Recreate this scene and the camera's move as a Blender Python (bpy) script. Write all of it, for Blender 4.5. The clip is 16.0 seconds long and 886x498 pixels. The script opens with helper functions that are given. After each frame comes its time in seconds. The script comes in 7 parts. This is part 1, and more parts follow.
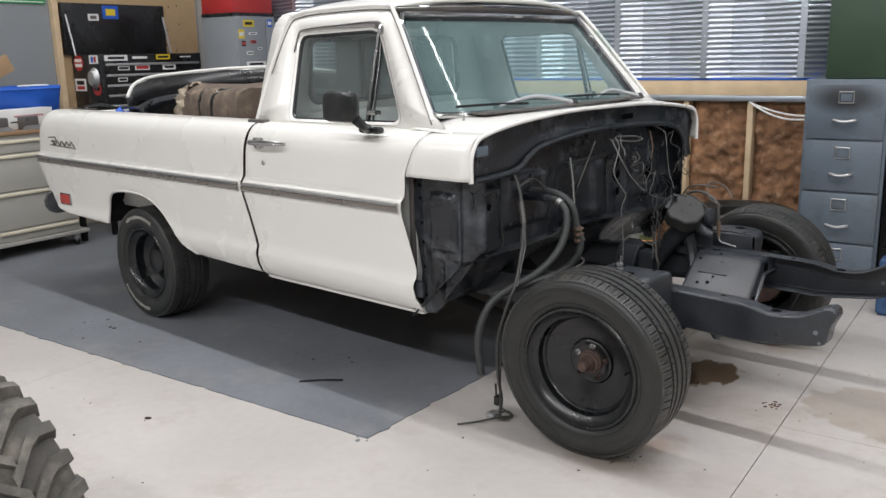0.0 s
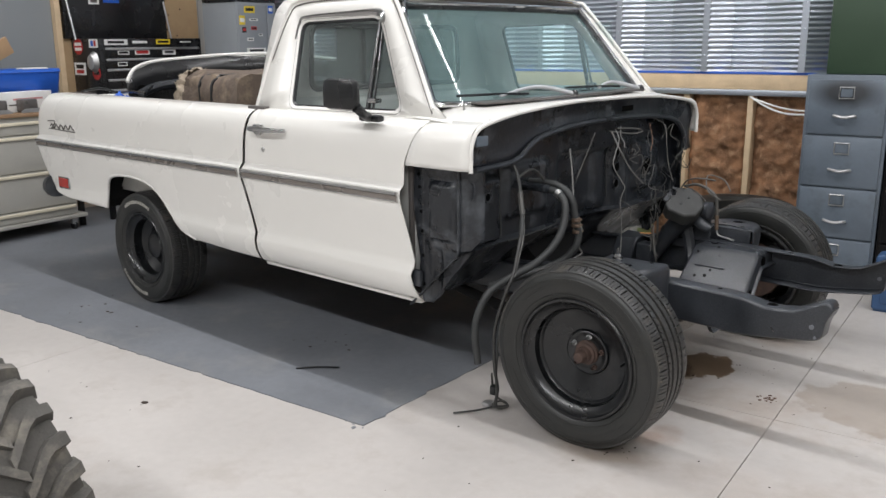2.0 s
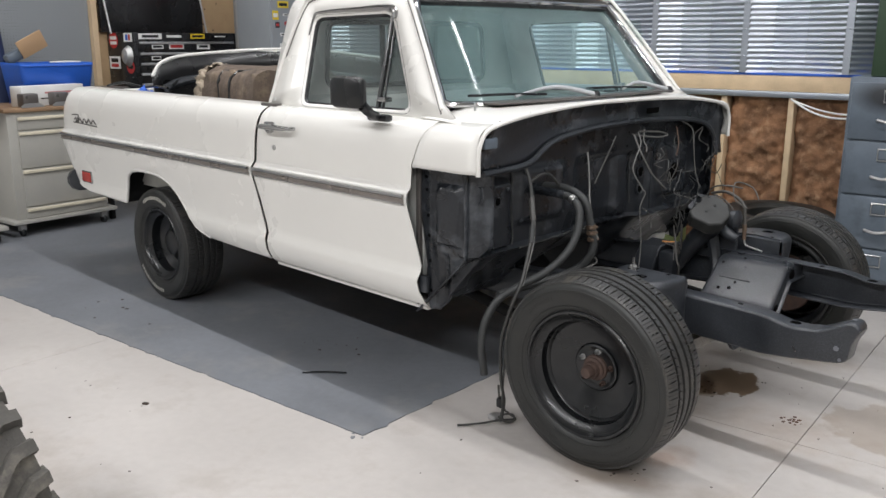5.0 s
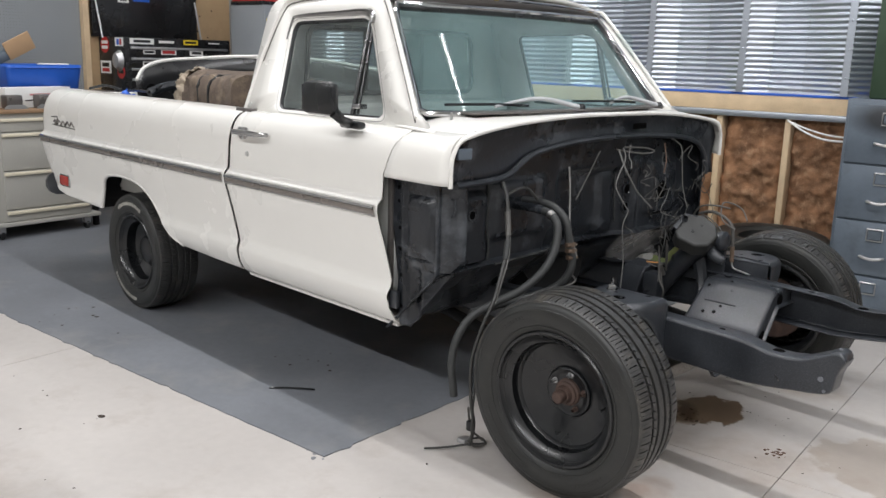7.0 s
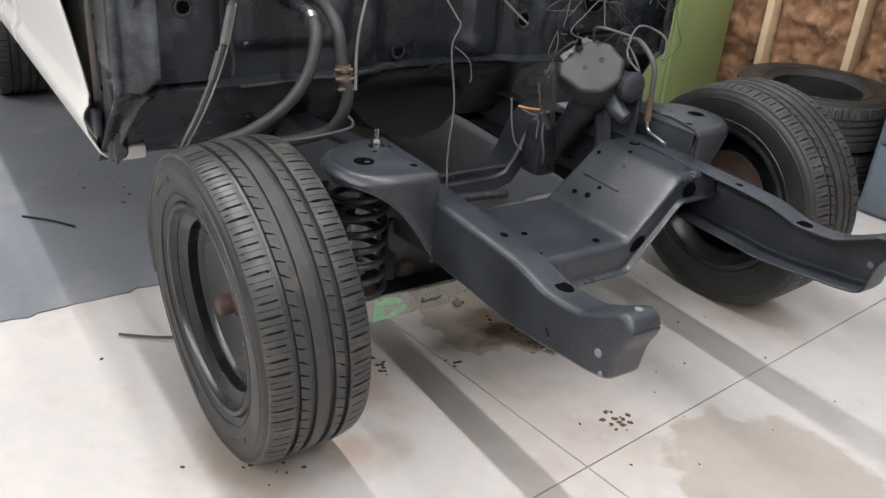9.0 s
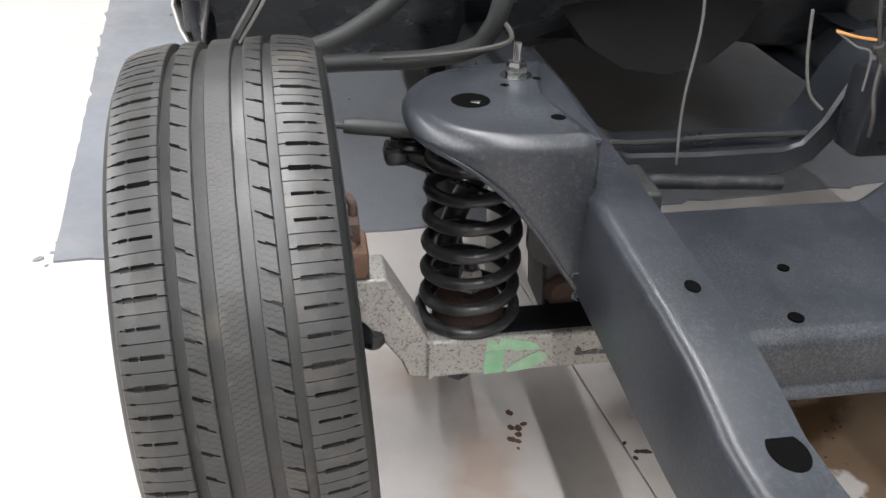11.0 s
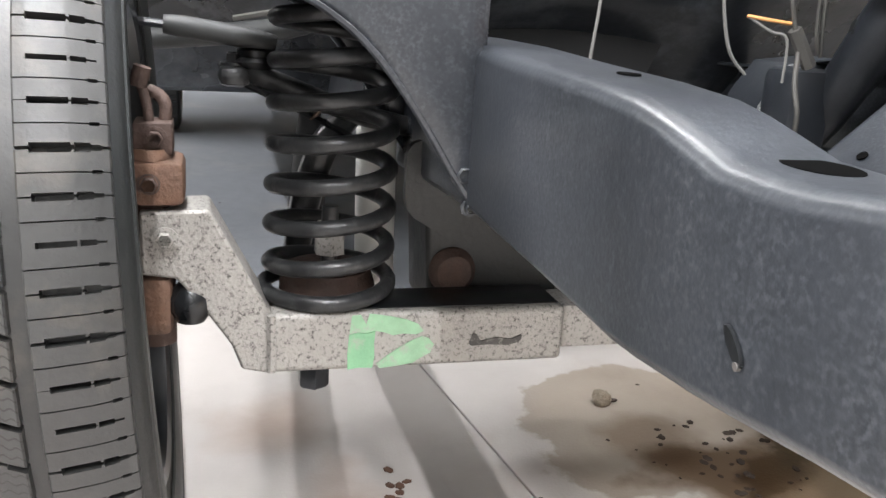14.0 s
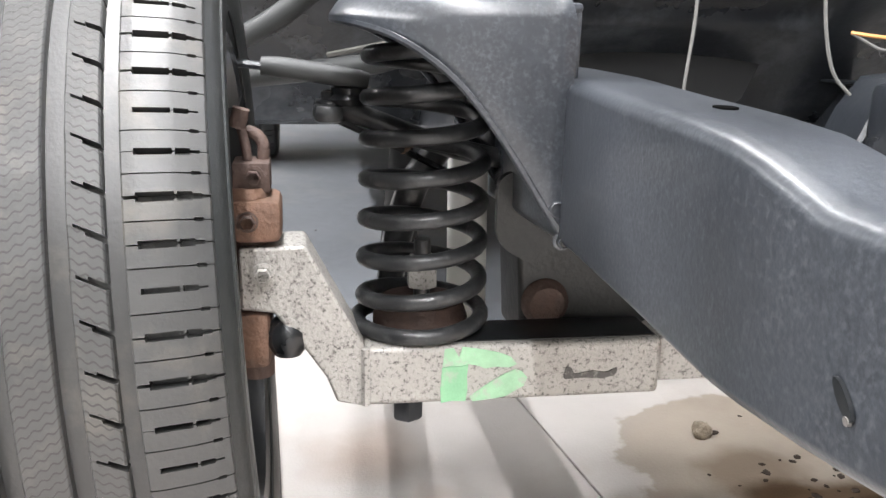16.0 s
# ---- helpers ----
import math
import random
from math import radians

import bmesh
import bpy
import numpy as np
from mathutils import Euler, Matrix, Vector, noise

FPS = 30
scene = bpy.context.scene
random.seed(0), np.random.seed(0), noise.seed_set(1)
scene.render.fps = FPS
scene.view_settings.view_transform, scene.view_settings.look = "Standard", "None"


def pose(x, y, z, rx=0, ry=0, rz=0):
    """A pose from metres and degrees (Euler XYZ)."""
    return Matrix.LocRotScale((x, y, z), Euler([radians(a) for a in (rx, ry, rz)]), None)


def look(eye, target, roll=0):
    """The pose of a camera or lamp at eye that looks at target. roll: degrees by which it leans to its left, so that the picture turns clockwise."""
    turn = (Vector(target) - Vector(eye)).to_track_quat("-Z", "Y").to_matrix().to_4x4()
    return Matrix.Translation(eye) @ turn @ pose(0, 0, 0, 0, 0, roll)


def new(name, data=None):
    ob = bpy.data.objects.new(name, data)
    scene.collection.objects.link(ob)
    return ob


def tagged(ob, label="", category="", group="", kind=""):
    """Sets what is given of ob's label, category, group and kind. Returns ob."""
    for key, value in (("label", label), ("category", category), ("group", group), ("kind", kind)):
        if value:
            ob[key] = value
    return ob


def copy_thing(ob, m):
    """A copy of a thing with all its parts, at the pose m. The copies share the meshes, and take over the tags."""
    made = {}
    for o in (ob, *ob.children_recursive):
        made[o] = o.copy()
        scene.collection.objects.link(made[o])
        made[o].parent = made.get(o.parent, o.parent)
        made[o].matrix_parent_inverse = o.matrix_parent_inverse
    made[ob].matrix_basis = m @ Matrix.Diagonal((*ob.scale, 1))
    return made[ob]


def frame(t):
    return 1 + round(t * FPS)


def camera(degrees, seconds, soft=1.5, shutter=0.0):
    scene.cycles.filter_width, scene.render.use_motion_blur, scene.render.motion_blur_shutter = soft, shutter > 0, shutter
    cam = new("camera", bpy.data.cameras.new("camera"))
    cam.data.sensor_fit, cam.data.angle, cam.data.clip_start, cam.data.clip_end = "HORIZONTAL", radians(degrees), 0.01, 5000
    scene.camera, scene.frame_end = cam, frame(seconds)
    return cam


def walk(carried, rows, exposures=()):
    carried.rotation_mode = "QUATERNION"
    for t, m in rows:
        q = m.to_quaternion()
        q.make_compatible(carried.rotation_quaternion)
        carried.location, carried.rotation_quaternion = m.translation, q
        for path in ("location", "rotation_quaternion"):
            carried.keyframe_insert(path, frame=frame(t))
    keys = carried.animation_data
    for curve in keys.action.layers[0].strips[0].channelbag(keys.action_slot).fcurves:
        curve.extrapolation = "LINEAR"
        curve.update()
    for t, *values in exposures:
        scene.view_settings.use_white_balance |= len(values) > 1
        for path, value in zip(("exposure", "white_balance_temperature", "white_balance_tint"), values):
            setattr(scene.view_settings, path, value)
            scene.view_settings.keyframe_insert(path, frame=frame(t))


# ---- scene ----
cam = camera(54.6, 16.0)
PATH = [
    (0, (1.605, -3.399, 1.464), (0.311, -1.941, 1.018), -1.3),
    (0.5, (1.607, -3.400, 1.465), (0.314, -1.941, 1.018), -1.3),
    (1, (1.595, -3.398, 1.461), (0.304, -1.940, 1.005), -1.2),
    (1.5, (1.603, -3.402, 1.463), (0.320, -1.939, 1.001), -0.9),
    (2, (1.606, -3.405, 1.461), (0.320, -1.948, 0.993), -0.4),
    (2.5, (1.601, -3.412, 1.454), (0.317, -1.951, 0.987), 0.3),
    (3, (1.590, -3.414, 1.460), (0.311, -1.951, 0.990), 0.9),
    (5.5, (1.632, -3.178, 1.464), (0.250, -1.810, 0.994), 0.3),
    (6, (1.632, -3.182, 1.462), (0.240, -1.814, 1.023), 1.1),
    (6.5, (1.626, -3.169, 1.458), (0.230, -1.806, 1.018), 1.4),
    (7, (1.616, -3.024, 1.425), (0.240, -1.640, 0.987), 1.6),
    (7.3, (1.683, -2.739, 1.405), (0.314, -1.370, 0.902), 1.4),
    (7.5, (1.682, -2.628, 1.394), (0.347, -1.263, 0.799), 1.3),
    (8, (1.611, -2.235, 1.338), (0.357, -0.860, 0.607), 3.2),
    (8.3, (1.600, -1.958, 1.333), (0.376, -0.561, 0.590), 3.4),
    (8.5, (1.616, -1.783, 1.306), (0.390, -0.399, 0.543), 4.1),
    (9, (1.576, -1.388, 1.291), (0.102, -0.362, 0.411), 5.0),
    (9.5, (1.381, -1.079, 1.276), (-0.120, -0.178, 0.309), 6.4),
    (9.8, (1.293, -0.920, 1.220), (-0.253, -0.247, 0.145), 4.2),
    (10, (1.266, -0.813, 1.163), (-0.330, -0.340, 0.054), 4.1),
    (10.2, (1.196, -0.779, 1.167), (-0.384, -0.450, -0.013), 2.7),
    (12.5, (0.847, -0.646, 0.582), (-1.005, -0.213, -0.037), 2.6),
    (13, (0.846, -0.640, 0.579), (-0.961, -0.040, -0.032), 4.6),
    (13.5, (0.851, -0.640, 0.576), (-0.953, -0.040, -0.047), 5.0),
    (14, (0.853, -0.640, 0.587), (-0.992, -0.107, 0.029), 3.8),
    (14.5, (0.844, -0.650, 0.590), (-1.021, -0.140, 0.078), 3.5),
    (15, (0.851, -0.650, 0.583), (-1.028, -0.189, 0.078), 2.7),
    (15.5, (0.852, -0.649, 0.586), (-1.037, -0.228, 0.079), 2.1),
    (16, (0.848, -0.639, 0.599), (-1.056, -0.315, 0.077), 1.5),
]
EXPOSURE = [(0, -0.53), (6.8, -0.53), (7.5, -0.25), (8.0, -0.25), (8.5, 0.05), (9.0, 0.0), (9.5, 0.12), (10.2, 0.1), (12.5, 1.55), (13.0, 1.52), (13.5, 1.33), (14, 1.28), (14.5, 1.57), (15, 1.70), (16, 1.62)]
walk(cam, [(t, look(eye, target, roll)) for t, eye, target, roll in PATH], EXPOSURE)

# ---- light ----
ROOM = pose(0, 0, 0, 0, 0, 6.9)          # the building stands turned by 6.9 degrees to the truck
world = bpy.data.worlds.new("world")
scene.world = world
world.use_nodes = True
world.node_tree.nodes["Background"].inputs[0].default_value = (0.75, 0.85, 1.0, 1)
world.node_tree.nodes["Background"].inputs[1].default_value = 0.01
scene.view_settings.exposure = 0.0

CEIL = 4.6
# rows of ceiling tubes along the truck: centre x, centre y, watts
TUBES = [(x, y, w * k) for y, w, ks in ((-0.80, 92, (0.62, 1.0, 1.1, 1.25)), (1.35, 19, (0.62, 1.0, 1.1, 1.3)), (-5.9, 176, (0.62, 1.0, 1.1, 1.35))) for x, k in zip((-4.4, -1.6, 1.2, 4.0), ks)]


# ---- materials ----
def mat(name, color, rough=0.5, metal=0.0, var=0.12, scale=6.0, bump=0.0, bscale=60.0, dirt=None, dirt_amount=0.0,
        dirt_scale=3.0, coat=0.0, spec=0.5, rvar=0.08, island=0.0):
    """Base colour with two scales of noise, optional dirt blotches and fine relief."""
    m = bpy.data.materials.new(name)
    m.use_nodes = True
    nt = m.node_tree
    n, l = nt.nodes, nt.links
    b = n["Principled BSDF"]
    tc = n.new("ShaderNodeTexCoord")
    big = n.new("ShaderNodeTexNoise")
    big.inputs["Scale"].default_value, big.inputs["Detail"].default_value = scale, 6
    l.new(tc.outputs["Object"], big.inputs["Vector"])
    fine = n.new("ShaderNodeTexNoise")
    fine.inputs["Scale"].default_value, fine.inputs["Detail"].default_value = scale * 14, 4
    l.new(tc.outputs["Object"], fine.inputs["Vector"])
    add = n.new("ShaderNodeMath")
    add.operation = "MULTIPLY_ADD"
    add.inputs[1].default_value = 0.35
    l.new(fine.outputs[0], add.inputs[0]), l.new(big.outputs[0], add.inputs[2])
    ramp = n.new("ShaderNodeMapRange")
    ramp.inputs[1].default_value, ramp.inputs[2].default_value = 0.35, 1.0
    ramp.inputs[3].default_value, ramp.inputs[4].default_value = 1 - var, 1 + var
    l.new(add.outputs[0], ramp.inputs[0])
    mul = n.new("ShaderNodeMix")
    mul.data_type, mul.blend_type = "RGBA", "MULTIPLY"
    mul.inputs[0].default_value = 1
    mul.inputs[6].default_value = (*color, 1)
    val = ramp.outputs[0]
    if island:
        geo = n.new("ShaderNodeObjectInfo")
        mr = n.new("ShaderNodeMapRange")
        mr.inputs[3].default_value, mr.inputs[4].default_value = 1 - island, 1 + island
        l.new(geo.outputs["Random"], mr.inputs[0])
        mm = n.new("ShaderNodeMath")
        mm.operation = "MULTIPLY"
        l.new(val, mm.inputs[0]), l.new(mr.outputs[0], mm.inputs[1])
        val = mm.outputs[0]
    comb = n.new("ShaderNodeCombineColor")
    for k in range(3):
        l.new(val, comb.inputs[k])
    l.new(comb.outputs[0], mul.inputs[7])
    col = mul.outputs[2]
    if dirt:
        dn = n.new("ShaderNodeTexNoise")
        dn.inputs["Scale"].default_value, dn.inputs["Detail"].default_value = dirt_scale, 8
        dn.inputs["Roughness"].default_value = 0.65
        l.new(tc.outputs["Object"], dn.inputs["Vector"])
        dr = n.new("ShaderNodeMapRange")
        dr.inputs[1].default_value, dr.inputs[2].default_value = 0.52, 0.68
        dr.inputs[4].default_value = dirt_amount
        l.new(dn.outputs[0], dr.inputs[0])
        mx = n.new("ShaderNodeMix")
        mx.data_type = "RGBA"
        mx.inputs[7].default_value = (*dirt, 1)
        l.new(dr.outputs[0], mx.inputs[0]), l.new(col, mx.inputs[6])
        col = mx.outputs[2]
    l.new(col, b.inputs["Base Color"])
    rr = n.new("ShaderNodeMapRange")
    rr.inputs[1].default_value, rr.inputs[2].default_value = 0.3, 0.8
    rr.inputs[3].default_value, rr.inputs[4].default_value = max(0.02, rough - rvar), min(1, rough + rvar)
    l.new(big.outputs[0], rr.inputs[0])
    l.new(rr.outputs[0], b.inputs["Roughness"])
    b.inputs["Metallic"].default_value = metal
    b.inputs["Specular IOR Level"].default_value = spec
    b.inputs["Coat Weight"].default_value = coat
    b.inputs["Coat Roughness"].default_value = 0.12
    if bump:
        bn = n.new("ShaderNodeTexNoise")
        bn.inputs["Scale"].default_value, bn.inputs["Detail"].default_value = bscale, 5
        l.new(tc.outputs["Object"], bn.inputs["Vector"])
        bp = n.new("ShaderNodeBump")
        bp.inputs["Strength"].default_value, bp.inputs["Distance"].default_value = min(1, bump), 0.004
        l.new(bn.outputs[0], bp.inputs["Height"]), l.new(bp.outputs[0], b.inputs["Normal"])
    return m


def floor_material(name, base, stains, rough=0.45):
    """Sealed concrete: mottling, pores and stains of their own shape (centre x, y, half sizes, colour, weight, edge)."""
    m = mat(name, base, rough, var=0.13, scale=1.6, bump=0.12, bscale=220, dirt=(0.36, 0.325, 0.295), dirt_amount=0.6, dirt_scale=3.2)
    nt = m.node_tree
    n, l = nt.nodes, nt.links
    b = n["Principled BSDF"]
    col = b.inputs["Base Color"].links[0].from_socket
    rgh = b.inputs["Roughness"].links[0].from_socket
    geo = n.new("ShaderNodeNewGeometry")
    warp = n.new("ShaderNodeTexNoise")
    warp.inputs["Scale"].default_value, warp.inputs["Detail"].default_value = 9, 6
    l.new(geo.outputs["Position"], warp.inputs["Vector"])
    for cx, cy, rx, ry, colour, weight, edge, wob in stains:
        sub = n.new("ShaderNodeVectorMath")
        sub.operation = "SUBTRACT"
        sub.inputs[1].default_value = (cx, cy, 0)
        l.new(geo.outputs["Position"], sub.inputs[0])
        sc = n.new("ShaderNodeVectorMath")
        sc.operation = "MULTIPLY"
        sc.inputs[1].default_value = (1 / rx, 1 / ry, 0)
        l.new(sub.outputs[0], sc.inputs[0])
        ln = n.new("ShaderNodeVectorMath")
        ln.operation = "LENGTH"
        l.new(sc.outputs[0], ln.inputs[0])
        ad = n.new("ShaderNodeMath")
        ad.operation = "MULTIPLY_ADD"
        ad.inputs[1].default_value = wob
        l.new(warp.outputs[0], ad.inputs[0]), l.new(ln.outputs["Value"], ad.inputs[2])
        mr = n.new("ShaderNodeMapRange")
        mr.inputs[1].default_value, mr.inputs[2].default_value = 1 + wob * 0.5 - edge, 1 + wob * 0.5
        mr.inputs[3].default_value, mr.inputs[4].default_value = weight, 0
        l.new(ad.outputs[0], mr.inputs[0])
        mx = n.new("ShaderNodeMix")
        mx.data_type = "RGBA"
        mx.blend_type = "MULTIPLY"
        mx.inputs[7].default_value = (*colour, 1)
        l.new(mr.outputs[0], mx.inputs[0]), l.new(col, mx.inputs[6])
        col = mx.outputs[2]
    l.new(col, b.inputs["Base Color"])
    return m


OIL, TAN = (0.29, 0.20, 0.12), (0.80, 0.752, 0.70)
STAINS = [(-0.16, 0.0, 0.22, 0.20, (0.69, 0.635, 0.565), 1.0, 0.06, 1.1),
          (0.04, 0.20, 0.14, 0.16, OIL, 0.95, 0.10, 1.5),
          (-0.04, 0.04, 0.09, 0.15, OIL, 0.9, 0.35, 1.7),
          (-0.12, -0.02, 0.10, 0.10, (0.5, 0.42, 0.34), 0.7, 0.5, 1.6),
          (0.02, -0.48, 0.16, 0.07, (0.80, 0.66, 0.58), 0.8, 0.6, 1.8),
          (0.22, -0.62, 0.10, 0.12, (0.74, 0.60, 0.52), 0.8, 0.7, 1.8),
          (0.35, -0.15, 0.5, 0.3, (0.88, 0.82, 0.77), 0.8, 0.9, 2.0),
          (-0.25, -0.55, 0.10, 0.10, (0.80, 0.68, 0.6), 0.8, 0.7, 1.6),
          (0.80, 0.17, 0.33, 0.26, TAN, 1.0, 0.10, 0.9),
          (0.10, -0.85, 0.26, 0.16, (0.62, 0.55, 0.48), 0.8, 0.6, 0.8),
          (0.15, 0.78, 0.28, 0.20, (0.7, 0.62, 0.54), 0.7, 0.7, 0.9),
          (-3.3, -1.05, 0.30, 0.16, (0.7, 0.6, 0.52), 0.6, 0.5, 0.9),
          (0.9, -0.9, 0.8, 0.4, (0.86, 0.8, 0.76), 0.6, 0.8, 1.2),
          (-1.9, -2.5, 1.3, 0.5, (0.88, 0.84, 0.8), 0.7, 0.8, 1.3)]
M_CONC = floor_material("concrete", (0.465, 0.438, 0.415), STAINS)
M_JOINT = mat("joint_dirt", (0.22, 0.19, 0.165), 0.9)
M_MAT = mat("mat_grey", (0.155, 0.165, 0.182), 0.75, var=0.22, scale=2.0, bump=0.5, bscale=260, dirt=(0.25, 0.245, 0.235), dirt_amount=0.6, dirt_scale=1.6)
M_WHITE = mat("white_paint", (0.765, 0.752, 0.712), 0.3, var=0.02, scale=1.5, coat=0.35, rvar=0.05, bump=0.008, bscale=30)
M_WHITE_IN = mat("white_inner", (0.70, 0.69, 0.65), 0.45, var=0.05, dirt=(0.35, 0.33, 0.3), dirt_amount=0.4)
M_CABIN = mat("cabin_lining", (0.60, 0.61, 0.585), 0.6, var=0.08)
M_BLACK = mat("chassis_black", (0.023, 0.026, 0.031), 0.36, var=0.3, scale=5, bump=0.2, bscale=90, dirt=(0.06, 0.065, 0.071), dirt_amount=0.55, dirt_scale=5, rvar=0.12)
M_RAIL = mat("frame_black", (0.022, 0.025, 0.030), 0.34, var=0.45, scale=5, bump=0.07, bscale=260, dirt=(0.060, 0.065, 0.072), dirt_amount=0.45, dirt_scale=150, rvar=0.08)


def dusted(m, colour, amount, cloud, grain):
    """Settled dusting in cloudy, streaky patches broken up by fine grain, over a finished material."""
    n, l = m.node_tree.nodes, m.node_tree.links
    b = n["Principled BSDF"]
    tc, mp = n.new("ShaderNodeTexCoord"), n.new("ShaderNodeMapping")
    mp.inputs["Scale"].default_value = (1.0, 1.0, 0.35)
    l.new(tc.outputs["Object"], mp.inputs[0])
    masks = []
    for size, lo, hi, detail in ((cloud, 0.42, 0.70, 7), (grain, 0.40, 0.66, 3)):
        t, r = n.new("ShaderNodeTexNoise"), n.new("ShaderNodeMapRange")
        t.inputs["Scale"].default_value, t.inputs["Detail"].default_value = size, detail
        r.inputs[1].default_value, r.inputs[2].default_value = lo, hi
        l.new((mp if size == cloud else tc).outputs[0 if size == cloud else "Object"], t.inputs["Vector"]), l.new(t.outputs[0], r.inputs[0])
        masks.append(r.outputs[0])
    both, scl, mx = n.new("ShaderNodeMath"), n.new("ShaderNodeMath"), n.new("ShaderNodeMix")
    both.operation = scl.operation = "MULTIPLY"
    l.new(masks[0], both.inputs[0]), l.new(masks[1], both.inputs[1]), l.new(both.outputs[0], scl.inputs[0])
    scl.inputs[1].default_value = amount
    mx.data_type = "RGBA"
    mx.inputs[7].default_value = (*colour, 1)
    l.new(scl.outputs[0], mx.inputs[0]), l.new(b.inputs["Base Color"].links[0].from_socket, mx.inputs[6])
    l.new(mx.outputs[2], b.inputs["Base Color"])
    return m


dusted(M_RAIL, (0.092, 0.098, 0.107), 0.55, 7.0, 300.0)
M_FIRE = mat("firewall_black", (0.0155, 0.0178, 0.0215), 0.33, var=0.5, scale=5, bump=0.38, bscale=40, dirt=(0.098, 0.107, 0.118), dirt_amount=0.68, dirt_scale=6.5, rvar=0.17)
M_WORN = mat("worn_bluegrey", (0.030, 0.034, 0.040), 0.5, 0.1, var=0.5, scale=25, bump=0.7, bscale=70, dirt=(0.070, 0.079, 0.092), dirt_amount=0.85, dirt_scale=26)
M_BRKT = mat("bracket_black", (0.024, 0.025, 0.024), 0.55, var=0.3, scale=14, bump=0.3, bscale=120, dirt=(0.055, 0.056, 0.052), dirt_amount=0.6, dirt_scale=9)
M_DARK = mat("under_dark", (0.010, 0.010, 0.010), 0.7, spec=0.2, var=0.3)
M_VOID = mat("void", (0.004, 0.004, 0.004), 0.9, var=0.0, spec=0.0)
M_RUBBER = mat("tyre_rubber", (0.017, 0.018, 0.017), 0.45, var=0.2, scale=10, bump=0.12, bscale=180, dirt=(0.036, 0.035, 0.030), dirt_amount=0.5, dirt_scale=7)
M_TREAD = mat("tyre_tread", (0.034, 0.034, 0.033), 0.40, var=0.2, scale=14, bump=0.08, bscale=300, dirt=(0.115, 0.102, 0.082), dirt_amount=0.5, dirt_scale=12, island=0.0)
M_RIM = mat("rim_black", (0.0075, 0.0085, 0.0095), 0.32, var=0.2, dirt=(0.03, 0.031, 0.032), dirt_amount=0.5, dirt_scale=9, coat=0.1)
M_RUST = mat("rust", (0.070, 0.043, 0.034), 0.75, var=0.35, scale=30, bump=0.6, bscale=160, dirt=(0.09, 0.055, 0.04), dirt_amount=0.7, dirt_scale=30)
M_RUSTB = mat("rust_bright", (0.145, 0.080, 0.052), 0.75, var=0.35, scale=40, bump=0.6, bscale=200, dirt=(0.09, 0.06, 0.045), dirt_amount=0.8, dirt_scale=25)
M_CHROME = mat("chrome", (0.46, 0.46, 0.46), 0.12, 1.0, var=0.03)
M_STEEL = mat("bare_steel", (0.55, 0.55, 0.54), 0.35, 1.0, var=0.1, scale=20)
M_BEAM = mat("beam_grey", (0.36, 0.345, 0.32), 0.5, 0.25, var=0.12, scale=30, bump=0.4, bscale=260, dirt=(0.045, 0.040, 0.036), dirt_amount=0.95, dirt_scale=250)
M_SMEAR = mat("grease_smear", (0.07, 0.066, 0.06), 0.55, var=0.4, scale=60, dirt=(0.33, 0.315, 0.29), dirt_amount=0.9, dirt_scale=90)
M_TAPET = mat("green_paint_thin", (0.27, 0.46, 0.29), 0.6, var=0.25, scale=60, dirt=(0.36, 0.345, 0.32), dirt_amount=0.95, dirt_scale=70)
M_SPRING = mat("spring_black", (0.020, 0.021, 0.022), 0.36, var=0.2, scale=30, bump=0.15, bscale=200, dirt=(0.10, 0.10, 0.10), dirt_amount=0.5, dirt_scale=40)
M_TAPE = mat("green_paint", (0.22, 0.45, 0.26), 0.6, var=0.25, scale=40, dirt=(0.34, 0.37, 0.31), dirt_amount=0.8, dirt_scale=55)
M_TRIMS = mat("trim_strip", (0.27, 0.243, 0.222), 0.3, 0.6, var=0.12, scale=5)
M_ARM = mat("wiper_silver", (0.62, 0.63, 0.64), 0.35, 0.4, var=0.1)
M_TRIM = mat("trim_grey", (0.15, 0.138, 0.13), 0.35, 0.5, var=0.15, scale=12)
M_SHOCK = mat("shock_cream", (0.72, 0.72, 0.68), 0.45)
M_HOSE = mat("hose_grey", (0.032, 0.034, 0.034), 0.55, var=0.2, scale=30)
M_HOSEB = mat("hose_black", (0.03, 0.03, 0.03), 0.5, var=0.2, scale=30)
M_WIRE = mat("wire_black", (0.035, 0.035, 0.033), 0.5)
M_WIREP = mat("wire_pale", (0.14, 0.137, 0.13), 0.6)
M_WIREG = mat("wire_grey", (0.075, 0.072, 0.066), 0.6, var=0.2, scale=30)
M_COPPER = mat("copper", (0.15, 0.105, 0.075), 0.55, 0.4, var=0.2, scale=30)
M_RED = mat("red_lens", (0.42, 0.05, 0.04), 0.25)
M_REDP = mat("red_paint", (0.45, 0.03, 0.03), 0.35)
M_ORANGE = mat("orange_tip", (0.55, 0.26, 0.08), 0.5)
M_PINE = mat("pine", (0.66, 0.50, 0.32), 0.6, var=0.18, scale=9, bump=0.1)
M_PLY = mat("plywood", (0.50, 0.35, 0.20), 0.6, var=0.12, scale=3, dirt=(0.36, 0.24, 0.14), dirt_amount=0.4, dirt_scale=3)
M_GALV = mat("galvanised", (0.53, 0.575, 0.64), 0.34, 0.85, var=0.08, scale=4, rvar=0.06)
M_BLUE = mat("blue_plastic", (0.02, 0.11, 0.52), 0.4)
M_BLUET = mat("blue_tape", (0.03, 0.13, 0.60), 0.5)
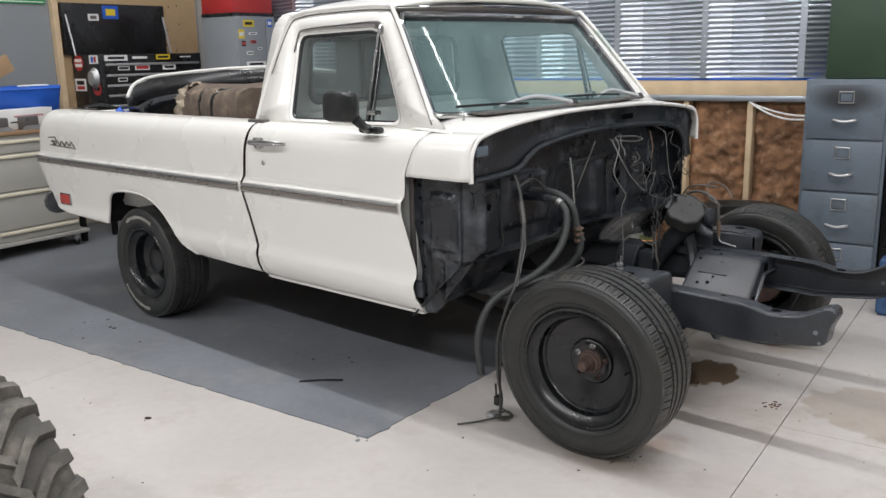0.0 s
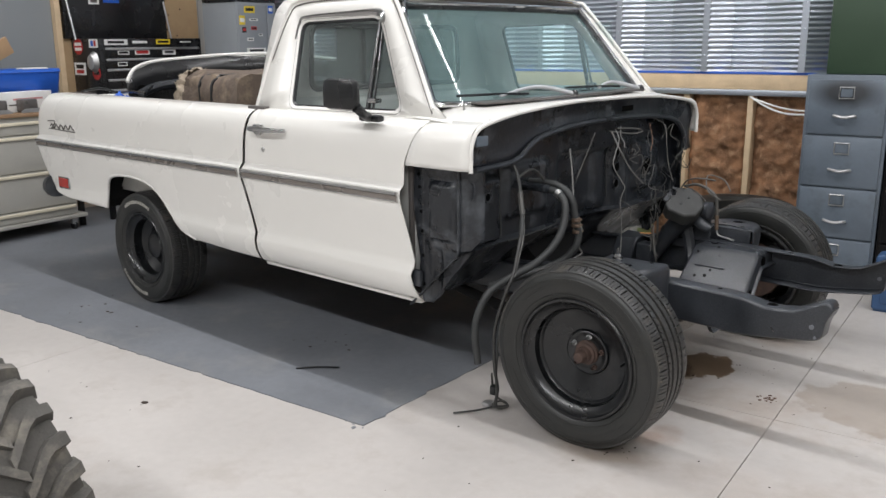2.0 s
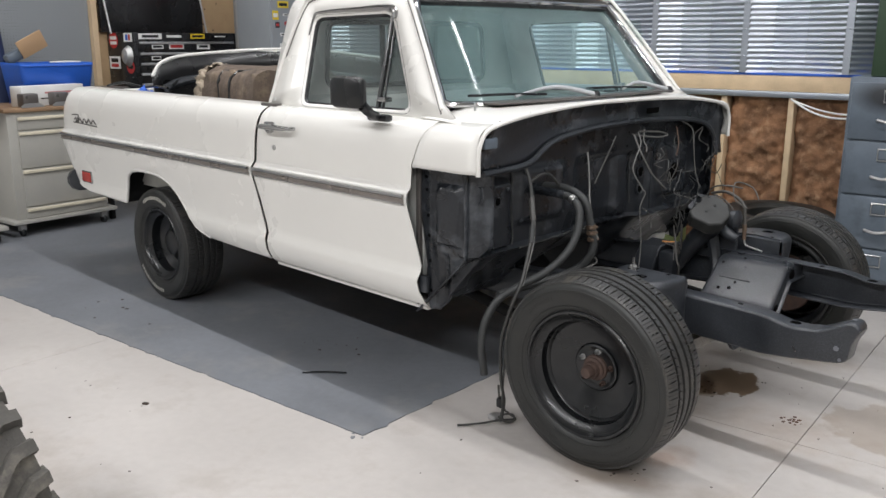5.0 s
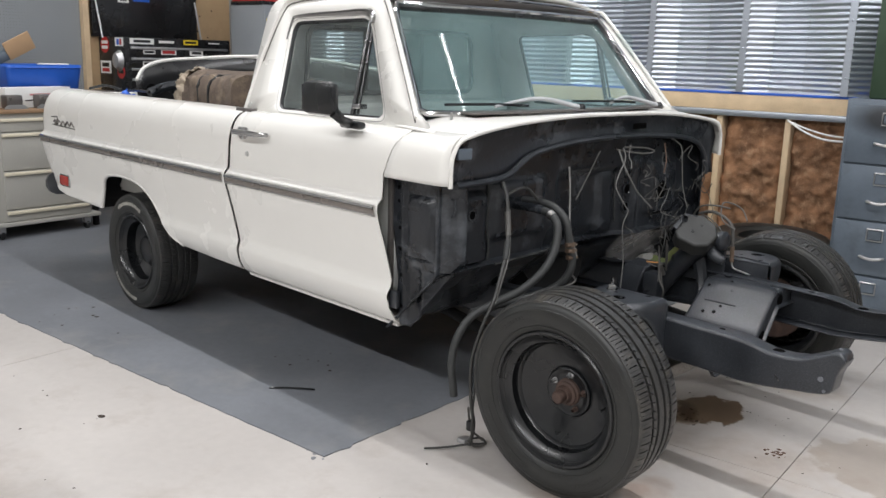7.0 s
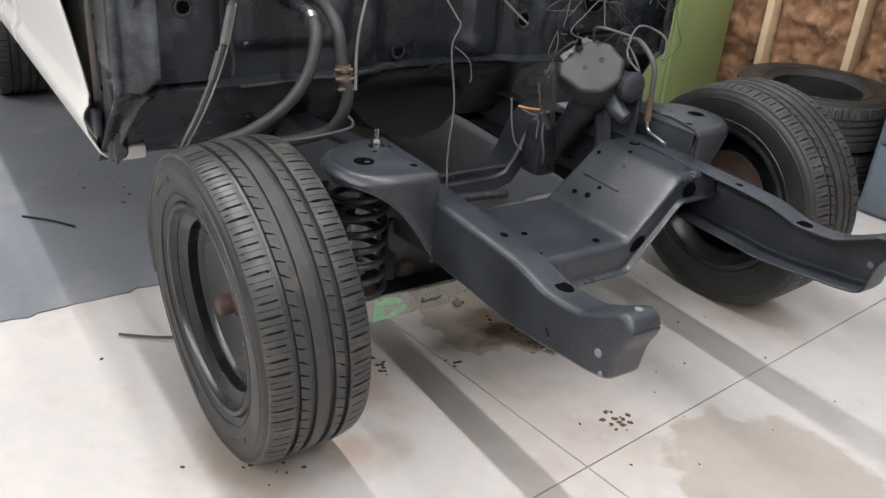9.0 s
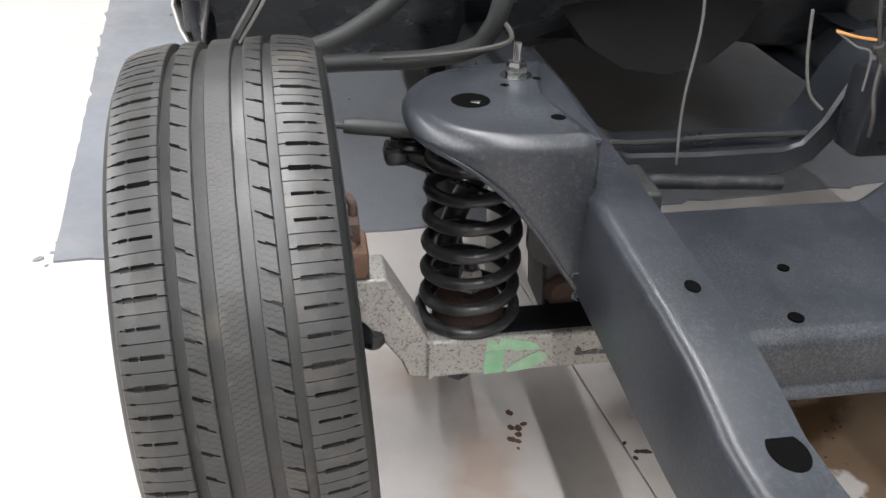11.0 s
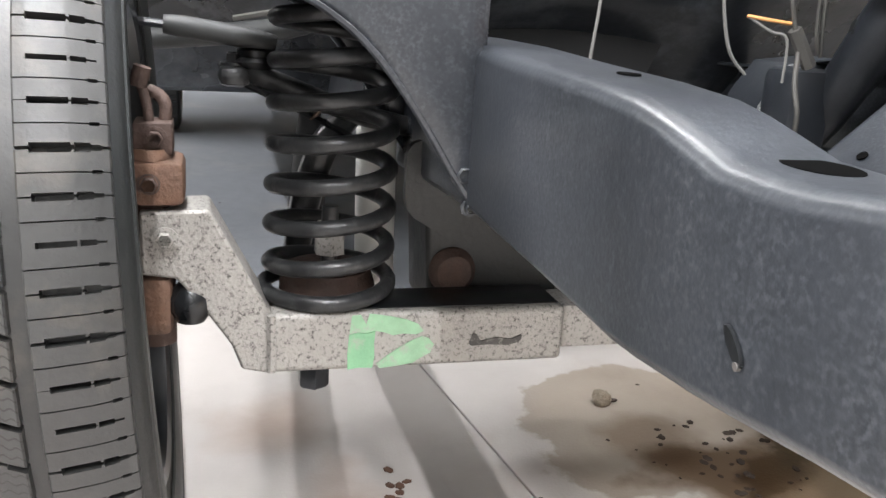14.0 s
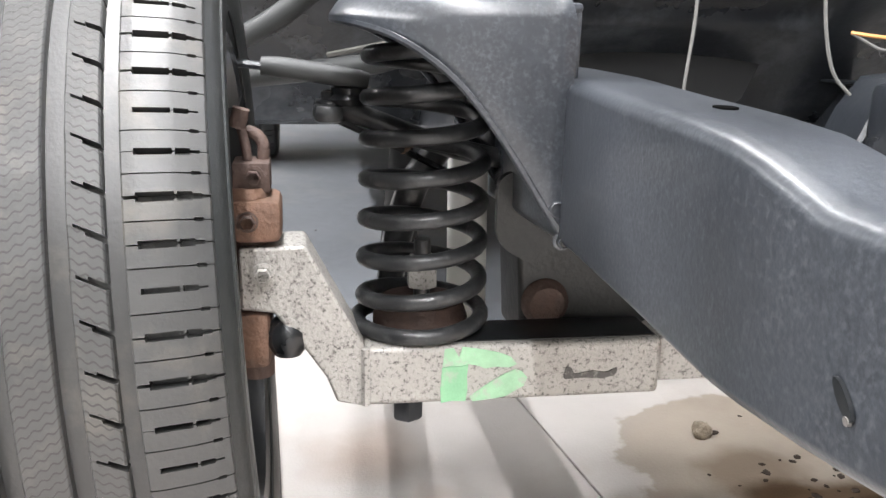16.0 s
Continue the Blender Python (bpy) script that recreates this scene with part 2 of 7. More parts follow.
M_CASE = mat("case_blue", (0.035, 0.085, 0.19), 0.5, var=0.1)
M_YEL = mat("yellow", (0.75, 0.55, 0.03), 0.45)
M_CABG = mat("cabinet_bluegrey", (0.122, 0.150, 0.182), 0.42, 0.1, var=0.16, scale=4, dirt=(0.075, 0.092, 0.105), dirt_amount=0.7, dirt_scale=5)
M_CABK = mat("cabinet_black", (0.007, 0.007, 0.0075), 0.4, spec=0.25)
M_SILV = mat("silver", (0.50, 0.50, 0.50), 0.35, 0.7)
M_PAPER = mat("paper", (0.78, 0.78, 0.76), 0.7)
M_CREAM = mat("cart_cream", (0.41, 0.40, 0.365), 0.45, var=0.06, scale=3, dirt=(0.42, 0.40, 0.35), dirt_amount=0.4)
M_CREAMH = mat("cart_pull", (0.70, 0.64, 0.50), 0.5)
M_WOODTOP = mat("bench_wood", (0.30, 0.19, 0.11), 0.55, var=0.25, scale=7)
M_CARD = mat("cardboard", (0.46, 0.30, 0.17), 0.75, var=0.1)
M_PEG = mat("pegboard", (0.265, 0.283, 0.295), 0.7, var=0.04)
M_CHEST = mat("chest_black", (0.014, 0.014, 0.015), 0.3, var=0.1)
M_GREYC = mat("grey_locker", (0.25, 0.268, 0.285), 0.45, var=0.06)
M_GREEN = mat("green_paint_dark", (0.028, 0.055, 0.03), 0.5, var=0.1)
M_OLIVE = mat("olive_paint", (0.24, 0.30, 0.12), 0.5, var=0.08)
M_SIGN = mat("sign_green", (0.03, 0.30, 0.10), 0.5)
M_BALE = mat("brown_felt", (0.125, 0.095, 0.074), 0.95, var=0.3, scale=12, bump=1.0, bscale=70, dirt=(0.30, 0.23, 0.16), dirt_amount=0.7, dirt_scale=7)
M_BALEL = mat("felt_light", (0.34, 0.285, 0.22), 0.95, var=0.3, scale=18, bump=1.0, bscale=60)
M_INSUL = mat("insulation", (0.245, 0.128, 0.068), 0.98, var=0.75, scale=9, bump=1.0, bscale=55, dirt=(0.44, 0.27, 0.16), dirt_amount=0.8, dirt_scale=16)
M_WALL = mat("wall_panel", (0.40, 0.40, 0.39), 0.7, var=0.05, scale=2)
M_CEIL = mat("ceiling_white", (0.55, 0.55, 0.54), 0.7, var=0.04, scale=2)
M_LUGT = mat("lug_rubber", (0.088, 0.083, 0.075), 0.85, var=0.3, scale=9, bump=0.5, bscale=120, dirt=(0.23, 0.208, 0.172), dirt_amount=0.7, dirt_scale=8)
M_WLET = mat("white_letter", (0.40, 0.39, 0.35), 0.7, var=0.2, scale=30)
M_DEBRIS = mat("debris", (0.036, 0.025, 0.018), 0.9, var=0.4, scale=60)
M_LEAF = mat("leaf_brown", (0.095, 0.050, 0.032), 0.9, var=0.5, scale=60)
M_CRUMB = mat("debris_light", (0.33, 0.26, 0.19), 0.9, var=0.4, scale=60)
M_COLR = {"red": M_REDP, "white": M_PAPER, "yellow": M_YEL, "black": M_CHEST, "blue": M_BLUE}


def glass(name, tint, rough=0.0, film=0.12, haze=(0.58, 0.66, 0.65)):
    m = bpy.data.materials.new(name)
    m.use_nodes = True
    nt = m.node_tree
    n, l = nt.nodes, nt.links
    n.remove(n["Principled BSDF"])
    tr = n.new("ShaderNodeBsdfTransparent")
    tr.inputs[0].default_value = (*tint, 1)
    gl = n.new("ShaderNodeBsdfGlossy")
    gl.inputs["Roughness"].default_value = rough
    fr = n.new("ShaderNodeFresnel")
    fr.inputs[0].default_value = 1.5
    mx = n.new("ShaderNodeMixShader")
    l.new(fr.outputs[0], mx.inputs[0]), l.new(tr.outputs[0], mx.inputs[1]), l.new(gl.outputs[0], mx.inputs[2])
    # mottled diffuse haze mixed in to stand for the room's milky reflection
    df = n.new("ShaderNodeBsdfDiffuse")
    df.inputs[0].default_value = (*haze, 1)
    film_noise = n.new("ShaderNodeTexNoise")
    film_noise.inputs["Scale"].default_value, film_noise.inputs["Detail"].default_value = 3.0, 6
    tc = n.new("ShaderNodeTexCoord")
    l.new(tc.outputs["Object"], film_noise.inputs["Vector"])
    mr = n.new("ShaderNodeMapRange")
    mr.inputs[1].default_value, mr.inputs[2].default_value = 0.3, 0.75
    mr.inputs[3].default_value, mr.inputs[4].default_value = film * 0.7, film * 1.3
    l.new(film_noise.outputs[0], mr.inputs[0])
    m2 = n.new("ShaderNodeMixShader")
    l.new(mr.outputs[0], m2.inputs[0]), l.new(mx.outputs[0], m2.inputs[1]), l.new(df.outputs[0], m2.inputs[2])
    l.new(m2.outputs[0], n["Material Output"].inputs[0])
    return m


M_GLASS = glass("glass", (0.86, 0.93, 0.92), film=0.10)
# teal haze colour imitates the room and ceiling mirrored in the windshield
M_SCREEN = glass("windshield_glass", (0.78, 0.94, 0.93), film=0.17, haze=(0.44, 0.67, 0.68))
M_GLOW = bpy.data.materials.new("tube_glow")
M_GLOW.use_nodes = True
M_GLOW.node_tree.nodes["Principled BSDF"].inputs["Emission Color"].default_value = (1, 0.97, 0.93, 1)
M_GLOW.node_tree.nodes["Principled BSDF"].inputs["Emission Strength"].default_value = 9


# ---- builders ----
def part(name, bm, material, parent=None, label="", smooth=40, at=None):
    me = bpy.data.meshes.new(name)
    bm.normal_update()
    bm.to_mesh(me)
    bm.free()
    me.materials.append(material)
    if smooth:
        me.shade_smooth()
        me.set_sharp_from_angle(angle=radians(smooth))
    ob = new(name, me)
    if parent is not None:
        ob.parent = parent
    if at is not None:
        ob.matrix_basis = at
    if label:
        tagged(ob, label)
    return ob


def thing(name, label, category, m=None, group="", kind=""):
    ob = new(name)
    ob.empty_display_size = 0.1
    if m is not None:
        ob.matrix_basis = m
    return tagged(ob, label, category, group, kind)


def box(bm, lo, hi, bev=0.0, m=None, seg=2):
    vs = [bm.verts.new((x, y, z)) for x in (lo[0], hi[0]) for y in (lo[1], hi[1]) for z in (lo[2], hi[2])]
    fs = [bm.faces.new([vs[i] for i in q]) for q in ((0, 1, 3, 2), (4, 6, 7, 5), (0, 4, 5, 1), (2, 3, 7, 6), (0, 2, 6, 4), (1, 5, 7, 3))]
    if bev:
        es = {e for f in fs for e in f.edges}
        r = bmesh.ops.bevel(bm, geom=list(es), offset=bev, segments=seg, affect="EDGES", profile=0.5)
        vs = list({v for f in r["faces"] for v in f.verts} | {v for v in vs if v.is_valid})
    if m is not None:
        bmesh.ops.transform(bm, matrix=m, verts=[v for v in vs if v.is_valid])
    return bm


def boxm(lo, hi, bev=0.0, m=None):
    return box(bmesh.new(), lo, hi, bev, m)


def tube(bm, pts, r, seg=8, smooth=4, closed=False, caps=True):
    """A round bar swept along a smoothed line of points. r: one radius or one per point."""
    P = [Vector(p) for p in pts]
    rs = list(r) if hasattr(r, "__len__") else [r] * len(P)
    path, rad = [], []
    n = len(P)
    if smooth > 1 and n > 2:
        for i in range(n if closed else n - 1):
            p0, p1, p2, p3 = (P[(i - 1) % n] if closed or i else P[0], P[i], P[(i + 1) % n], P[(i + 2) % n] if closed or i + 2 < n else P[-1])
            for k in range(smooth):
                t = k / smooth
                path.append(0.5 * ((2 * p1) + (p2 - p0) * t + (2 * p0 - 5 * p1 + 4 * p2 - p3) * t * t + (3 * p1 - p0 - 3 * p2 + p3) * t ** 3))
                rad.append(rs[i] * (1 - t) + rs[(i + 1) % n] * t)
        if not closed:
            path.append(P[-1]), rad.append(rs[-1])
    else:
        path, rad = P, rs
    N = len(path)
    rings, up = [], None
    for i, p in enumerate(path):
        d = (path[(i + 1) % N] - path[i - 1]) if closed or 0 < i < N - 1 else (path[1] - path[0] if i == 0 else path[-1] - path[-2])
        d.normalize()
        if up is None:
            up = d.orthogonal().normalized()
        up = (up - d * up.dot(d)).normalized()
        side = d.cross(up)
        rings.append([bm.verts.new(p + rad[i] * (math.cos(a) * up + math.sin(a) * side)) for a in (2 * math.pi * k / seg for k in range(seg))])
    for i in range(N if closed else N - 1):
        a, b = rings[i], rings[(i + 1) % N]
        for k in range(seg):
            bm.faces.new((a[k], a[(k + 1) % seg], b[(k + 1) % seg], b[k]))
    if caps and not closed:
        bm.faces.new(rings[0][::-1]), bm.faces.new(rings[-1])
    return bm


def tubem(pts, r, **k):
    return tube(bmesh.new(), pts, r, **k)


def lathe(bm, prof, seg=48, axis="Y", m=None, closed=False, caps=False):
    """Turn a profile of (radius, along) about an axis through the origin."""
    rings, made = [], []
    for r, h in prof:
        ring = []
        for k in range(seg):
            a = 2 * math.pi * k / seg
            c, s = r * math.cos(a), r * math.sin(a)
            ring.append(bm.verts.new((c, h, s) if axis == "Y" else (c, s, h) if axis == "Z" else (h, c, s)))
        rings.append(ring)
        made += ring
    for i in range(len(prof) if closed else len(prof) - 1):
        a, b = rings[i], rings[(i + 1) % len(prof)]
        for k in range(seg):
            bm.faces.new((a[k], b[k], b[(k + 1) % seg], a[(k + 1) % seg]))
    if caps and not closed:
        for ring, r in ((rings[0], prof[0][0]), (rings[-1], prof[-1][0])):
            if r > 1e-4:
                bm.faces.new(ring)
    bmesh.ops.recalc_face_normals(bm, faces=bm.faces[:])
    if m is not None:
        bmesh.ops.transform(bm, matrix=m, verts=made)
    return bm


def lathem(prof, **k):
    return lathe(bmesh.new(), prof, **k)


def lerp_table(table, x):
    """Piecewise straight line through (x, value) rows in rising or falling x."""
    rows = sorted(table)
    if x <= rows[0][0]:
        return rows[0][1]
    for (a, u), (b, v) in zip(rows, rows[1:]):
        if x <= b:
            return u + (v - u) * (x - a) / (b - a) if b > a else v
    return rows[-1][1]


def grid(bm, rows, close_u=False):
    """Faces over rows of points; points that coincide are merged."""
    V = [[bm.verts.new(p) for p in row] for row in rows]
    for a, b in zip(V, V[1:]):
        for i in range(len(a) - (0 if close_u else 1)):
            j = (i + 1) % len(a)
            try:
                bm.faces.new((a[i], a[j], b[j], b[i]))
            except ValueError:
                pass
    bmesh.ops.remove_doubles(bm, verts=bm.verts[:], dist=1e-5)
    bmesh.ops.dissolve_degenerate(bm, dist=1e-5, edges=bm.edges[:])
    return bm


def thicken(ob, t, offset=0.0):
    md = ob.modifiers.new("thickness", "SOLIDIFY")
    md.thickness, md.offset = t, offset
    return ob


def crisp(ob):
    """Flat faces keep flat shading beside small rounded bends."""
    m = ob.modifiers.new("normals", "WEIGHTED_NORMAL")
    m.keep_sharp, m.weight = True, 60
    return ob


def bar(bm, pts, w, h):
    """A rectangular bar swept along points in a plane of constant x: w along x, h across the line."""
    rows = []
    for i, q in enumerate(pts):
        a, b = Vector(pts[max(0, i - 1)]), Vector(pts[min(len(pts) - 1, i + 1)])
        d = (b - a).normalized()
        nrm = Vector((1, 0, 0)).cross(d).normalized()
        c = Vector(q)
        e = min(w, h) * 0.12
        ring = []
        for u, v in ((-w / 2, -h / 2 + e), (-w / 2 + e, -h / 2), (w / 2 - e, -h / 2), (w / 2, -h / 2 + e), (w / 2, h / 2 - e), (w / 2 - e, h / 2), (-w / 2 + e, h / 2), (-w / 2, h / 2 - e)):
            ring.append(tuple(c + Vector((u, 0, 0)) + nrm * v))
        rows.append(ring)
    return grid(bm, rows, close_u=True)


def soften(ob, w=0.004, seg=2):
    md = ob.modifiers.new("edge", "BEVEL")
    md.width, md.segments, md.limit_method, md.angle_limit = w, seg, "ANGLE", radians(40)
    return ob


def rounded(pts, r, seg=5):
    """A closed outline of 2D points with its corners rounded; r: one radius or one per corner."""
    out, n = [], len(pts)
    rs = list(r) if hasattr(r, "__len__") else [r] * n
    for i, p in enumerate(pts):
        a, b, c = Vector(pts[i - 1]), Vector(p), Vector(pts[(i + 1) % n])
        d1, d2 = (a - b), (c - b)
        k = min(rs[i], d1.length * 0.45, d2.length * 0.45)
        s, e = b + d1.normalized() * k, b + d2.normalized() * k
        for j in range(seg + 1):
            t = j / seg
            out.append(tuple((1 - t) ** 2 * s + 2 * t * (1 - t) * b + t * t * e))
    return out


def by_angle(pts, centre, n=96):
    """Resample a closed 2D outline at n even angles about a centre."""
    c = Vector(centre)
    res = []
    for k in range(n):
        a = 2 * math.pi * k / n
        d = Vector((math.cos(a), math.sin(a)))
        best = None
        for p, q in zip(pts, pts[1:] + pts[:1]):
            p, q = Vector(p) - c, Vector(q) - c
            e = q - p
            den = d.x * e.y - d.y * e.x
            if abs(den) < 1e-12:
                continue
            t = (p.x * e.y - p.y * e.x) / den
            s = (p.x * d.y - p.y * d.x) / den
            if t > 0 and -1e-6 <= s <= 1 + 1e-6:
                best = t if best is None else max(best, t)
        res.append(tuple(c + d * best))
    return res


def ring_panel(outer, inner, place, n=96):
    """A flat frame between two outlines, carried into space by place(u, v)."""
    cx = sum(p[0] for p in inner) / len(inner)
    cy = sum(p[1] for p in inner) / len(inner)
    a, b = by_angle(outer, (cx, cy), n), by_angle(inner, (cx, cy), n)
    return grid(bmesh.new(), [[place(*p) for p in a], [place(*p) for p in b]], close_u=True)


def slab(outline, place, t):
    """A plate of thickness t: an outline carried to both sides by place(u, v, w)."""
    bm = bmesh.new()
    A = [bm.verts.new(place(u, v, 0)) for u, v in outline]
    B = [bm.verts.new(place(u, v, t)) for u, v in outline]
    bm.faces.new(A[::-1]), bm.faces.new(B)
    for i in range(len(A)):
        bm.faces.new((A[i], A[(i + 1) % len(A)], B[(i + 1) % len(A)], B[i]))
    bmesh.ops.recalc_face_normals(bm, faces=bm.faces[:])
    return bm


def disc(centre, normal, r, t=0.002, seg=20):
    q = Vector(normal).to_track_quat("Z", "Y").to_matrix().to_4x4()
    return lathem([(0.0001, t), (r, t), (r, 0), (0.0001, 0)], seg=seg, axis="Z", m=Matrix.Translation(centre) @ q)


def bolt(centre, normal, r=0.009, h=0.008):
    q = Vector(normal).to_track_quat("Z", "Y").to_matrix().to_4x4()
    bm = bmesh.new()
    lathe(bm, [(r * 1.5, 0), (r * 1.5, h * 0.2), (r * 1.05, h * 0.25)], seg=16, axis="Z", m=Matrix.Translation(centre) @ q)
    lathe(bm, [(r, h * 0.2), (r, h), (r * 0.8, h * 1.12)], seg=6, axis="Z", m=Matrix.Translation(centre) @ q)
    return bm


def sipe_material(m, slope):
    """Fine wavy cuts across a tyre's tread, by the angle about the axle."""
    nt = m.node_tree
    n, l = nt.nodes, nt.links
    b = n["Principled BSDF"]
    def op(kind, a, c=None, v=None):
        q = n.new("ShaderNodeMath")
        q.operation = kind
        l.new(a, q.inputs[0])
        if c is not None:
            l.new(c, q.inputs[1])
        if v is not None:
            q.inputs[1].default_value = v
        return q.outputs[0]
    tc, sp = n.new("ShaderNodeTexCoord"), n.new("ShaderNodeSeparateXYZ")
    l.new(tc.outputs["Object"], sp.inputs[0])
    ang = op("ARCTAN2", sp.outputs[2], sp.outputs[0])
    wob = op("MULTIPLY", op("SINE", op("MULTIPLY", sp.outputs[1], v=840.0)), v=1.0)
    slant = op("MULTIPLY", sp.outputs[1], v=slope)
    ph = op("ADD", op("ADD", op("MULTIPLY", ang, v=340.0), wob), slant)
    cut = op("GREATER_THAN", op("SINE", ph), v=0.80)
    bp = n.new("ShaderNodeBump")
    bp.inputs["Strength"].default_value, bp.inputs["Distance"].default_value = 0.5, 0.002
    bp.invert = True
    old = b.inputs["Normal"].links[0].from_socket
    l.new(cut, bp.inputs["Height"]), l.new(old, bp.inputs["Normal"]), l.new(bp.outputs[0], b.inputs["Normal"])
    mx = n.new("ShaderNodeMix")
    mx.data_type = "RGBA"
    mx.inputs[7].default_value = (0.012, 0.011, 0.010, 1)
    l.new(op("MULTIPLY", cut, v=0.8), mx.inputs[0]), l.new(b.inputs["Base Color"].links[0].from_socket, mx.inputs[6])
    l.new(mx.outputs[2], b.inputs["Base Color"])
    return m


M_TREADC = sipe_material(M_TREAD.copy(), -480.0)
M_TREADS = sipe_material(M_TREAD.copy(), 400.0)

# ---- the building ----
def structure(name, bm, material, label, m=ROOM, smooth=0):
    return tagged(part(name, bm, material, smooth=smooth, at=m), label, kind="structure")


XW0, XW1, YW0, YW1 = -6.15, 6.3, -9.6, 2.56      # inner faces of the walls (room axes)
floor = structure("floor", boxm((XW0 - 0.2, YW0 - 0.2, -0.25), (XW1 + 0.2, YW1 + 0.2, -0.012)), M_JOINT, "pale sealed concrete floor with saw-cut joints and oil stains")
JX, JY = 0.479, -0.245
xs = [XW0 - 0.2, JX - 6.12, JX - 3.06, JX, JX + 3.05, XW1 + 0.2]
ys = [YW0 - 0.2, JY - 9.15, JY - 6.1, JY - 3.05, JY, YW1 + 0.2]
for xa, xb in zip(xs, xs[1:]):
    for ya, yb in zip(ys, ys[1:]):
        part("slab", boxm((xa + 0.0016, ya + 0.0016, -0.15), (xb - 0.0016, yb - 0.0016, 0), 0.0012), M_CONC, floor, smooth=0)

structure("ceiling", boxm((XW0 - 0.2, YW0 - 0.2, CEIL), (XW1 + 0.2, YW1 + 0.2, CEIL + 0.15)), M_CEIL, "plain white ceiling of the workshop")
structure("wall_west", boxm((XW0 - 0.15, YW0 - 0.15, -0.012), (XW0, YW1 + 0.15, CEIL)), M_WALL, "light workshop wall behind the tool chest")
structure("wall_east", boxm((XW1, YW0 - 0.15, -0.012), (XW1 + 0.15, YW1 + 0.15, CEIL)), M_WALL, "plain light workshop wall")
structure("wall_south", boxm((XW0 - 0.15, YW0 - 0.15, -0.012), (XW1 + 0.15, YW0, CEIL)), M_WALL, "plain light workshop wall")
north = structure("wall_north", boxm((XW0 - 0.15, YW1 + 0.06, -0.012), (XW1 + 0.15, YW1 + 0.2, CEIL)), M_WALL, "stud wall with open insulation below and folded metal above")

# studs, insulation bays, sill and ledge of the north wall
STUDS = [-0.435 + 0.445 * k for k in range(-12, 13)]
for k, sx in enumerate(STUDS):
    part("stud", boxm((sx - 0.019, 2.485, 0.0), (sx + 0.019, YW1 + 0.055, 1.10), 0.002), M_PINE, north, "bare pine stud")
for a, b in zip(STUDS, STUDS[1:]):
    bm = bmesh.new()
    nx, nz = 34, 84
    rows = []
    for j in range(nz + 1):
        z = 0.02 + 1.075 * j / nz
        row = []
        for i in range(nx + 1):
            x = a + 0.022 + (b - a - 0.044) * i / nx
            p = Vector((x * 7, z * 7, a))
            d = 0.030 * noise.noise(p) + 0.020 * noise.noise(p * 2.3) + 0.012 * noise.noise(p * 5.1) + 0.005 * noise.noise(p * 11)
            edge = min(1, min(i, nx - i, 8) / 3)
            row.append((x, 2.535 + 0.03 * (1 - edge) - d, z))
        rows.append(row)
    part("insulation", grid(bm, rows), M_INSUL, north, "rust-brown rockwool batt", smooth=180)
part("ledge", boxm((XW0, 2.475, 1.135), (XW1, YW1 + 0.055, 1.235), 0.003), M_PINE, north, "pale pine ledge board")
part("ledge_angle", boxm((XW0, 2.465, 1.095), (XW1, YW1 + 0.055, 1.133), 0.002), M_GALV, north, "grey metal angle under the ledge")
part("tape_line", boxm((XW0, 2.472, 1.237), (XW1, 2.50, 1.252), 0.002), M_BLUET, north, "strip of blue tape")

# folded sheet metal above the ledge: horizontal ripples on panels that zigzag in plan
PER = 0.64
PLAN = [(0.0, 0.0), (0.21, 0.0), (0.455, 0.085), (0.50, 0.085), (0.64, 0.0)]
panel_x0 = -1.36 + 0.12 - PER * 8
for k in range(-1, 19):
    x0 = panel_x0 + PER * k
    if x0 < XW0 or x0 + PER > XW1:
        continue
    for (u0, v0), (u1, v1) in zip(PLAN, PLAN[1:]):
        flat = abs(u1 - u0 - 0.045) < 1e-6
        bm = bmesh.new()
        L = math.hypot(u1 - u0, v1 - v0)
        nxv, nyv = -(v1 - v0) / L, (u1 - u0) / L
        rows = []
        z = 1.252
        while z < CEIL - 0.02:
            w = 0.0 if flat else 0.0075 * math.sin(2 * math.pi * z / 0.0345)
            rows.append([(x0 + u0 - nxv * w, 2.545 - v0 - nyv * w, z), (x0 + u1 - nxv * w, 2.545 - v1 - nyv * w, z)])
            z += 0.5 if flat else 0.0345 / 6
        rows.append([(x0 + u0, 2.545 - v0, CEIL - 0.01), (x0 + u1, 2.545 - v1, CEIL - 0.01)])
        part("metal_strip" if flat else "ripple_panel", grid(bm, rows), M_GALV, north, smooth=180)
        if flat:
            bb = bmesh.new()
            for j in range(14):
                lathe(bb, [(0.007, 0), (0.006, 0.004), (0.001, 0.006)], seg=8, axis="Z",
                      m=Matrix.Translation((x0 + (u0 + u1) / 2, 2.545 - v0 - 0.0005, 1.36 + 0.17 * j)) @ pose(0, 0, 0, 90, 0, 0))
            part("rivets", bb, M_GALV, north)

# plywood, pegboard and stud on the west wall
wp = structure("wall_panel_plywood", boxm((XW0 + 0.002, 1.02, 0.0), (XW0 + 0.02, YW1 + 0.03, 2.6), 0.001), M_PLY, "brown plywood sheet on the wall with nail holes")
bm = bmesh.new()
for j in range(26):
    c = (XW0 + 0.0205, 1.1 + random.random() * 1.4, 1.3 + random.random() * 1.0)
    lathe(bm, [(0.0001, 0.001), (0.008, 0.001), (0.008, 0)], seg=8, axis="X", m=Matrix.Translation(c))
part("nail_hole", bm, M_DEBRIS, wp)
structure("wall_stud", boxm((XW0 + 0.002, 0.965, 0.0), (XW0 + 0.07, 1.018, 2.6), 0.002), M_PINE, "pale pine post between the wall boards")
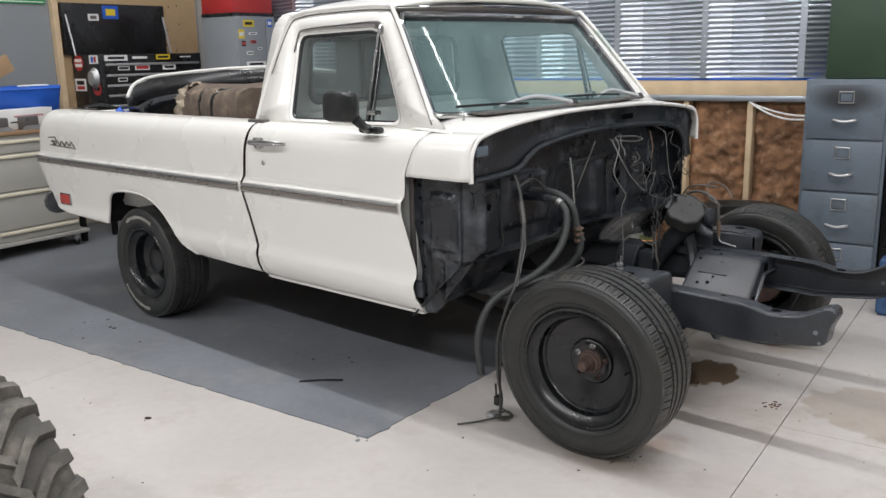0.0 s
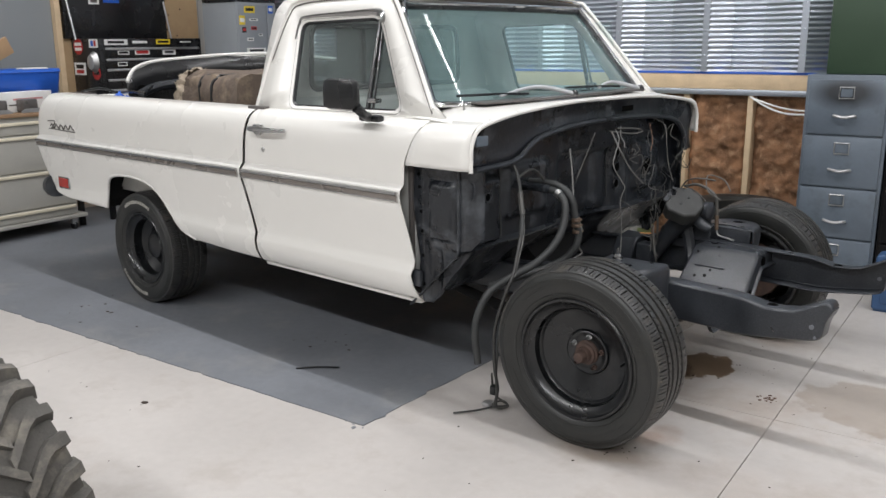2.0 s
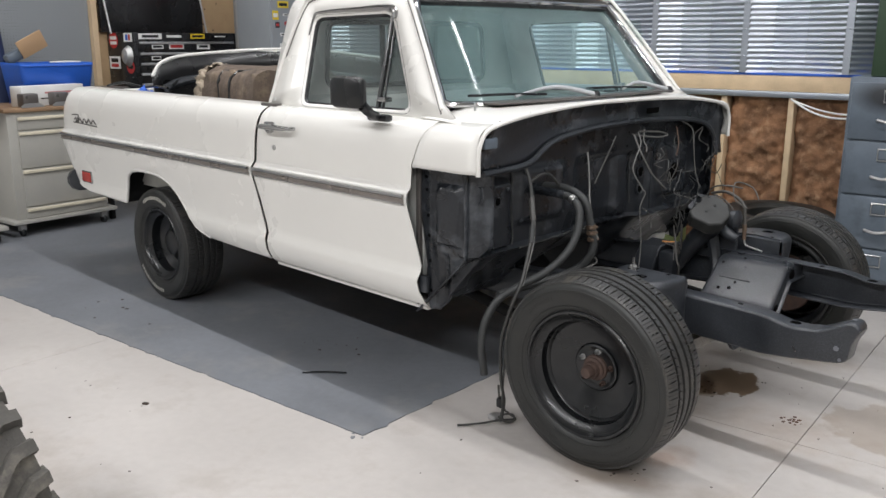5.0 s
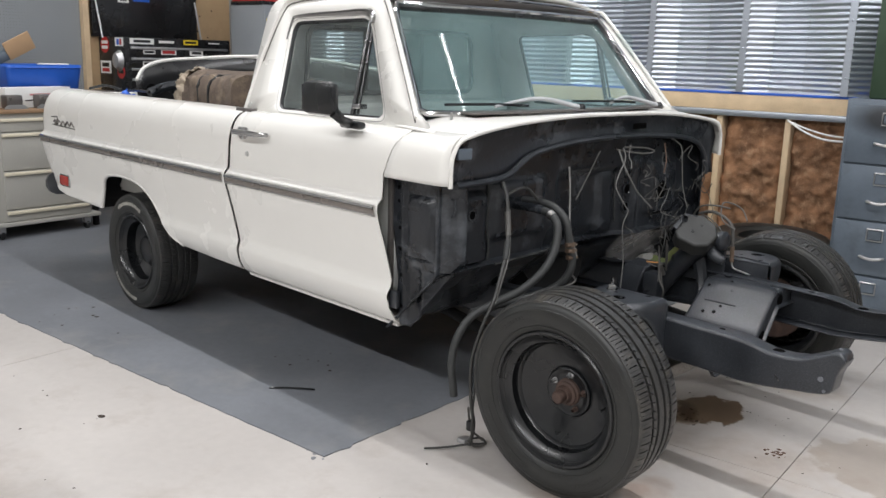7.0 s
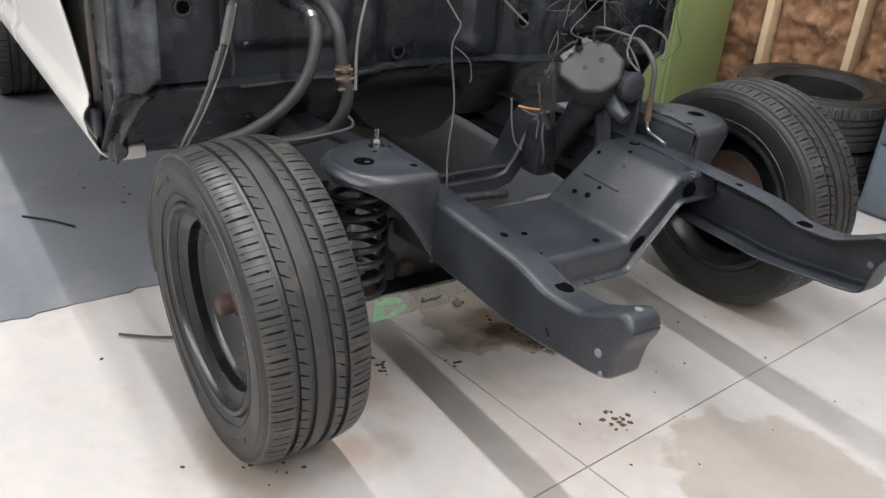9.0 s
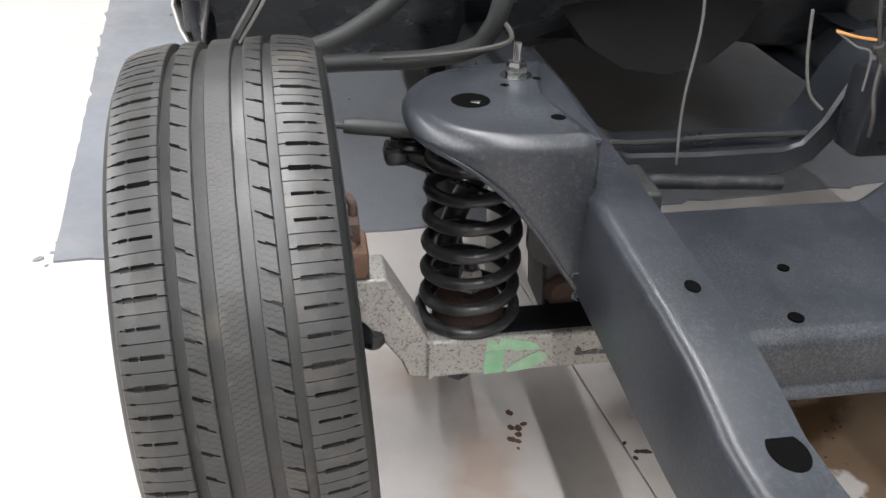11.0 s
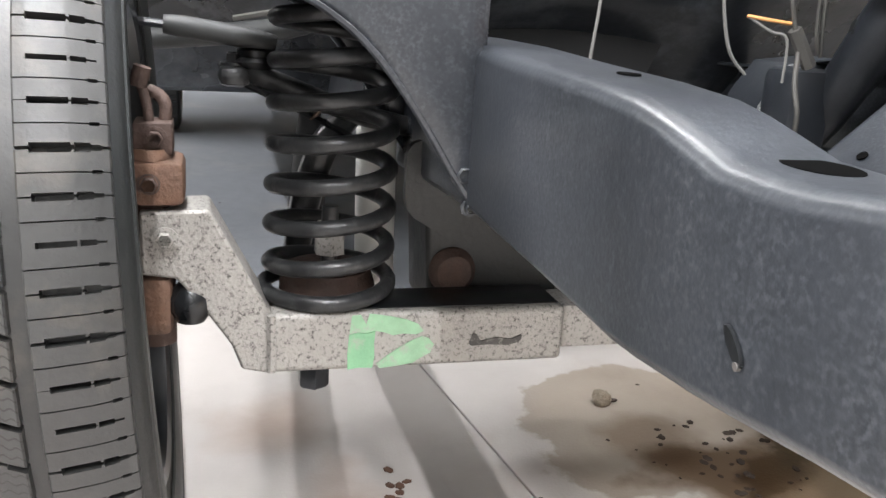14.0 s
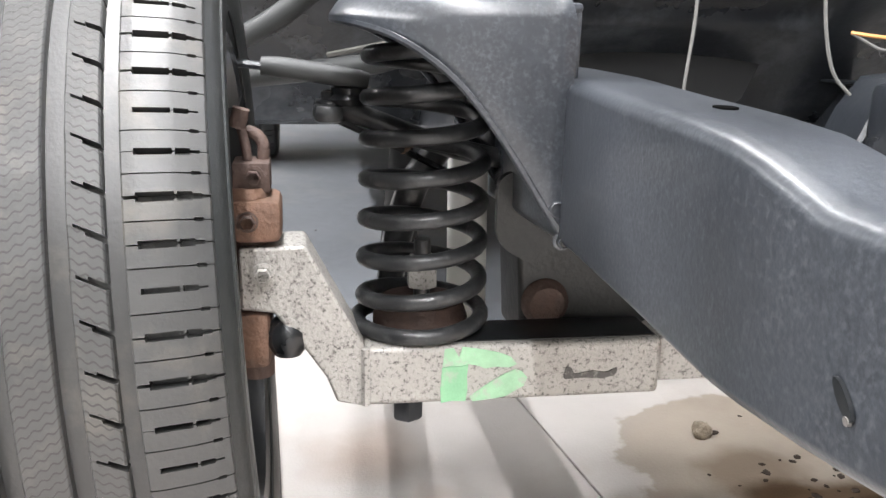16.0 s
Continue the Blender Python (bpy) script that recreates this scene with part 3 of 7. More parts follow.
peg = structure("wall_panel_pegboard", boxm((XW0 + 0.002, -3.0, 0.75), (XW0 + 0.02, 0.963, 2.4), 0.001), M_PEG, "light grey pegboard with rows of holes")
bm = bmesh.new()
for i in range(80):
    for j in range(48):
        y, z = -1.05 + 0.0254 * i, 1.0 + 0.0254 * j
        vs = [bm.verts.new((XW0 + 0.0207, y + 0.003 * math.cos(a), z + 0.003 * math.sin(a))) for a in (0, 1.05, 2.1, 3.15, 4.2, 5.25)]
        bm.faces.new(vs)
tagged(part("peg_holes", bm, M_DARK, peg, smooth=0), "rows of small dark holes", kind="stuff")
sg = thing("wall_sign", "green sign board high on the pegboard", "sign", ROOM)
part("board", boxm((XW0 + 0.022, 0.1, 1.955), (XW0 + 0.03, 0.93, 2.2), 0.002), M_SIGN, sg)
part("border", boxm((XW0 + 0.029, 0.12, 1.968), (XW0 + 0.032, 0.915, 1.976)), M_PAPER, sg, "thin white border line")

# ceiling tubes
first = None
for tx, ty, watts in TUBES:
    m = pose(tx, ty, CEIL - 0.02)
    if first is None:
        first = thing("ceiling_light", "long white tube light fixed under the ceiling", "ceiling light", m, "tube lights in rows")
        part("housing", boxm((-1.22, -0.06, -0.035), (1.22, 0.06, 0.019), 0.01), M_CEIL, first)
        part("tube", tubem([(-1.18, 0, -0.055), (1.18, 0, -0.055)], 0.018, seg=12), M_GLOW, first, "glowing tube")
        part("end_cap", boxm((-1.22, -0.03, -0.078), (-1.18, 0.03, -0.03), 0.004), M_CEIL, first)
        part("end_cap", boxm((1.18, -0.03, -0.078), (1.22, 0.03, -0.03), 0.004), M_CEIL, first)
    else:
        copy_thing(first, m)
    la = bpy.data.lights.new("tube_lamp", "AREA")
    la.shape, la.size, la.size_y, la.energy, la.color = "RECTANGLE", 2.4, 0.07, watts, (0.975, 0.975, 1.0)
    new("tube_lamp", la).matrix_basis = pose(tx, ty, CEIL - 0.1)

# grey mat under the truck
def mat_outline():
    base = [(-6.0, -1.98), (-3.75, -1.61), (-0.69, -1.285), (-0.80, 0.35), (-0.98, 2.2), (-6.0, 1.75)]
    pts = []
    for (ax, ay), (bx, by) in zip(base, base[1:] + base[:1]):
        n = int(math.hypot(bx - ax, by - ay) / 0.035)
        for i in range(n):
            t = i / n
            j = 0.006 * noise.noise(Vector((ax + (bx - ax) * t, ay + (by - ay) * t, 3)) * 14) + (0.012 if random.random() < 0.05 else 0) * random.choice((-1, 1))
            pts.append((ax + (bx - ax) * t + j, ay + (by - ay) * t + j))
    return pts


floor_mat = tagged(part("floor_mat", slab(mat_outline(), lambda u, v, w: (u, v, w), 0.005), M_MAT, smooth=0), "worn grey rubber floor mat with frayed edges under the truck", "floor mat")

# ---- the truck: x forward from the front axle, y to its left, z up ----
truck = thing("pickup_truck", "white old pickup truck with its front body panels and engine removed", "truck")

SIDE = [(0.42, 0.905), (0.445, 0.935), (0.49, 0.957), (0.535, 0.966), (0.553, 0.962), (0.572, 0.950), (0.60, 0.947), (0.66, 0.955), (0.72, 0.964),
        (0.78, 0.974), (0.825, 0.983), (0.86, 0.988), (0.885, 0.986), (0.897, 0.976), (0.91, 0.968), (0.95, 0.970), (1.0, 0.972), (1.05, 0.971),
        (1.09, 0.966), (1.115, 0.959), (1.135, 0.947), (1.150, 0.930), (1.160, 0.908), (1.163, 0.88)]


def side_y(z):
    return lerp_table(SIDE, z)


def side_panel(xs_list, zlow, s, warp=None, ztop=None, lift=0.0):
    """Body side skin over columns of x, cut below at zlow(x) and shaped by the side section."""
    rows = []
    for x in xs_list:
        row = []
        for z, y in SIDE:
            zz = max(z, zlow(x))
            if ztop is not None:
                zz = min(zz, ztop)
            xx = warp(x, zz) if warp else x
            row.append((xx, s * (side_y(zz) + lift), zz))
        rows.append(row)
    return grid(bmesh.new(), rows)


def span(a, b, n):
    return [a + (b - a) * i / n for i in range(n + 1)]


ARCH = [(-1.80, 0.435), (-2.31, 0.455), (-2.42, 0.50), (-2.52, 0.57), (-2.60, 0.645), (-2.68, 0.70), (-2.77, 0.727), (-2.88, 0.737), (-3.00, 0.735), (-3.10, 0.722),
        (-3.165, 0.692), (-3.205, 0.63), (-3.216, 0.52), (-3.80, 0.53), (-3.95, 0.545), (-4.0, 0.56)]
REAR = [(0.42, -3.80), (0.53, -3.82), (0.62, -3.93), (0.75, -3.975), (0.88, -3.99), (0.96, -3.975), (1.05, -3.945), (1.12, -3.90), (1.17, -3.87)]


def bed_warp(x, z):
    return x if x > -3.4 else -3.4 + (x + 3.4) * (lerp_table(REAR, z) + 3.4) / -0.6


GAPX = [(0.42, -1.765), (0.55, -1.755), (0.60, -1.775), (0.86, -1.815), (0.90, -1.81), (1.05, -1.785), (1.17, -1.755)]
DOORF = [(0.42, -0.70), (0.52, -0.725), (0.60, -0.715), (0.83, -0.755), (0.87, -0.76), (0.92, -0.748), (1.0, -0.742), (1.10, -0.70), (1.17, -0.655)]
bed_xs = span(-1.815, -2.3, 6) + span(-2.33, -3.2, 40) + [-3.208, -3.214, -3.217] + span(-3.25, -4.0, 16)
for s in (-1, 1):
    def front_warp(x, z):
        x = bed_warp(x, z)
        return x if x < -2.0 else -2.0 + (x + 2.0) * (lerp_table(GAPX, z) - 0.012 + 2.0) / (0.185)
    side = crisp(thicken(part("bed_side", side_panel(bed_xs, lambda x: lerp_table(ARCH, x), s, front_warp), M_WHITE, truck, "white bed side panel", smooth=28), 0.008, 0))
    lip = [(x, s * (side_y(z) - 0.004), z) for x, z in ARCH[1:13]]
    part("wheel_arch_lip", tubem(lip, 0.011, seg=8, smooth=3), M_WHITE, side)
    # trim strip along the side
    for x0, x1 in ((-1.835, -3.985), (-0.765, -1.80)):
        rows = []
        for x in span(x0, x1, 24):
            rows.append([(x, s * (y + 0.005), z) for z, y in ((0.840, 0.981), (0.842, 0.992), (0.847, 0.996), (0.853, 0.992), (0.864, 0.992), (0.870, 0.998), (0.877, 0.996), (0.881, 0.987))])
        tr = part("side_trim", grid(bmesh.new(), rows), M_TRIMS, truck, "tarnished grey and chrome trim strip", smooth=30)
        rows = [[(x, s * (y + 0.0055), z) for z, y in ((0.868, 0.9975), (0.871, 1.0005), (0.8795, 0.9985), (0.8825, 0.988))] for x in span(x0, x1, 24)]
        part("bright_edge", grid(bmesh.new(), rows), M_CHROME, tr, smooth=30)
        rows = [[(x, s * (y + 0.0055), z) for z, y in ((0.8385, 0.981), (0.841, 0.9925), (0.8445, 0.9965), (0.8475, 0.9965))] for x in span(x0, x1, 24)]
        part("bright_edge", grid(bmesh.new(), rows), M_CHROME, tr, smooth=30)
    # bed top rail, inner wall and wheel housing
    rows = [[(x, s * y, z) for y, z in ((0.885, 1.162), (0.87, 1.166), (0.81, 1.166), (0.80, 1.158), (0.80, 1.12))] for x in span(-1.78, -3.88, 12)]
    part("bed_rail", grid(bmesh.new(), rows), M_WHITE, truck)
    part("bed_inner_wall", boxm((-3.88, s * 0.81 if s < 0 else 0.79, 0.62), (-1.79, -0.79 if s < 0 else 0.81, 1.13)), M_WHITE_IN, truck)
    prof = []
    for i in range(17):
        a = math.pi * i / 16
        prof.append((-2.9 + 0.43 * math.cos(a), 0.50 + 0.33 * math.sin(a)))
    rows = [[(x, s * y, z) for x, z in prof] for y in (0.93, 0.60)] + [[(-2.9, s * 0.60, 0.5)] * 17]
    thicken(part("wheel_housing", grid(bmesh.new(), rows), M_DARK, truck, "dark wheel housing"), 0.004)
    # lower door and cowl side
    def door_warp(x, z):
        a, b = lerp_table(GAPX, z) + 0.012, lerp_table(DOORF, z)
        return b + (a - b) * (x + 0.7) / -1.08
    door = crisp(thicken(part("door", side_panel(span(-0.7, -1.78, 14), lambda x: 0.43, s, door_warp), M_WHITE, truck, "white door with chrome handle", smooth=28), 0.008, 0))
    rows = []
    for t in span(0, 1, 8):
        row = []
        for z in span(0.99, 1.163, 10):
            b = lerp_table(DOORF, z) + 0.006
            bulge = 1 - 0.9 * max(0, (t - 0.8) / 0.2) ** 2 * 0.02
            row.append((b + (-0.425 - b) * t, s * (side_y(z) * bulge), z))
        rows.append(row)
    thicken(part("cowl_side", grid(bmesh.new(), rows), M_WHITE, truck, "white cowl side panel", smooth=40), 0.008, 0)
    if s < 0:
        # handle, lock, mirror
        h = part("door_handle", tubem([(-1.70, -0.985, 1.076), (-1.695, -1.012, 1.08), (-1.66, -1.022, 1.082), (-1.55, -1.022, 1.083), (-1.49, -1.014, 1.082), (-1.478, -0.98, 1.08)],
                                      [0.008, 0.011, 0.013, 0.012, 0.010, 0.009], seg=10), M_CHROME, door, "chrome door handle")
        part("button", lathem([(0.0001, 0.03), (0.014, 0.028), (0.016, 0.02), (0.013, 0.0)], seg=16, axis="Y", m=pose(-1.665, -0.965, 1.062, 180)), M_CHROME, door)
        part("escutcheon", boxm((-1.71, -0.984, 1.055), (-1.64, -0.966, 1.10), 0.008), M_CHROME, door)
        part("lock", lathem([(0.0001, 0.012), (0.009, 0.012), (0.013, 0.004), (0.013, 0)], seg=16, axis="Y", m=pose(-1.645, -0.970, 0.985, 180)), M_STEEL, door)
        mir = part("mirror", boxm((-1.07, -1.105, 1.200), (-0.885, -1.055, 1.325), 0.025), M_RIM, truck, "black plastic door mirror")
        part("stalk", tubem([(-0.90, -1.075, 1.215), (-0.895, -1.04, 1.185), (-0.93, -0.985, 1.170)], [0.022, 0.018, 0.02], seg=10), M_RIM, mir)
        part("foot", boxm((-0.99, -0.985, 1.150), (-0.87, -0.945, 1.178), 0.012), M_RIM, mir)
        part("mirror_glass", boxm((-1.0725, -1.095, 1.215), (-1.0695, -1.065, 1.31), 0.001), M_CHROME, mir)

# emblem: a flowing script drawn as plain strokes
em = part("emblem", tubem([(-3.80 + 0.30 * i / 16, -0.977, 0.972 + 0.014 * math.sin(i * 1.9)) for i in range(17)], 0.0045, seg=6, smooth=3), M_TRIM, truck, "chrome script emblem")
part("underline", tubem([(-3.82, -0.977, 0.955), (-3.66, -0.977, 0.952), (-3.49, -0.977, 0.948)], 0.0035, seg=6), M_TRIM, em)
part("capital", tubem([(-3.83, -0.977, 1.0), (-3.74, -0.977, 1.004), (-3.76, -0.977, 0.975), (-3.79, -0.977, 0.957)], 0.004, seg=6), M_TRIM, em)
mk = part("marker_light", boxm((-3.80, -0.968, 0.585), (-3.68, -0.945, 0.645), 0.006), M_RED, truck, "red rear marker lens")
part("bezel", boxm((-3.81, -0.962, 0.577), (-3.67, -0.948, 0.653), 0.006), M_CHROME, mk)

# bed floor, front wall, tailgate, bumper
part("bed_floor", boxm((-3.88, -0.80, 0.60), (-1.80, 0.80, 0.64)), M_WHITE_IN, truck, "scuffed bed floor")
part("bed_front", boxm((-1.835, -0.86, 0.60), (-1.80, 0.86, 1.15), 0.006), M_WHITE, truck)
part("tailgate", boxm((-3.93, -0.80, 0.60), (-3.88, 0.80, 1.14), 0.01), M_WHITE, truck, "white tailgate")
part("bumper", tubem([(-3.90, -0.93, 0.58), (-4.03, -0.88, 0.56), (-4.07, -0.7, 0.56), (-4.07, 0.7, 0.56), (-4.03, 0.88, 0.56), (-3.90, 0.93, 0.58)], 0.075, seg=12), M_BLACK, truck, "dark rear bumper")
# solid grey block put in as the shade between cab and bed
part("bed_gap_shade", boxm((-1.86, -0.93, 0.47), (-1.70, 0.93, 1.10)), M_TRIM, truck, "grey filler block standing for the shade between cab and bed")

# cab greenhouse
def cab_y(z):
    return 0.872 - (z - 1.16) * 0.315


for s in (-1, 1):
    outer = rounded([(-1.80, 1.158), (-1.80, 1.66), (-1.075, 1.66), (-0.985, 1.60), (-0.675, 1.195), (-0.58, 1.158)], [0.01, 0.11, 0.02, 0.04, 0.02, 0.01])
    inner = rounded([(-1.548, 1.180), (-1.588, 1.552), (-1.075, 1.563), (-0.845, 1.185)], [0.04, 0.05, 0.06, 0.05], 8)
    pl = lambda u, v, s=s: (u, s * cab_y(v), v)
    gf = thicken(part("window_frame", ring_panel(outer, inner, pl, 128), M_WHITE, truck, "white cab pillar and window frame", smooth=35), 0.03, 0)
    part("window_seal", tubem([pl(u, v, s) for u, v in inner], 0.011, seg=8, smooth=1, closed=True), M_RIM, gf, "black rubber window seal")
    chn = rounded([(-1.563, 1.170), (-1.603, 1.565), (-1.065, 1.577), (-0.83, 1.175)], [0.05, 0.06, 0.07, 0.06], 8)
    part("window_trim", tubem([(u, s * (cab_y(v) + 0.013), v) for u, v in chn], 0.0032, seg=6, smooth=1, closed=True), M_TRIM, gf)
    g = part("side_glass", grid(bmesh.new(), [[pl(u, v) for u in span(-1.59, -0.85, 2)] for v in (1.175, 1.56)]), M_GLASS, gf, "tinted side glass")
    g.visible_shadow = False
    part("vent_post", tubem([(-1.050, s * (cab_y(1.18) + 0.004), 1.18), (-1.070, s * (cab_y(1.53) + 0.004), 1.555)], 0.011, seg=8), M_RIM, gf, "black vent window post")
    part("vent_frame", tubem([(-1.020, s * (cab_y(1.18) + 0.004), 1.18), (-1.052, s * (cab_y(1.53) + 0.004), 1.545)], 0.006, seg=8), M_RIM, gf)
    part("vent_handle", boxm((-1.05, s * cab_y(1.22) - 0.02, 1.215), (-1.0, s * cab_y(1.22) + 0.02, 1.235), 0.005), M_CHROME, gf)
    part("rain_visor", tubem([(u, s * (cab_y(v) + 0.016), v) for u, v in ((-1.605, 1.48), (-1.595, 1.555), (-1.558, 1.577), (-1.3, 1.586), (-1.085, 1.586), (-1.050, 1.545))], [0.004, 0.007, 0.008, 0.011, 0.017, 0.010], seg=8), M_CHROME, gf, "chrome rain visor")
    drip = [(-1.795, 1.165), (-1.76, 1.40), (-1.70, 1.60), (-1.62, 1.655), (-1.3, 1.668), (-1.06, 1.663), (-1.0, 1.635), (-0.84, 1.43), (-0.675, 1.205)]
    part("drip_rail", tubem([(u, s * (cab_y(v) + 0.016), v) for u, v in drip], 0.009, seg=8), M_WHITE, truck, "drip rail")
    part("door_seam", tubem([(u + (0.016 if u < -1.5 else 0), s * (cab_y(v - 0.016) + 0.0165), v - 0.018) for u, v in drip[1:]], 0.0035, seg=6), M_TRIM, truck)
    part("pillar_plate", boxm((-1.83, s * 0.895 - 0.02, 1.150), (-1.70, s * 0.895 + 0.02, 1.175), 0.006), M_TRIM, truck, "bright plate at the foot of the pillar")

# roof shell
rows = []
for x in [-0.955, -0.97, -1.0, -1.05, -1.12] + span(-1.2, -1.65, 8) + [-1.70, -1.74, -1.77, -1.79, -1.80]:
    row = []
    for y in span(-1, 1, 28):
        yy = y * 0.735
        front = -1.04 + 0.085 * (1 - y * y)
        xx = x + (front + 0.955) * max(0.0, (x + 1.8) / 0.845)
        end = max(0.0, (-1.58 - x) / 0.22)
        nose = max(0.0, (x + 1.10) / 0.15)
        crown = 0.075 * (1 - abs(y) ** 3.2)
        z = 1.655 + crown * (1 - 0.9 * end ** 2.2) * (1 - 0.45 * nose ** 2) - 0.055 * end ** 3 + 0.004
        row.append((xx, yy, z))
    rows.append(row)
roof = thicken(part("roof", grid(bmesh.new(), rows), M_WHITE, truck, "white rounded cab roof", smooth=60), 0.02, -1)

# windshield: a bowed sheet between base and header
def ws(u, v, out=0.0):
    """u across -1..1, v up 0..1."""
    y = u * (0.805 + (0.685 - 0.805) * v)
    x = -0.735 + (-1.025 + 0.735) * v + (0.115 - 0.03 * v) * (1 - abs(u) ** (3 - v))
    z = 1.212 + (1.612 - 1.212) * v - 0.012 * (1 - u * u) * (1 - v)
    return (x + out * 0.8, y, z + out * 0.6)


wg = part("windshield", grid(bmesh.new(), [[ws(u, v) for u in span(-1, 1, 20)] for v in span(0, 1, 8)]), M_SCREEN, truck, "large bowed windshield glass with a faint green tint", smooth=180)
wg.visible_shadow = False
edge = [(u, 0) for u in span(-0.97, 0.97, 20)] + [(1, 0.03)] + [(1, v) for v in span(0.1, 0.9, 5)] + [(0.98, 1)] + [(u, 1) for u in span(0.93, -0.93, 20)] + [(-0.98, 1)] + [(-1, v) for v in span(0.9, 0.1, 5)] + [(-1, 0.03)]
part("windshield_seal", tubem([ws(u, v, 0.002) for u, v in edge], 0.016, seg=8, smooth=1, closed=True), M_RIM, wg, "black rubber seal")
part("windshield_trim", tubem([ws(u * 1.015, v * 1.03 - 0.015, 0.016) for u, v in edge], 0.012, seg=8, smooth=1, closed=True), M_CHROME, wg, "bright windshield moulding")
part("header_strip", tubem([(-1.045 + 0.10 * (1 - u * u), u * 0.70, 1.640 + 0.012 * (1 - u * u)) for u in span(-1, 1, 16)], 0.014, seg=8, smooth=1), M_TRIM, truck, "grey drip strip over the windshield")
part("header_chrome", tubem([(-1.02 + 0.10 * (1 - u * u), u * 0.70, 1.655 + 0.012 * (1 - u * u)) for u in span(-1, 1, 16)], 0.006, seg=8, smooth=1), M_CHROME, truck)

# rear wall of the cab with its window
outer = rounded([(-0.86, 1.10), (-0.735, 1.655), (0.735, 1.655), (0.86, 1.10)], [0.01, 0.09, 0.09, 0.01])
inner = rounded([(-0.57, 1.235), (-0.55, 1.545), (0.55, 1.545), (0.57, 1.235)], 0.06, 8)
rw = thicken(part("cab_rear_wall", ring_panel(outer, inner, lambda u, v: (-1.785, u, v), 128), M_WHITE, truck, "rear wall of the cab", smooth=30), 0.03, 0)
part("rear_window_seal", tubem([(-1.77, u, v) for u, v in inner], 0.014, seg=8, smooth=1, closed=True), M_RIM, rw)
rg = part("rear_glass", boxm((-1.788, -0.56, 1.24), (-1.784, 0.56, 1.54)), M_GLASS, rw)
rg.visible_shadow = False
for y in (-0.19, 0.19):
    part("window_bar", boxm((-1.795, y - 0.012, 1.235), (-1.775, y + 0.012, 1.545), 0.003), M_RIM, rw)
part("rear_lining", boxm((-1.775, -0.88, 0.5), (-1.755, 0.88, 1.20)), M_CABIN, truck)
part("headliner", boxm((-1.72, -0.66, 1.628), (-1.08, 0.66, 1.638)), M_CABIN, truck, "pale cab headliner")
# bench seat, dashboard, steering wheel
part("seat_back", boxm((-1.74, -0.70, 0.72), (-1.58, 0.70, 1.19), 0.05, m=None), M_CABIN, truck, "grey bench seat back")
part("seat_base", boxm((-1.62, -0.70, 0.62), (-1.10, 0.70, 0.80), 0.05), M_CABIN, truck)
part("dashboard", boxm((-0.99, -0.82, 0.95), (-0.68, 0.82, 1.195), 0.04), M_RIM, truck, "black dashboard")
for s in (-1, 1):
    part("door_lining", boxm((-1.74, s * 0.90 - 0.012, 0.50), (-0.74, s * 0.90 + 0.012, 1.155)), M_CABIN, truck)

# cowl top with its rolled front lip
LIP = [(-0.945, 0.985), (-0.945, 1.06), (-0.935, 1.10), (-0.905, 1.138), (-0.85, 1.158), (-0.74, 1.176), (-0.6, 1.190), (-0.4, 1.203), (-0.2, 1.208), (0, 1.209),
       (0.2, 1.208), (0.4, 1.203), (0.6, 1.190), (0.74, 1.176), (0.85, 1.158), (0.905, 1.138), (0.935, 1.10), (0.945, 1.06), (0.945, 0.985)]
top = LIP[3:-3]
rows = []
for t in span(0, 1, 10):
    row = []
    for y, z in top:
        u = max(-1, min(1, y / 0.82))
        bx, by, bz = ws(u, -0.02)
        by = y if abs(y) > 0.8 else by
        bz = 1.172 if abs(y) > 0.83 else bz
        bx = bx - 0.03 if abs(y) > 0.83 else bx
        zz = bz + (z - bz) * t
        fx = -0.425 - 0.012 * (1 - u * u)
        row.append((bx + (fx - bx) * t, by + (y - by) * t, zz + 0.006 * math.sin(math.pi * t)))
    rows.append(row)
cowl = thicken(part("cowl_top", grid(bmesh.new(), rows), M_WHITE, truck, "white cowl panel below the windshield", smooth=50), 0.006, 0)
part("cowl_lip", tubem([(-0.425 - 0.012 * (1 - min(1, abs(y) / 0.82) ** 2) + 0.004 * noise.noise(Vector((y * 9, 1, 2))), y, z + 0.003 * noise.noise(Vector((y * 13, 5, 2)))) for y, z in LIP], 0.009, seg=8, smooth=3), M_WHITE, cowl, "ragged folded lip with bare metal nicks")
for y in (-0.8, -0.62, -0.41, -0.16, 0.12, 0.37, 0.6, 0.8):
    z = lerp_table(LIP[2:-2], y)
    part("cowl_screw", lathem([(0.009, 0), (0.009, 0.004), (0.004, 0.006)], seg=8, axis="Z", m=pose(-0.45, y, z)), M_RUST, cowl)
part("cowl_vent", boxm((-0.70, -0.66, 1.214), (-0.58, 0.66, 1.222), 0.003), M_TRIM, cowl, "grey air intake strip")
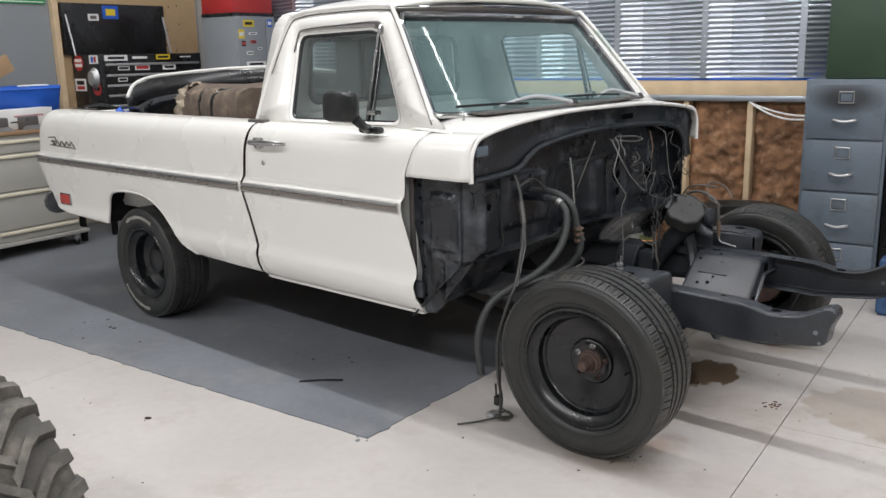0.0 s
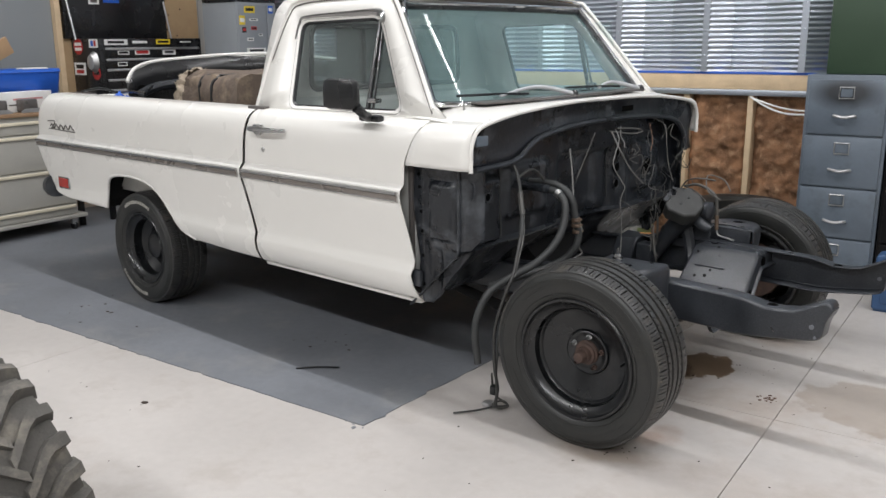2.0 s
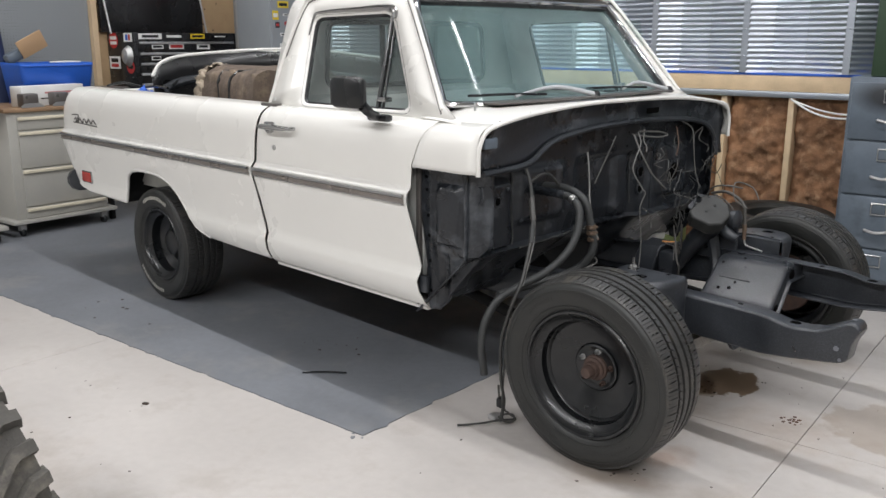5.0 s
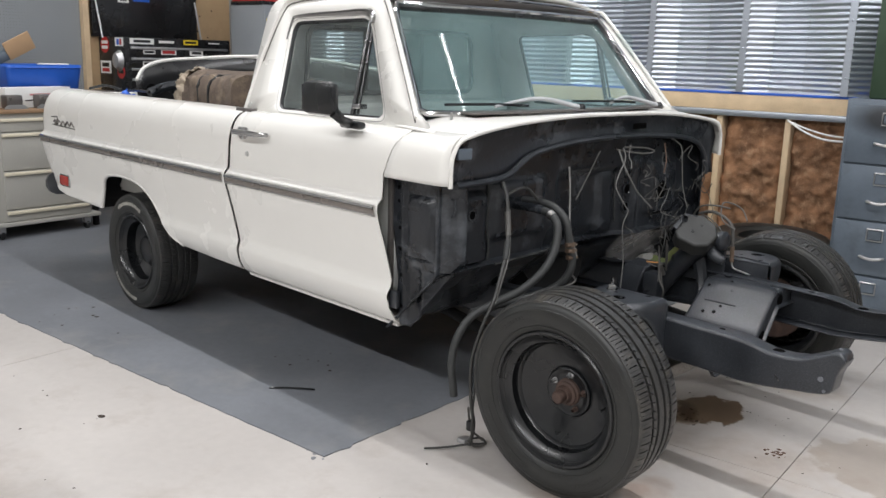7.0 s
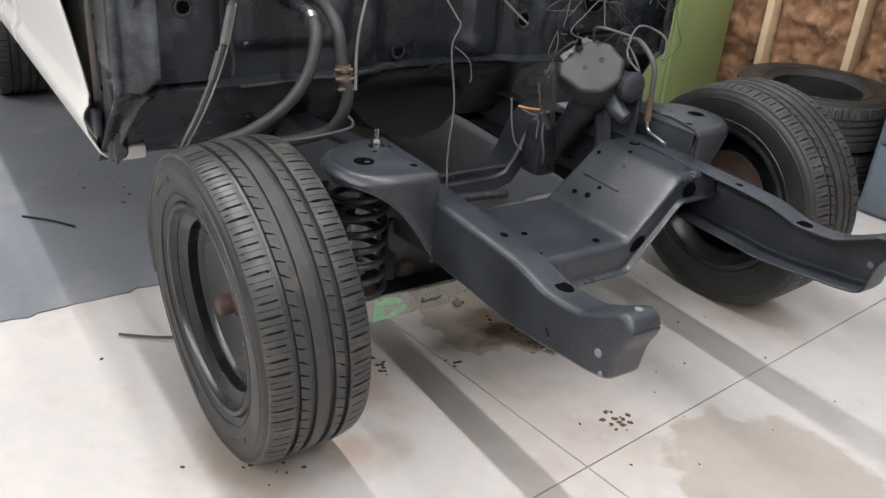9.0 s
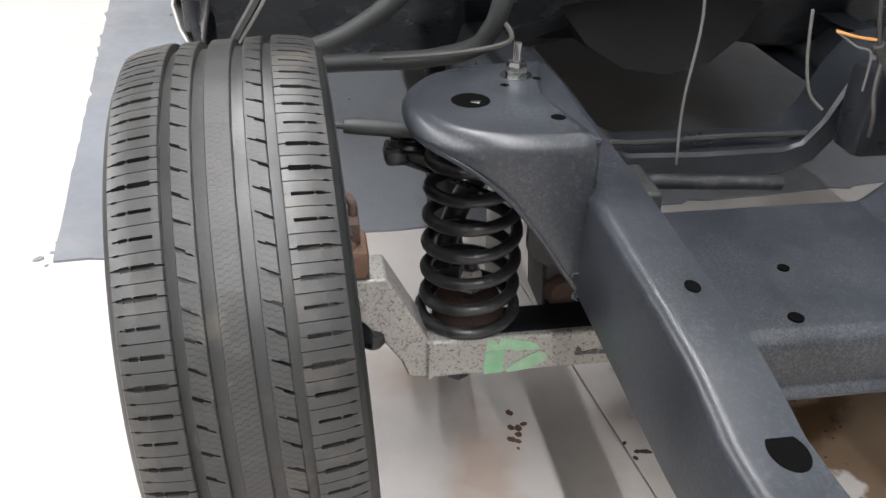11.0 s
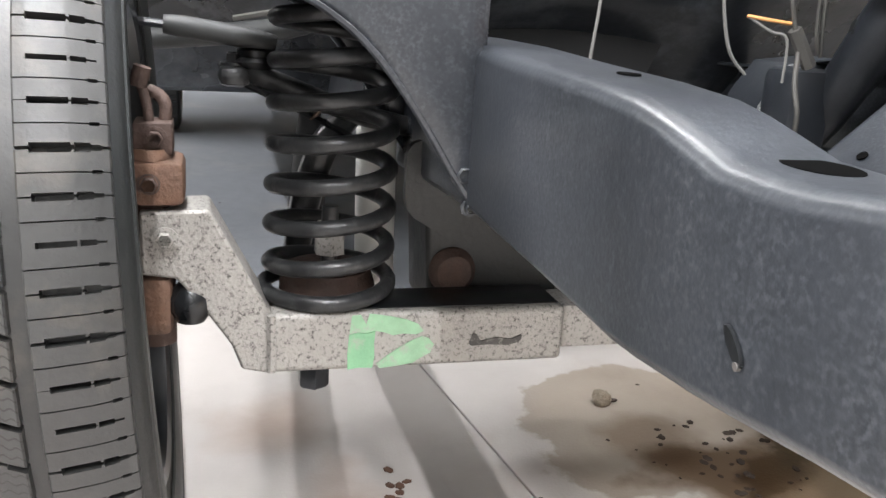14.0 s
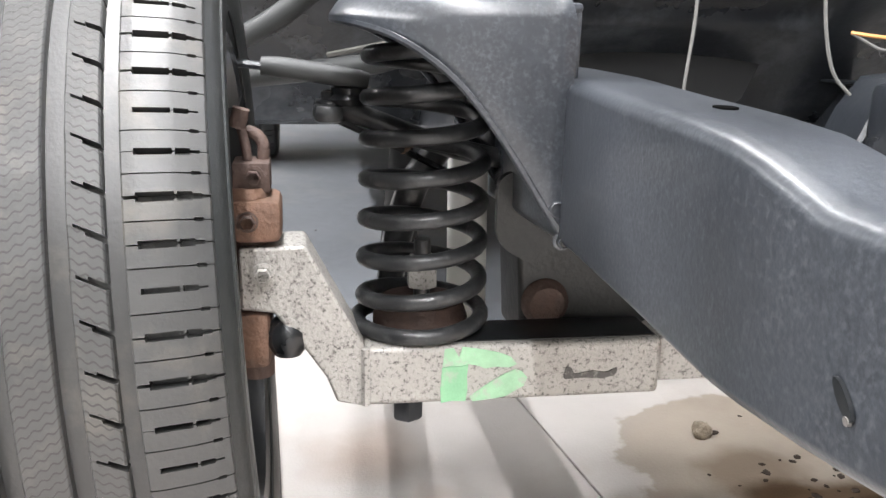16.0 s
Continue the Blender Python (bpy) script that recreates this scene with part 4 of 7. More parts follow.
# wipers and aerial foot
for pts in (((-0.63, -0.50, 1.24), (-0.655, -0.20, 1.265), (-0.60, 0.02, 1.225)), ((-0.63, 0.28, 1.24), (-0.655, 0.45, 1.262), (-0.60, 0.64, 1.222))):
    wp_ = part("wiper", tubem(pts, [0.006, 0.009, 0.012], seg=8), M_ARM, truck, "bright steel wiper arm")
    a, b = Vector(pts[0]) + Vector((0.0, 0.20, 0.0)), Vector(pts[0]) + Vector((-0.035, -0.24, 0.01))
    part("blade", tubem([b, (a + b) / 2 + Vector((0.012, 0, 0.004)), a], 0.0055, seg=6), M_RIM, wp_, "black wiper blade")
    part("pivot", lathem([(0.02, 0), (0.018, 0.02), (0.01, 0.03)], seg=14, axis="Z", m=pose(*pts[2]) @ pose(0, 0, -0.012)), M_RIM, wp_)
ae = part("aerial_foot", boxm((-0.655, -0.765, 1.170), (-0.585, -0.735, 1.182), 0.004), M_TRIM, truck, "small dark aerial base")
part("stem", tubem([(-0.62, -0.75, 1.18), (-0.62, -0.75, 1.225)], 0.005, seg=8), M_STEEL, ae)

part("bare_bracket", boxm((-0.445, -0.90, 1.075), (-0.432, -0.83, 1.115), 0.004, m=None), M_CABG, truck, "bare metal patch at the cowl corner")
part("cowl_slot", boxm((-0.452, 0.20, 1.140), (-0.445, 0.30, 1.165), 0.004), M_VOID, truck, "dark slot in the cowl face")

# firewall: cowl face, ridge, stamped panel, toe board
def xlip(y):
    return -0.44 - 0.012 * (1 - min(1, abs(y) / 0.82) ** 2)


INNER = [(-0.90, 0.985), (-0.72, 0.99), (-0.66, 0.995), (-0.60, 1.01), (-0.55, 1.04), (-0.48, 1.07), (-0.38, 1.088), (-0.2, 1.105), (0, 1.112), (0.2, 1.112), (0.4, 1.105), (0.6, 1.09), (0.74, 1.06), (0.80, 1.02), (0.83, 0.98), (0.86, 0.90)]
ys_ = span(-0.94, 0.94, 60)
rows = []
for t in span(0, 1, 6):
    row = []
    for y in ys_:
        z0, z1 = lerp_table(LIP[1:-1], y) - 0.004, lerp_table(INNER, y)
        row.append((xlip(y) - 0.012 - 0.012 * math.sin(math.pi * t), y, z0 + (min(z1, z0 - 0.01) - z0) * t))
    rows.append(row)
thicken(part("cowl_face", grid(bmesh.new(), rows), M_FIRE, truck, "black painted cowl face", smooth=50), 0.006)
part("firewall_ridge", tubem([(xlip(y) + 0.0, y, z) for y, z in INNER], 0.012, seg=8, smooth=3), M_BLACK, truck, "pressed ridge with sealant")


def fire_x(y, z):
    """Pressed firewall: flat field with raised boxes, ribs and a bowl for the engine."""
    x = -0.53
    def plate(y0, y1, z0, z1, d, e=0.018):
        f = lambda a, b, v: max(0, min(1, (v - a) / e)) * max(0, min(1, (b - v) / e))
        return d * f(y0, y1, y) * f(z0, z1, z)
    x += plate(-0.88, -0.66, 0.66, 0.94, 0.035)
    x += plate(-0.62, -0.30, 0.74, 0.97, 0.022)
    x -= plate(-0.22, 0.28, 0.60, 0.98, 0.03, 0.04)
    x += plate(0.10, 0.22, 0.66, 0.95, 0.02)
    x += plate(0.34, 0.40, 0.62, 1.0, 0.015)
    x += plate(0.46, 0.70, 0.72, 0.98, 0.025)
    x += plate(-0.9, 0.9, 0.642, 0.668, 0.03, 0.01)
    if z < 0.65:
        x -= (0.65 - z) * 1.05
    tun = max(0, 1 - (y / 0.30) ** 2)
    if z < 0.72:
        x -= 0.10 * tun * (0.72 - z) / 0.3
    if abs(y) > 0.80:
        x += 0.03 * ((abs(y) - 0.80) / 0.14)
    return x + 0.003 * noise.noise(Vector((y * 9, z * 9, 0)))


rows = [[(fire_x(y, z), y, z) for y in span(-0.93, 0.93, 110)] for z in span(0.40, 1.10, 60)]
fw = thicken(part("firewall", grid(bmesh.new(), rows), M_FIRE, truck, "black stamped steel firewall", smooth=50), 0.006)
for y, z in [(-0.58, 0.95), (-0.45, 0.95), (-0.33, 0.76), (-0.60, 0.76), (0.0, 1.04), (0.3, 1.05), (0.52, 0.75), (0.66, 0.95), (-0.2, 1.06), (-0.7, 0.90)]:
    part("firewall_bolt", lathem([(0.010, 0), (0.010, 0.006), (0.004, 0.009)], seg=6, axis="X", m=Matrix.Translation((fire_x(y, z) + 0.003, y, z))), M_BLACK, fw)
# ragged sealant along the seams
def bead(pts, r, name="sealant_bead"):
    P = []
    for (ay, az), (by, bz) in zip(pts, pts[1:]):
        for t in span(0, 1, 9)[:-1]:
            y, z = ay + (by - ay) * t, az + (bz - az) * t
            k = noise.noise(Vector((y * 31, z * 31, 4)))
            P.append((fire_x(y, z) + 0.006, y + 0.006 * k, z + 0.005 * noise.noise(Vector((z * 40, y * 40, 9)))))
    part(name, tubem(P, [r * (1 + 0.5 * noise.noise(Vector((i * 0.9, 3, 1)))) for i in range(len(P))], seg=6, smooth=2), M_HOSE, fw, "ragged grey seam sealant")
bead([(-0.635, 0.97), (-0.64, 0.86), (-0.63, 0.72), (-0.63, 0.66)], 0.006)
bead([(-0.62, 0.655), (-0.40, 0.66), (-0.1, 0.665)], 0.005)
bead([(0.24, 0.97), (0.245, 0.83), (0.25, 0.70)], 0.004)
for y, z, r in ((0.30, 0.86, 0.026), (0.30, 0.78, 0.024), (0.30, 0.93, 0.018), (-0.76, 0.86, 0.02), (0.56, 0.84, 0.045), (-0.12, 0.70, 0.02)):
    part("firewall_hole", disc((fire_x(y, z) + 0.004, y, z), (1, 0, 0), r), M_VOID, fw)
    part("grommet", lathem([(r + 0.005 * math.cos(a), 0.004 * math.sin(a)) for a in (2 * math.pi * k / 8 for k in range(8))], seg=20, axis="X", closed=True, m=Matrix.Translation((fire_x(y, z) + 0.005, y, z))), M_FIRE, fw)

# side kick panels behind the missing fenders
for s in (-1, 1):
    def kick_y(x, z):
        y = 0.905
        f = lambda a, b, v, e=0.015: max(0, min(1, (v - a) / e)) * max(0, min(1, (b - v) / e))
        y += 0.022 * f(-0.665, -0.52, x) * f(0.69, 0.93, z)
        y += 0.010 * f(-0.78, -0.675, x, 0.008)
        y -= 0.02 * f(-0.66, -0.60, x) * f(0.44, 0.66, z)
        if z < 0.66:
            y -= max(0, (x + 0.60)) * 0.35
        return y - max(0, (x + 0.50)) * 1.3
    rows = []
    for z in span(0.425, 0.988, 40):
        xf = -0.445 if z > 0.70 else -0.445 - (0.70 - z) * 0.75
        rows.append([(x, s * kick_y(x, z), z) for x in span(lerp_table(DOORF, z) + 0.004, xf, 24)])
    kp = thicken(part("kick_panel", grid(bmesh.new(), rows), M_FIRE, truck, "black inner panel ahead of the door", smooth=45), 0.006)
    for x, z in ((-0.715, 0.95), (-0.712, 0.90), (-0.705, 0.80), (-0.70, 0.72), (-0.695, 0.62), (-0.69, 0.50)):
        part("panel_hole", disc((x, s * (kick_y(x, z) + 0.003), z), (0, s, 0), 0.007, seg=10), M_VOID, kp)
    part("hinge_post", boxm((-0.765, s * 0.90 - 0.03, 0.43), (-0.745, s * 0.90 + 0.03, 1.0), 0.004), M_TRIM, kp)
    part("hinge", boxm((-0.735, s * 0.935 - 0.012, 0.49), (-0.69, s * 0.935 + 0.012, 0.56), 0.008), M_BLACK, kp)
    oval = [(-0.475 + 0.016 * math.cos(a), s * (kick_y(-0.475, 0.9) + 0.006), 0.90 + 0.032 * math.sin(a)) for a in (2 * math.pi * k / 16 for k in range(16))]
    part("grommet", tubem(oval, 0.004, seg=6, smooth=1, closed=True), M_BLACK, kp)

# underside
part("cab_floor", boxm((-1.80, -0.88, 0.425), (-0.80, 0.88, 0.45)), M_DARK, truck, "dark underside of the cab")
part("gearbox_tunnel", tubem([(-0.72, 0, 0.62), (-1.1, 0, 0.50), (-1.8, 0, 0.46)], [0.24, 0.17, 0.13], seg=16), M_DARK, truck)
for s in (-1, 1):
    part("rocker", boxm((-1.76, s * 0.86 - 0.05, 0.405), (-0.72, s * 0.86 + 0.05, 0.445), 0.01), M_WHITE_IN, truck)
part("rear_axle", tubem([(-2.9, -0.72, 0.34), (-2.9, -0.14, 0.34), (-2.9, 0, 0.34), (-2.9, 0.14, 0.34), (-2.9, 0.72, 0.34)], [0.045, 0.05, 0.13, 0.05, 0.045], seg=14), M_DARK, truck, "dark rear axle")
for s in (-1, 1):
    part("leaf_spring", tubem([(-2.25, s * 0.50, 0.46), (-2.6, s * 0.50, 0.40), (-2.9, s * 0.50, 0.385), (-3.2, s * 0.50, 0.41), (-3.5, s * 0.50, 0.50)], 0.03, seg=8), M_DARK, truck)

# ---- chassis ----
TOP = [(-4.0, 0.60), (-3.3, 0.60), (-2.9, 0.58), (-2.3, 0.50), (-0.6, 0.50), (-0.25, 0.545), (0.0, 0.549), (0.13, 0.549), (0.25, 0.545), (0.355, 0.543), (0.43, 0.539), (0.48, 0.528), (0.515, 0.520), (0.57, 0.522),
       (0.62, 0.529), (0.655, 0.545), (0.69, 0.563), (0.710, 0.574), (0.726, 0.577), (0.739, 0.571), (0.745, 0.558)]
BOT = [(-4.0, 0.46), (-3.3, 0.46), (-2.9, 0.46), (-2.3, 0.36), (-0.6, 0.36), (-0.2, 0.385), (0.13, 0.405), (0.30, 0.402), (0.43, 0.398), (0.52, 0.407), (0.60, 0.419), (0.65, 0.425), (0.69, 0.433), (0.708, 0.441), (0.718, 0.456), (0.722, 0.480), (0.724, 0.510), (0.737, 0.530), (0.745, 0.550)]
RX = [-4.0, -3.3, -2.9, -2.3, -1.5, -0.6, -0.25, 0.0] + span(0.06, 0.60, 18) + span(0.615, 0.745, 18)
for s in (-1, 1):
    rows = []
    for x in RX:
        zt, zb = lerp_table(TOP, x), lerp_table(BOT, x)
        h = zt - zb
        r = min(0.010, h * 0.3)
        fl = 0.345
        rows.append([(x, s * y, z) for y, z in ((fl, zb), (0.397, zb), (0.4045, zb + r * 0.2), (0.409, zb + r * 0.6), (0.411, zb + r), (0.411, (zt + zb) / 2), (0.411, zt - r), (0.409, zt - r * 0.5), (0.4045, zt - r * 0.15), (0.397, zt), (fl, zt))])
    rows.append([(0.7455, s * (0.345 + 0.065 * i / 10), 0.555) for i in range(11)])
    rail = crisp(thicken(part("frame_rail", grid(bmesh.new(), rows), M_RAIL, truck, "black painted frame rail", smooth=60), 0.006, 0))
    for x, r in ((0.524, 0.0195), (0.325, 0.009)):
        part("rail_hole", lathem([(0.0001, 0.0), (r, 0.0), (r, -0.002)], seg=20, axis="Z", m=Matrix.Translation((x, s * 0.367, lerp_table(TOP, x) + 0.0042)) @ Matrix.Diagonal((1.15, 0.85, 1, 1))), M_VOID, rail)
    part("tip_hole", lathem([(0.0001, 0.0), (0.007, 0.0), (0.007, -0.002)], seg=18, axis="Z", m=Matrix.Translation((0.718, s * 0.374, 0.5812))), M_MAT, rail)
    for side in (1, -1):
        part("web_hole", disc((0.683, s * (0.411 + 0.0035 * side), 0.483), (0, s * side, 0), 0.0085), M_MAT, rail)
    part("lobe_hole", disc((0.697, s * 0.4145, 0.447), (0, s, 0), 0.0055, seg=14), M_MAT, rail)
    part("web_slot", disc((0, 0, 0), (0, s, 0), 0.0042, seg=16), M_RIM, rail, at=Matrix.Translation((0.548, s * 0.4145, 0.448)) @ pose(0, 0, 0, 0, -46, 0) @ Matrix.Diagonal((0.8, 1, 2.5, 1)))
    # paler grey disc painted in as the glint at the slot's lower end
    part("slot_glint", disc((0, 0, 0), (0, s, 0), 0.0030, seg=12), M_TRIM, rail, at=Matrix.Translation((0.5535, s * 0.4152, 0.4405)) @ pose(0, 0, 0, 0, -46, 0) @ Matrix.Diagonal((0.55, 1, 0.75, 1)))
    # spring tower: a rounded hood on the outside of the rail
    ZL = [(0.395, 0.402), (0.403, 0.404), (0.429, 0.446), (0.464, 0.500), (0.505, 0.551), (0.553, 0.584), (0.60, 0.596), (0.62, 0.596)]
    def hem(y):
        return sum(lerp_table(ZL, min(0.615, max(0.396, y + 0.006 * k))) for k in range(-3, 4)) / 7
    plan = []
    for i in range(81):
        a = math.pi * i / 80
        c, q = math.cos(a), math.sin(a)
        e = 2 / 2.7
        plan.append((0.0 + 0.13 * math.copysign(abs(c) ** e, c), 0.409 + 0.195 * q ** e))
    rows = []
    for dz, inset in ((0, 0), (0.25, 0), (0.5, 0), (0.75, 0), (1, 0)):
        rows.append([(x, s * y, zl + (0.598 - zl) * dz) for (x, y) in plan for zl in (hem(y),)])
    for z, k in ((0.606, 0.965), (0.611, 0.93), (0.613, 0.88), (0.613, 0.5), (0.613, 0.02)):
        rows.append([(x * k, s * (0.44 + (y - 0.44) * k), z) for x, y in plan])
    tower = crisp(thicken(part("spring_tower", grid(bmesh.new(), rows), M_RAIL, truck, "black spring tower riveted to the rail", smooth=50), 0.006, 1 if s > 0 else -1))
    low = [(x * 1.015, s * (y + 0.002), hem(y)) for x, y in plan]
    part("tower_flange", tubem(low, 0.0045, seg=8, smooth=2), M_RAIL, tower)
    part("tower_inner_wall", boxm((-0.124, s * 0.404 - 0.003, 0.535), (0.124, s * 0.404 + 0.003, 0.606), 0.002), M_RAIL, tower)
    part("tower_base", boxm((-0.125, s * 0.43 - 0.03, 0.604), (0.125, s * 0.43 + 0.03, 0.6135), 0.004), M_RAIL, tower)
    for x, y, r, sx in ((0.011, 0.530, 0.024, 1.0), (0.072, 0.438, 0.009, 1.0), (-0.035, 0.478, 0.006, 1.0), (-0.055, 0.432, 0.006, 1.0)):
        part("tower_hole", disc((x, s * y, 0.6165), (0, 0, 1), r, 0.0025), M_VOID, tower)
    part("rivet", bolt((0.128, s * 0.417, 0.438), (1, 0, 0), 0.008, 0.010), M_RAIL, tower)
    part("rivet", bolt((0.131, s * 0.409, 0.408), (1, 0, 0), 0.006, 0.008), M_RAIL, tower)

# bright stud with nut on the tower
st = part("shock_stud", tubem([(-0.068, -0.456, 0.612), (-0.068, -0.456, 0.662)], 0.0055, seg=10), M_CHROME, truck, "bright new stud, nut and washer")
part("washer", lathem([(0.0001, 0.006), (0.021, 0.006), (0.021, 0.0)], seg=20, axis="Z", m=pose(-0.068, -0.456, 0.614)), M_CHROME, st)
part("nut", lathem([(0.0001, 0.018), (0.012, 0.018), (0.0145, 0.012), (0.0145, 0.0)], seg=6, axis="Z", m=pose(-0.068, -0.456, 0.620)), M_CHROME, st)

# front crossmember: a dished pressing with straight ramps up to both rails
SEC = [(0.0, -0.070), (0.0, -0.012), (0.004, -0.004), (0.012, 0.0), (0.10, 0.0), (0.20, 0.0), (0.262, 0.0), (0.272, -0.0025), (0.279, -0.009), (0.282, -0.018), (0.282, -0.045), (0.284, -0.064), (0.289, -0.071), (0.300, -0.073)]


def ramp(y):
    """0 on the low floor, 1 at the rails, straight between with short bends."""
    a = max(0.0, min(1.0, (y - 0.085) / 0.190 if y > 0 else (-y - 0.255) / 0.10))
    e = 0.10
    f = a * a / (2 * e) if a < e else (1 - e - (1 - a) ** 2 / (2 * e) if a > 1 - e else a - e / 2)
    return f / (1 - e)


def xm_top(y):
    a = ramp(y)
    return 0.400 + 0.1445 * a, -0.075


rows = []
for y in span(-0.405, 0.405, 90):
    zt, x0 = xm_top(y)
    a = ramp(y)
    dent = 0.004 * noise.noise(Vector((y * 7, 2, 1)))
    k = 1.125 - 0.06 * a
    rows.append([(x0 + u * k, y, zt + w * (1 - 0.12 * a) + (0.0025 * noise.noise(Vector((u * 16, y * 16, 3))) if w == 0 else 0) + dent * (0.2 if w == 0 else 0)) for u, w in SEC])
xm = crisp(thicken(part("front_crossmember", grid(bmesh.new(), rows), M_RAIL, truck, "black dished engine crossmember with scuffed ramp", smooth=50), 0.006, 0))


def on_ramp(name, u, y, r, material, sx=1.0, lift=0.0036):
    """A round mark lying on the crossmember's top."""
    zt, x0 = xm_top(y)
    dz = (xm_top(y + 0.004)[0] - xm_top(y - 0.004)[0]) / 0.008
    nrm = Vector((0, -dz, 1)).normalized()
    q = nrm.to_track_quat("Z", "Y").to_matrix().to_4x4()
    c = Vector((u, y, zt)) + nrm * lift
    part(name, lathem([(0.0001, 0.002), (r, 0.002), (r, 0.0)], seg=16, axis="Z"), material, xm, at=Matrix.Translation(c) @ q @ Matrix.Diagonal((sx, 1, 1, 1)))


for u, y, r in ((-0.045, 0.236, 0.006), (0.037, 0.268, 0.006), (-0.010, 0.134, 0.007), (0.035, 0.140, 0.008), (0.048, 0.166, 0.006), (0.203, 0.025, 0.009), (0.206, -0.159, 0.010), (0.10, -0.12, 0.008)):
    on_ramp("bolt_hole", u, y, r, M_VOID)
on_ramp("ramp_bolt", -0.012, 0.330, 0.011, M_BLACK, lift=0.006)
on_ramp("ramp_bolt_hole", -0.012, 0.330, 0.015, M_VOID)
for y in (-0.30, 0.300):
    zt, x0 = xm_top(y)
    part("side_hole", disc((x0 + 0.282 * (1.125 - 0.06 * ramp(y)) + 0.0045, y, zt - 0.040), (1, 0, 0), 0.023, 0.002), M_VOID, xm)
zt, x0 = xm_top(0.135)
part("side_slot", disc((0, 0, 0), (1, 0, 0), 0.014, 0.002), M_VOID, xm, at=Matrix.Translation((x0 + 0.282 * (1.125 - 0.06 * ramp(0.130)) + 0.0050, 0.130, zt - 0.042)) @ pose(0, 0, 0, 40, 0, 0) @ Matrix.Diagonal((1, 1.9, 1, 1)))
part("pressed_step", boxm((-0.03, -0.004, -0.002), (0.105, 0.004, 0.005), 0.0018), M_RAIL, xm, at=pose(0, 0.178, xm_top(0.178)[0] + 0.003, 38, 0, 0))

# gearbox crossmember
gx = crisp(part("gearbox_crossmember", bar(bmesh.new(), [(-0.45, -0.40, 0.49), (-0.45, -0.33, 0.485), (-0.45, -0.27, 0.42), (-0.45, -0.21, 0.335), (-0.45, -0.15, 0.308), (-0.45, 0.0, 0.303), (-0.45, 0.16, 0.305), (-0.45, 0.21, 0.322), (-0.45, 0.25, 0.375), (-0.45, 0.285, 0.455), (-0.45, 0.31, 0.495), (-0.45, 0.40, 0.505)], 0.11, 0.055), M_BLACK, truck, "dark gearbox crossmember", smooth=35))
part("fuel_line", tubem([(-0.47, -0.38, 0.40), (-0.40, -0.2, 0.362), (-0.42, 0.05, 0.352), (-0.40, 0.3, 0.36)], 0.006, seg=8), M_HOSE, truck, "dark pipe across the chassis")

# steering box and column on the far rail
sb = part("steering_box", tubem([(-0.035, 0.315, 0.705), (-0.07, 0.315, 0.70), (-0.13, 0.318, 0.675), (-0.20, 0.318, 0.61), (-0.25, 0.315, 0.545), (-0.315, 0.311, 0.445), (-0.36, 0.305, 0.375)], [0.026, 0.036, 0.050, 0.046, 0.040, 0.034, 0.022], seg=16, smooth=3), M_BLACK, truck, "black steering box with worn grey patches")
soften(part("sector_housing", slab([(-0.075, -0.06), (-0.05, -0.085), (0.03, -0.08), (0.075, -0.045), (0.085, 0.02), (0.05, 0.07), (-0.02, 0.085), (-0.07, 0.05)], lambda u, v, w: (u, v, w), 0.075), M_BRKT, sb), 0.010, 3).matrix_basis = pose(-0.155, 0.275, 0.69, 38, 22, 15)
part("cover_plate", slab([(-0.055, -0.05), (0.01, -0.062), (0.055, -0.03), (0.062, 0.025), (0.02, 0.06), (-0.045, 0.042)], lambda u, v, w: (u, v, w), 0.010), M_BLACK, sb, "dark cover plate", at=pose(-0.166, 0.250, 0.752, 38, 22, 15))
for k in range(5):
    a = 1.2566 * k + 0.3
    part("cover_bolt", bolt(tuple(pose(-0.166, 0.250, 0.752, 38, 22, 15) @ Vector((0.045 * math.cos(a), 0.043 * math.sin(a), 0.013))), tuple(pose(0, 0, 0, 38, 22, 15) @ Vector((0, 0, 1))), 0.0075, 0.010), M_BLACK, sb)
for k, (px, py, pr, pk) in enumerate(((0.012, 0.018, 0.022, 0.6), (-0.030, -0.012, 0.014, 0.9), (0.034, -0.028, 0.012, 1.3), (-0.008, 0.048, 0.010, 0.7))):
    rim_ = [(px + pr * (1 + 0.45 * noise.noise(Vector((math.cos(a) * 1.7, math.sin(a) * 1.7, k * 3.1)))) * math.cos(a), py + pr * pk * (1 + 0.45 * noise.noise(Vector((math.sin(a) * 1.7, math.cos(a) * 1.7, k * 5.3)))) * math.sin(a)) for a in (2 * math.pi * j / 18 for j in range(18))]
    part("worn_patch", slab(rim_, lambda u, v, w: (u, v, w), 0.002), M_WORN, sb, "torn blue-grey patch", at=pose(-0.166, 0.250, 0.752, 38, 22, 15) @ pose(0, 0, 0.0105))
part("adjuster", bolt((-0.185, 0.236, 0.770), (0.35, -0.55, 0.75), 0.012, 0.026), M_BLACK, sb)
part("end_cap", lathem([(0.040, 0), (0.042, 0.02), (0.030, 0.03), (0.018, 0.032), (0.0001, 0.034)], seg=20, axis="X", m=pose(-0.055, 0.312, 0.700)), M_BLACK, sb)
part("side_arm", tubem([(-0.09, 0.30, 0.66), (-0.055, 0.285, 0.635), (-0.02, 0.29, 0.62)], [0.030, 0.026, 0.018], seg=10), M_BLACK, sb)
part("rag_joint", lathem([(0.0001, 0.012), (0.040, 0.012), (0.043, 0.0), (0.040, -0.012), (0.0001, -0.012)], seg=18, axis="Z", m=pose(-0.235, 0.318, 0.575, 0, 35, 0)), M_RUBBER, sb)
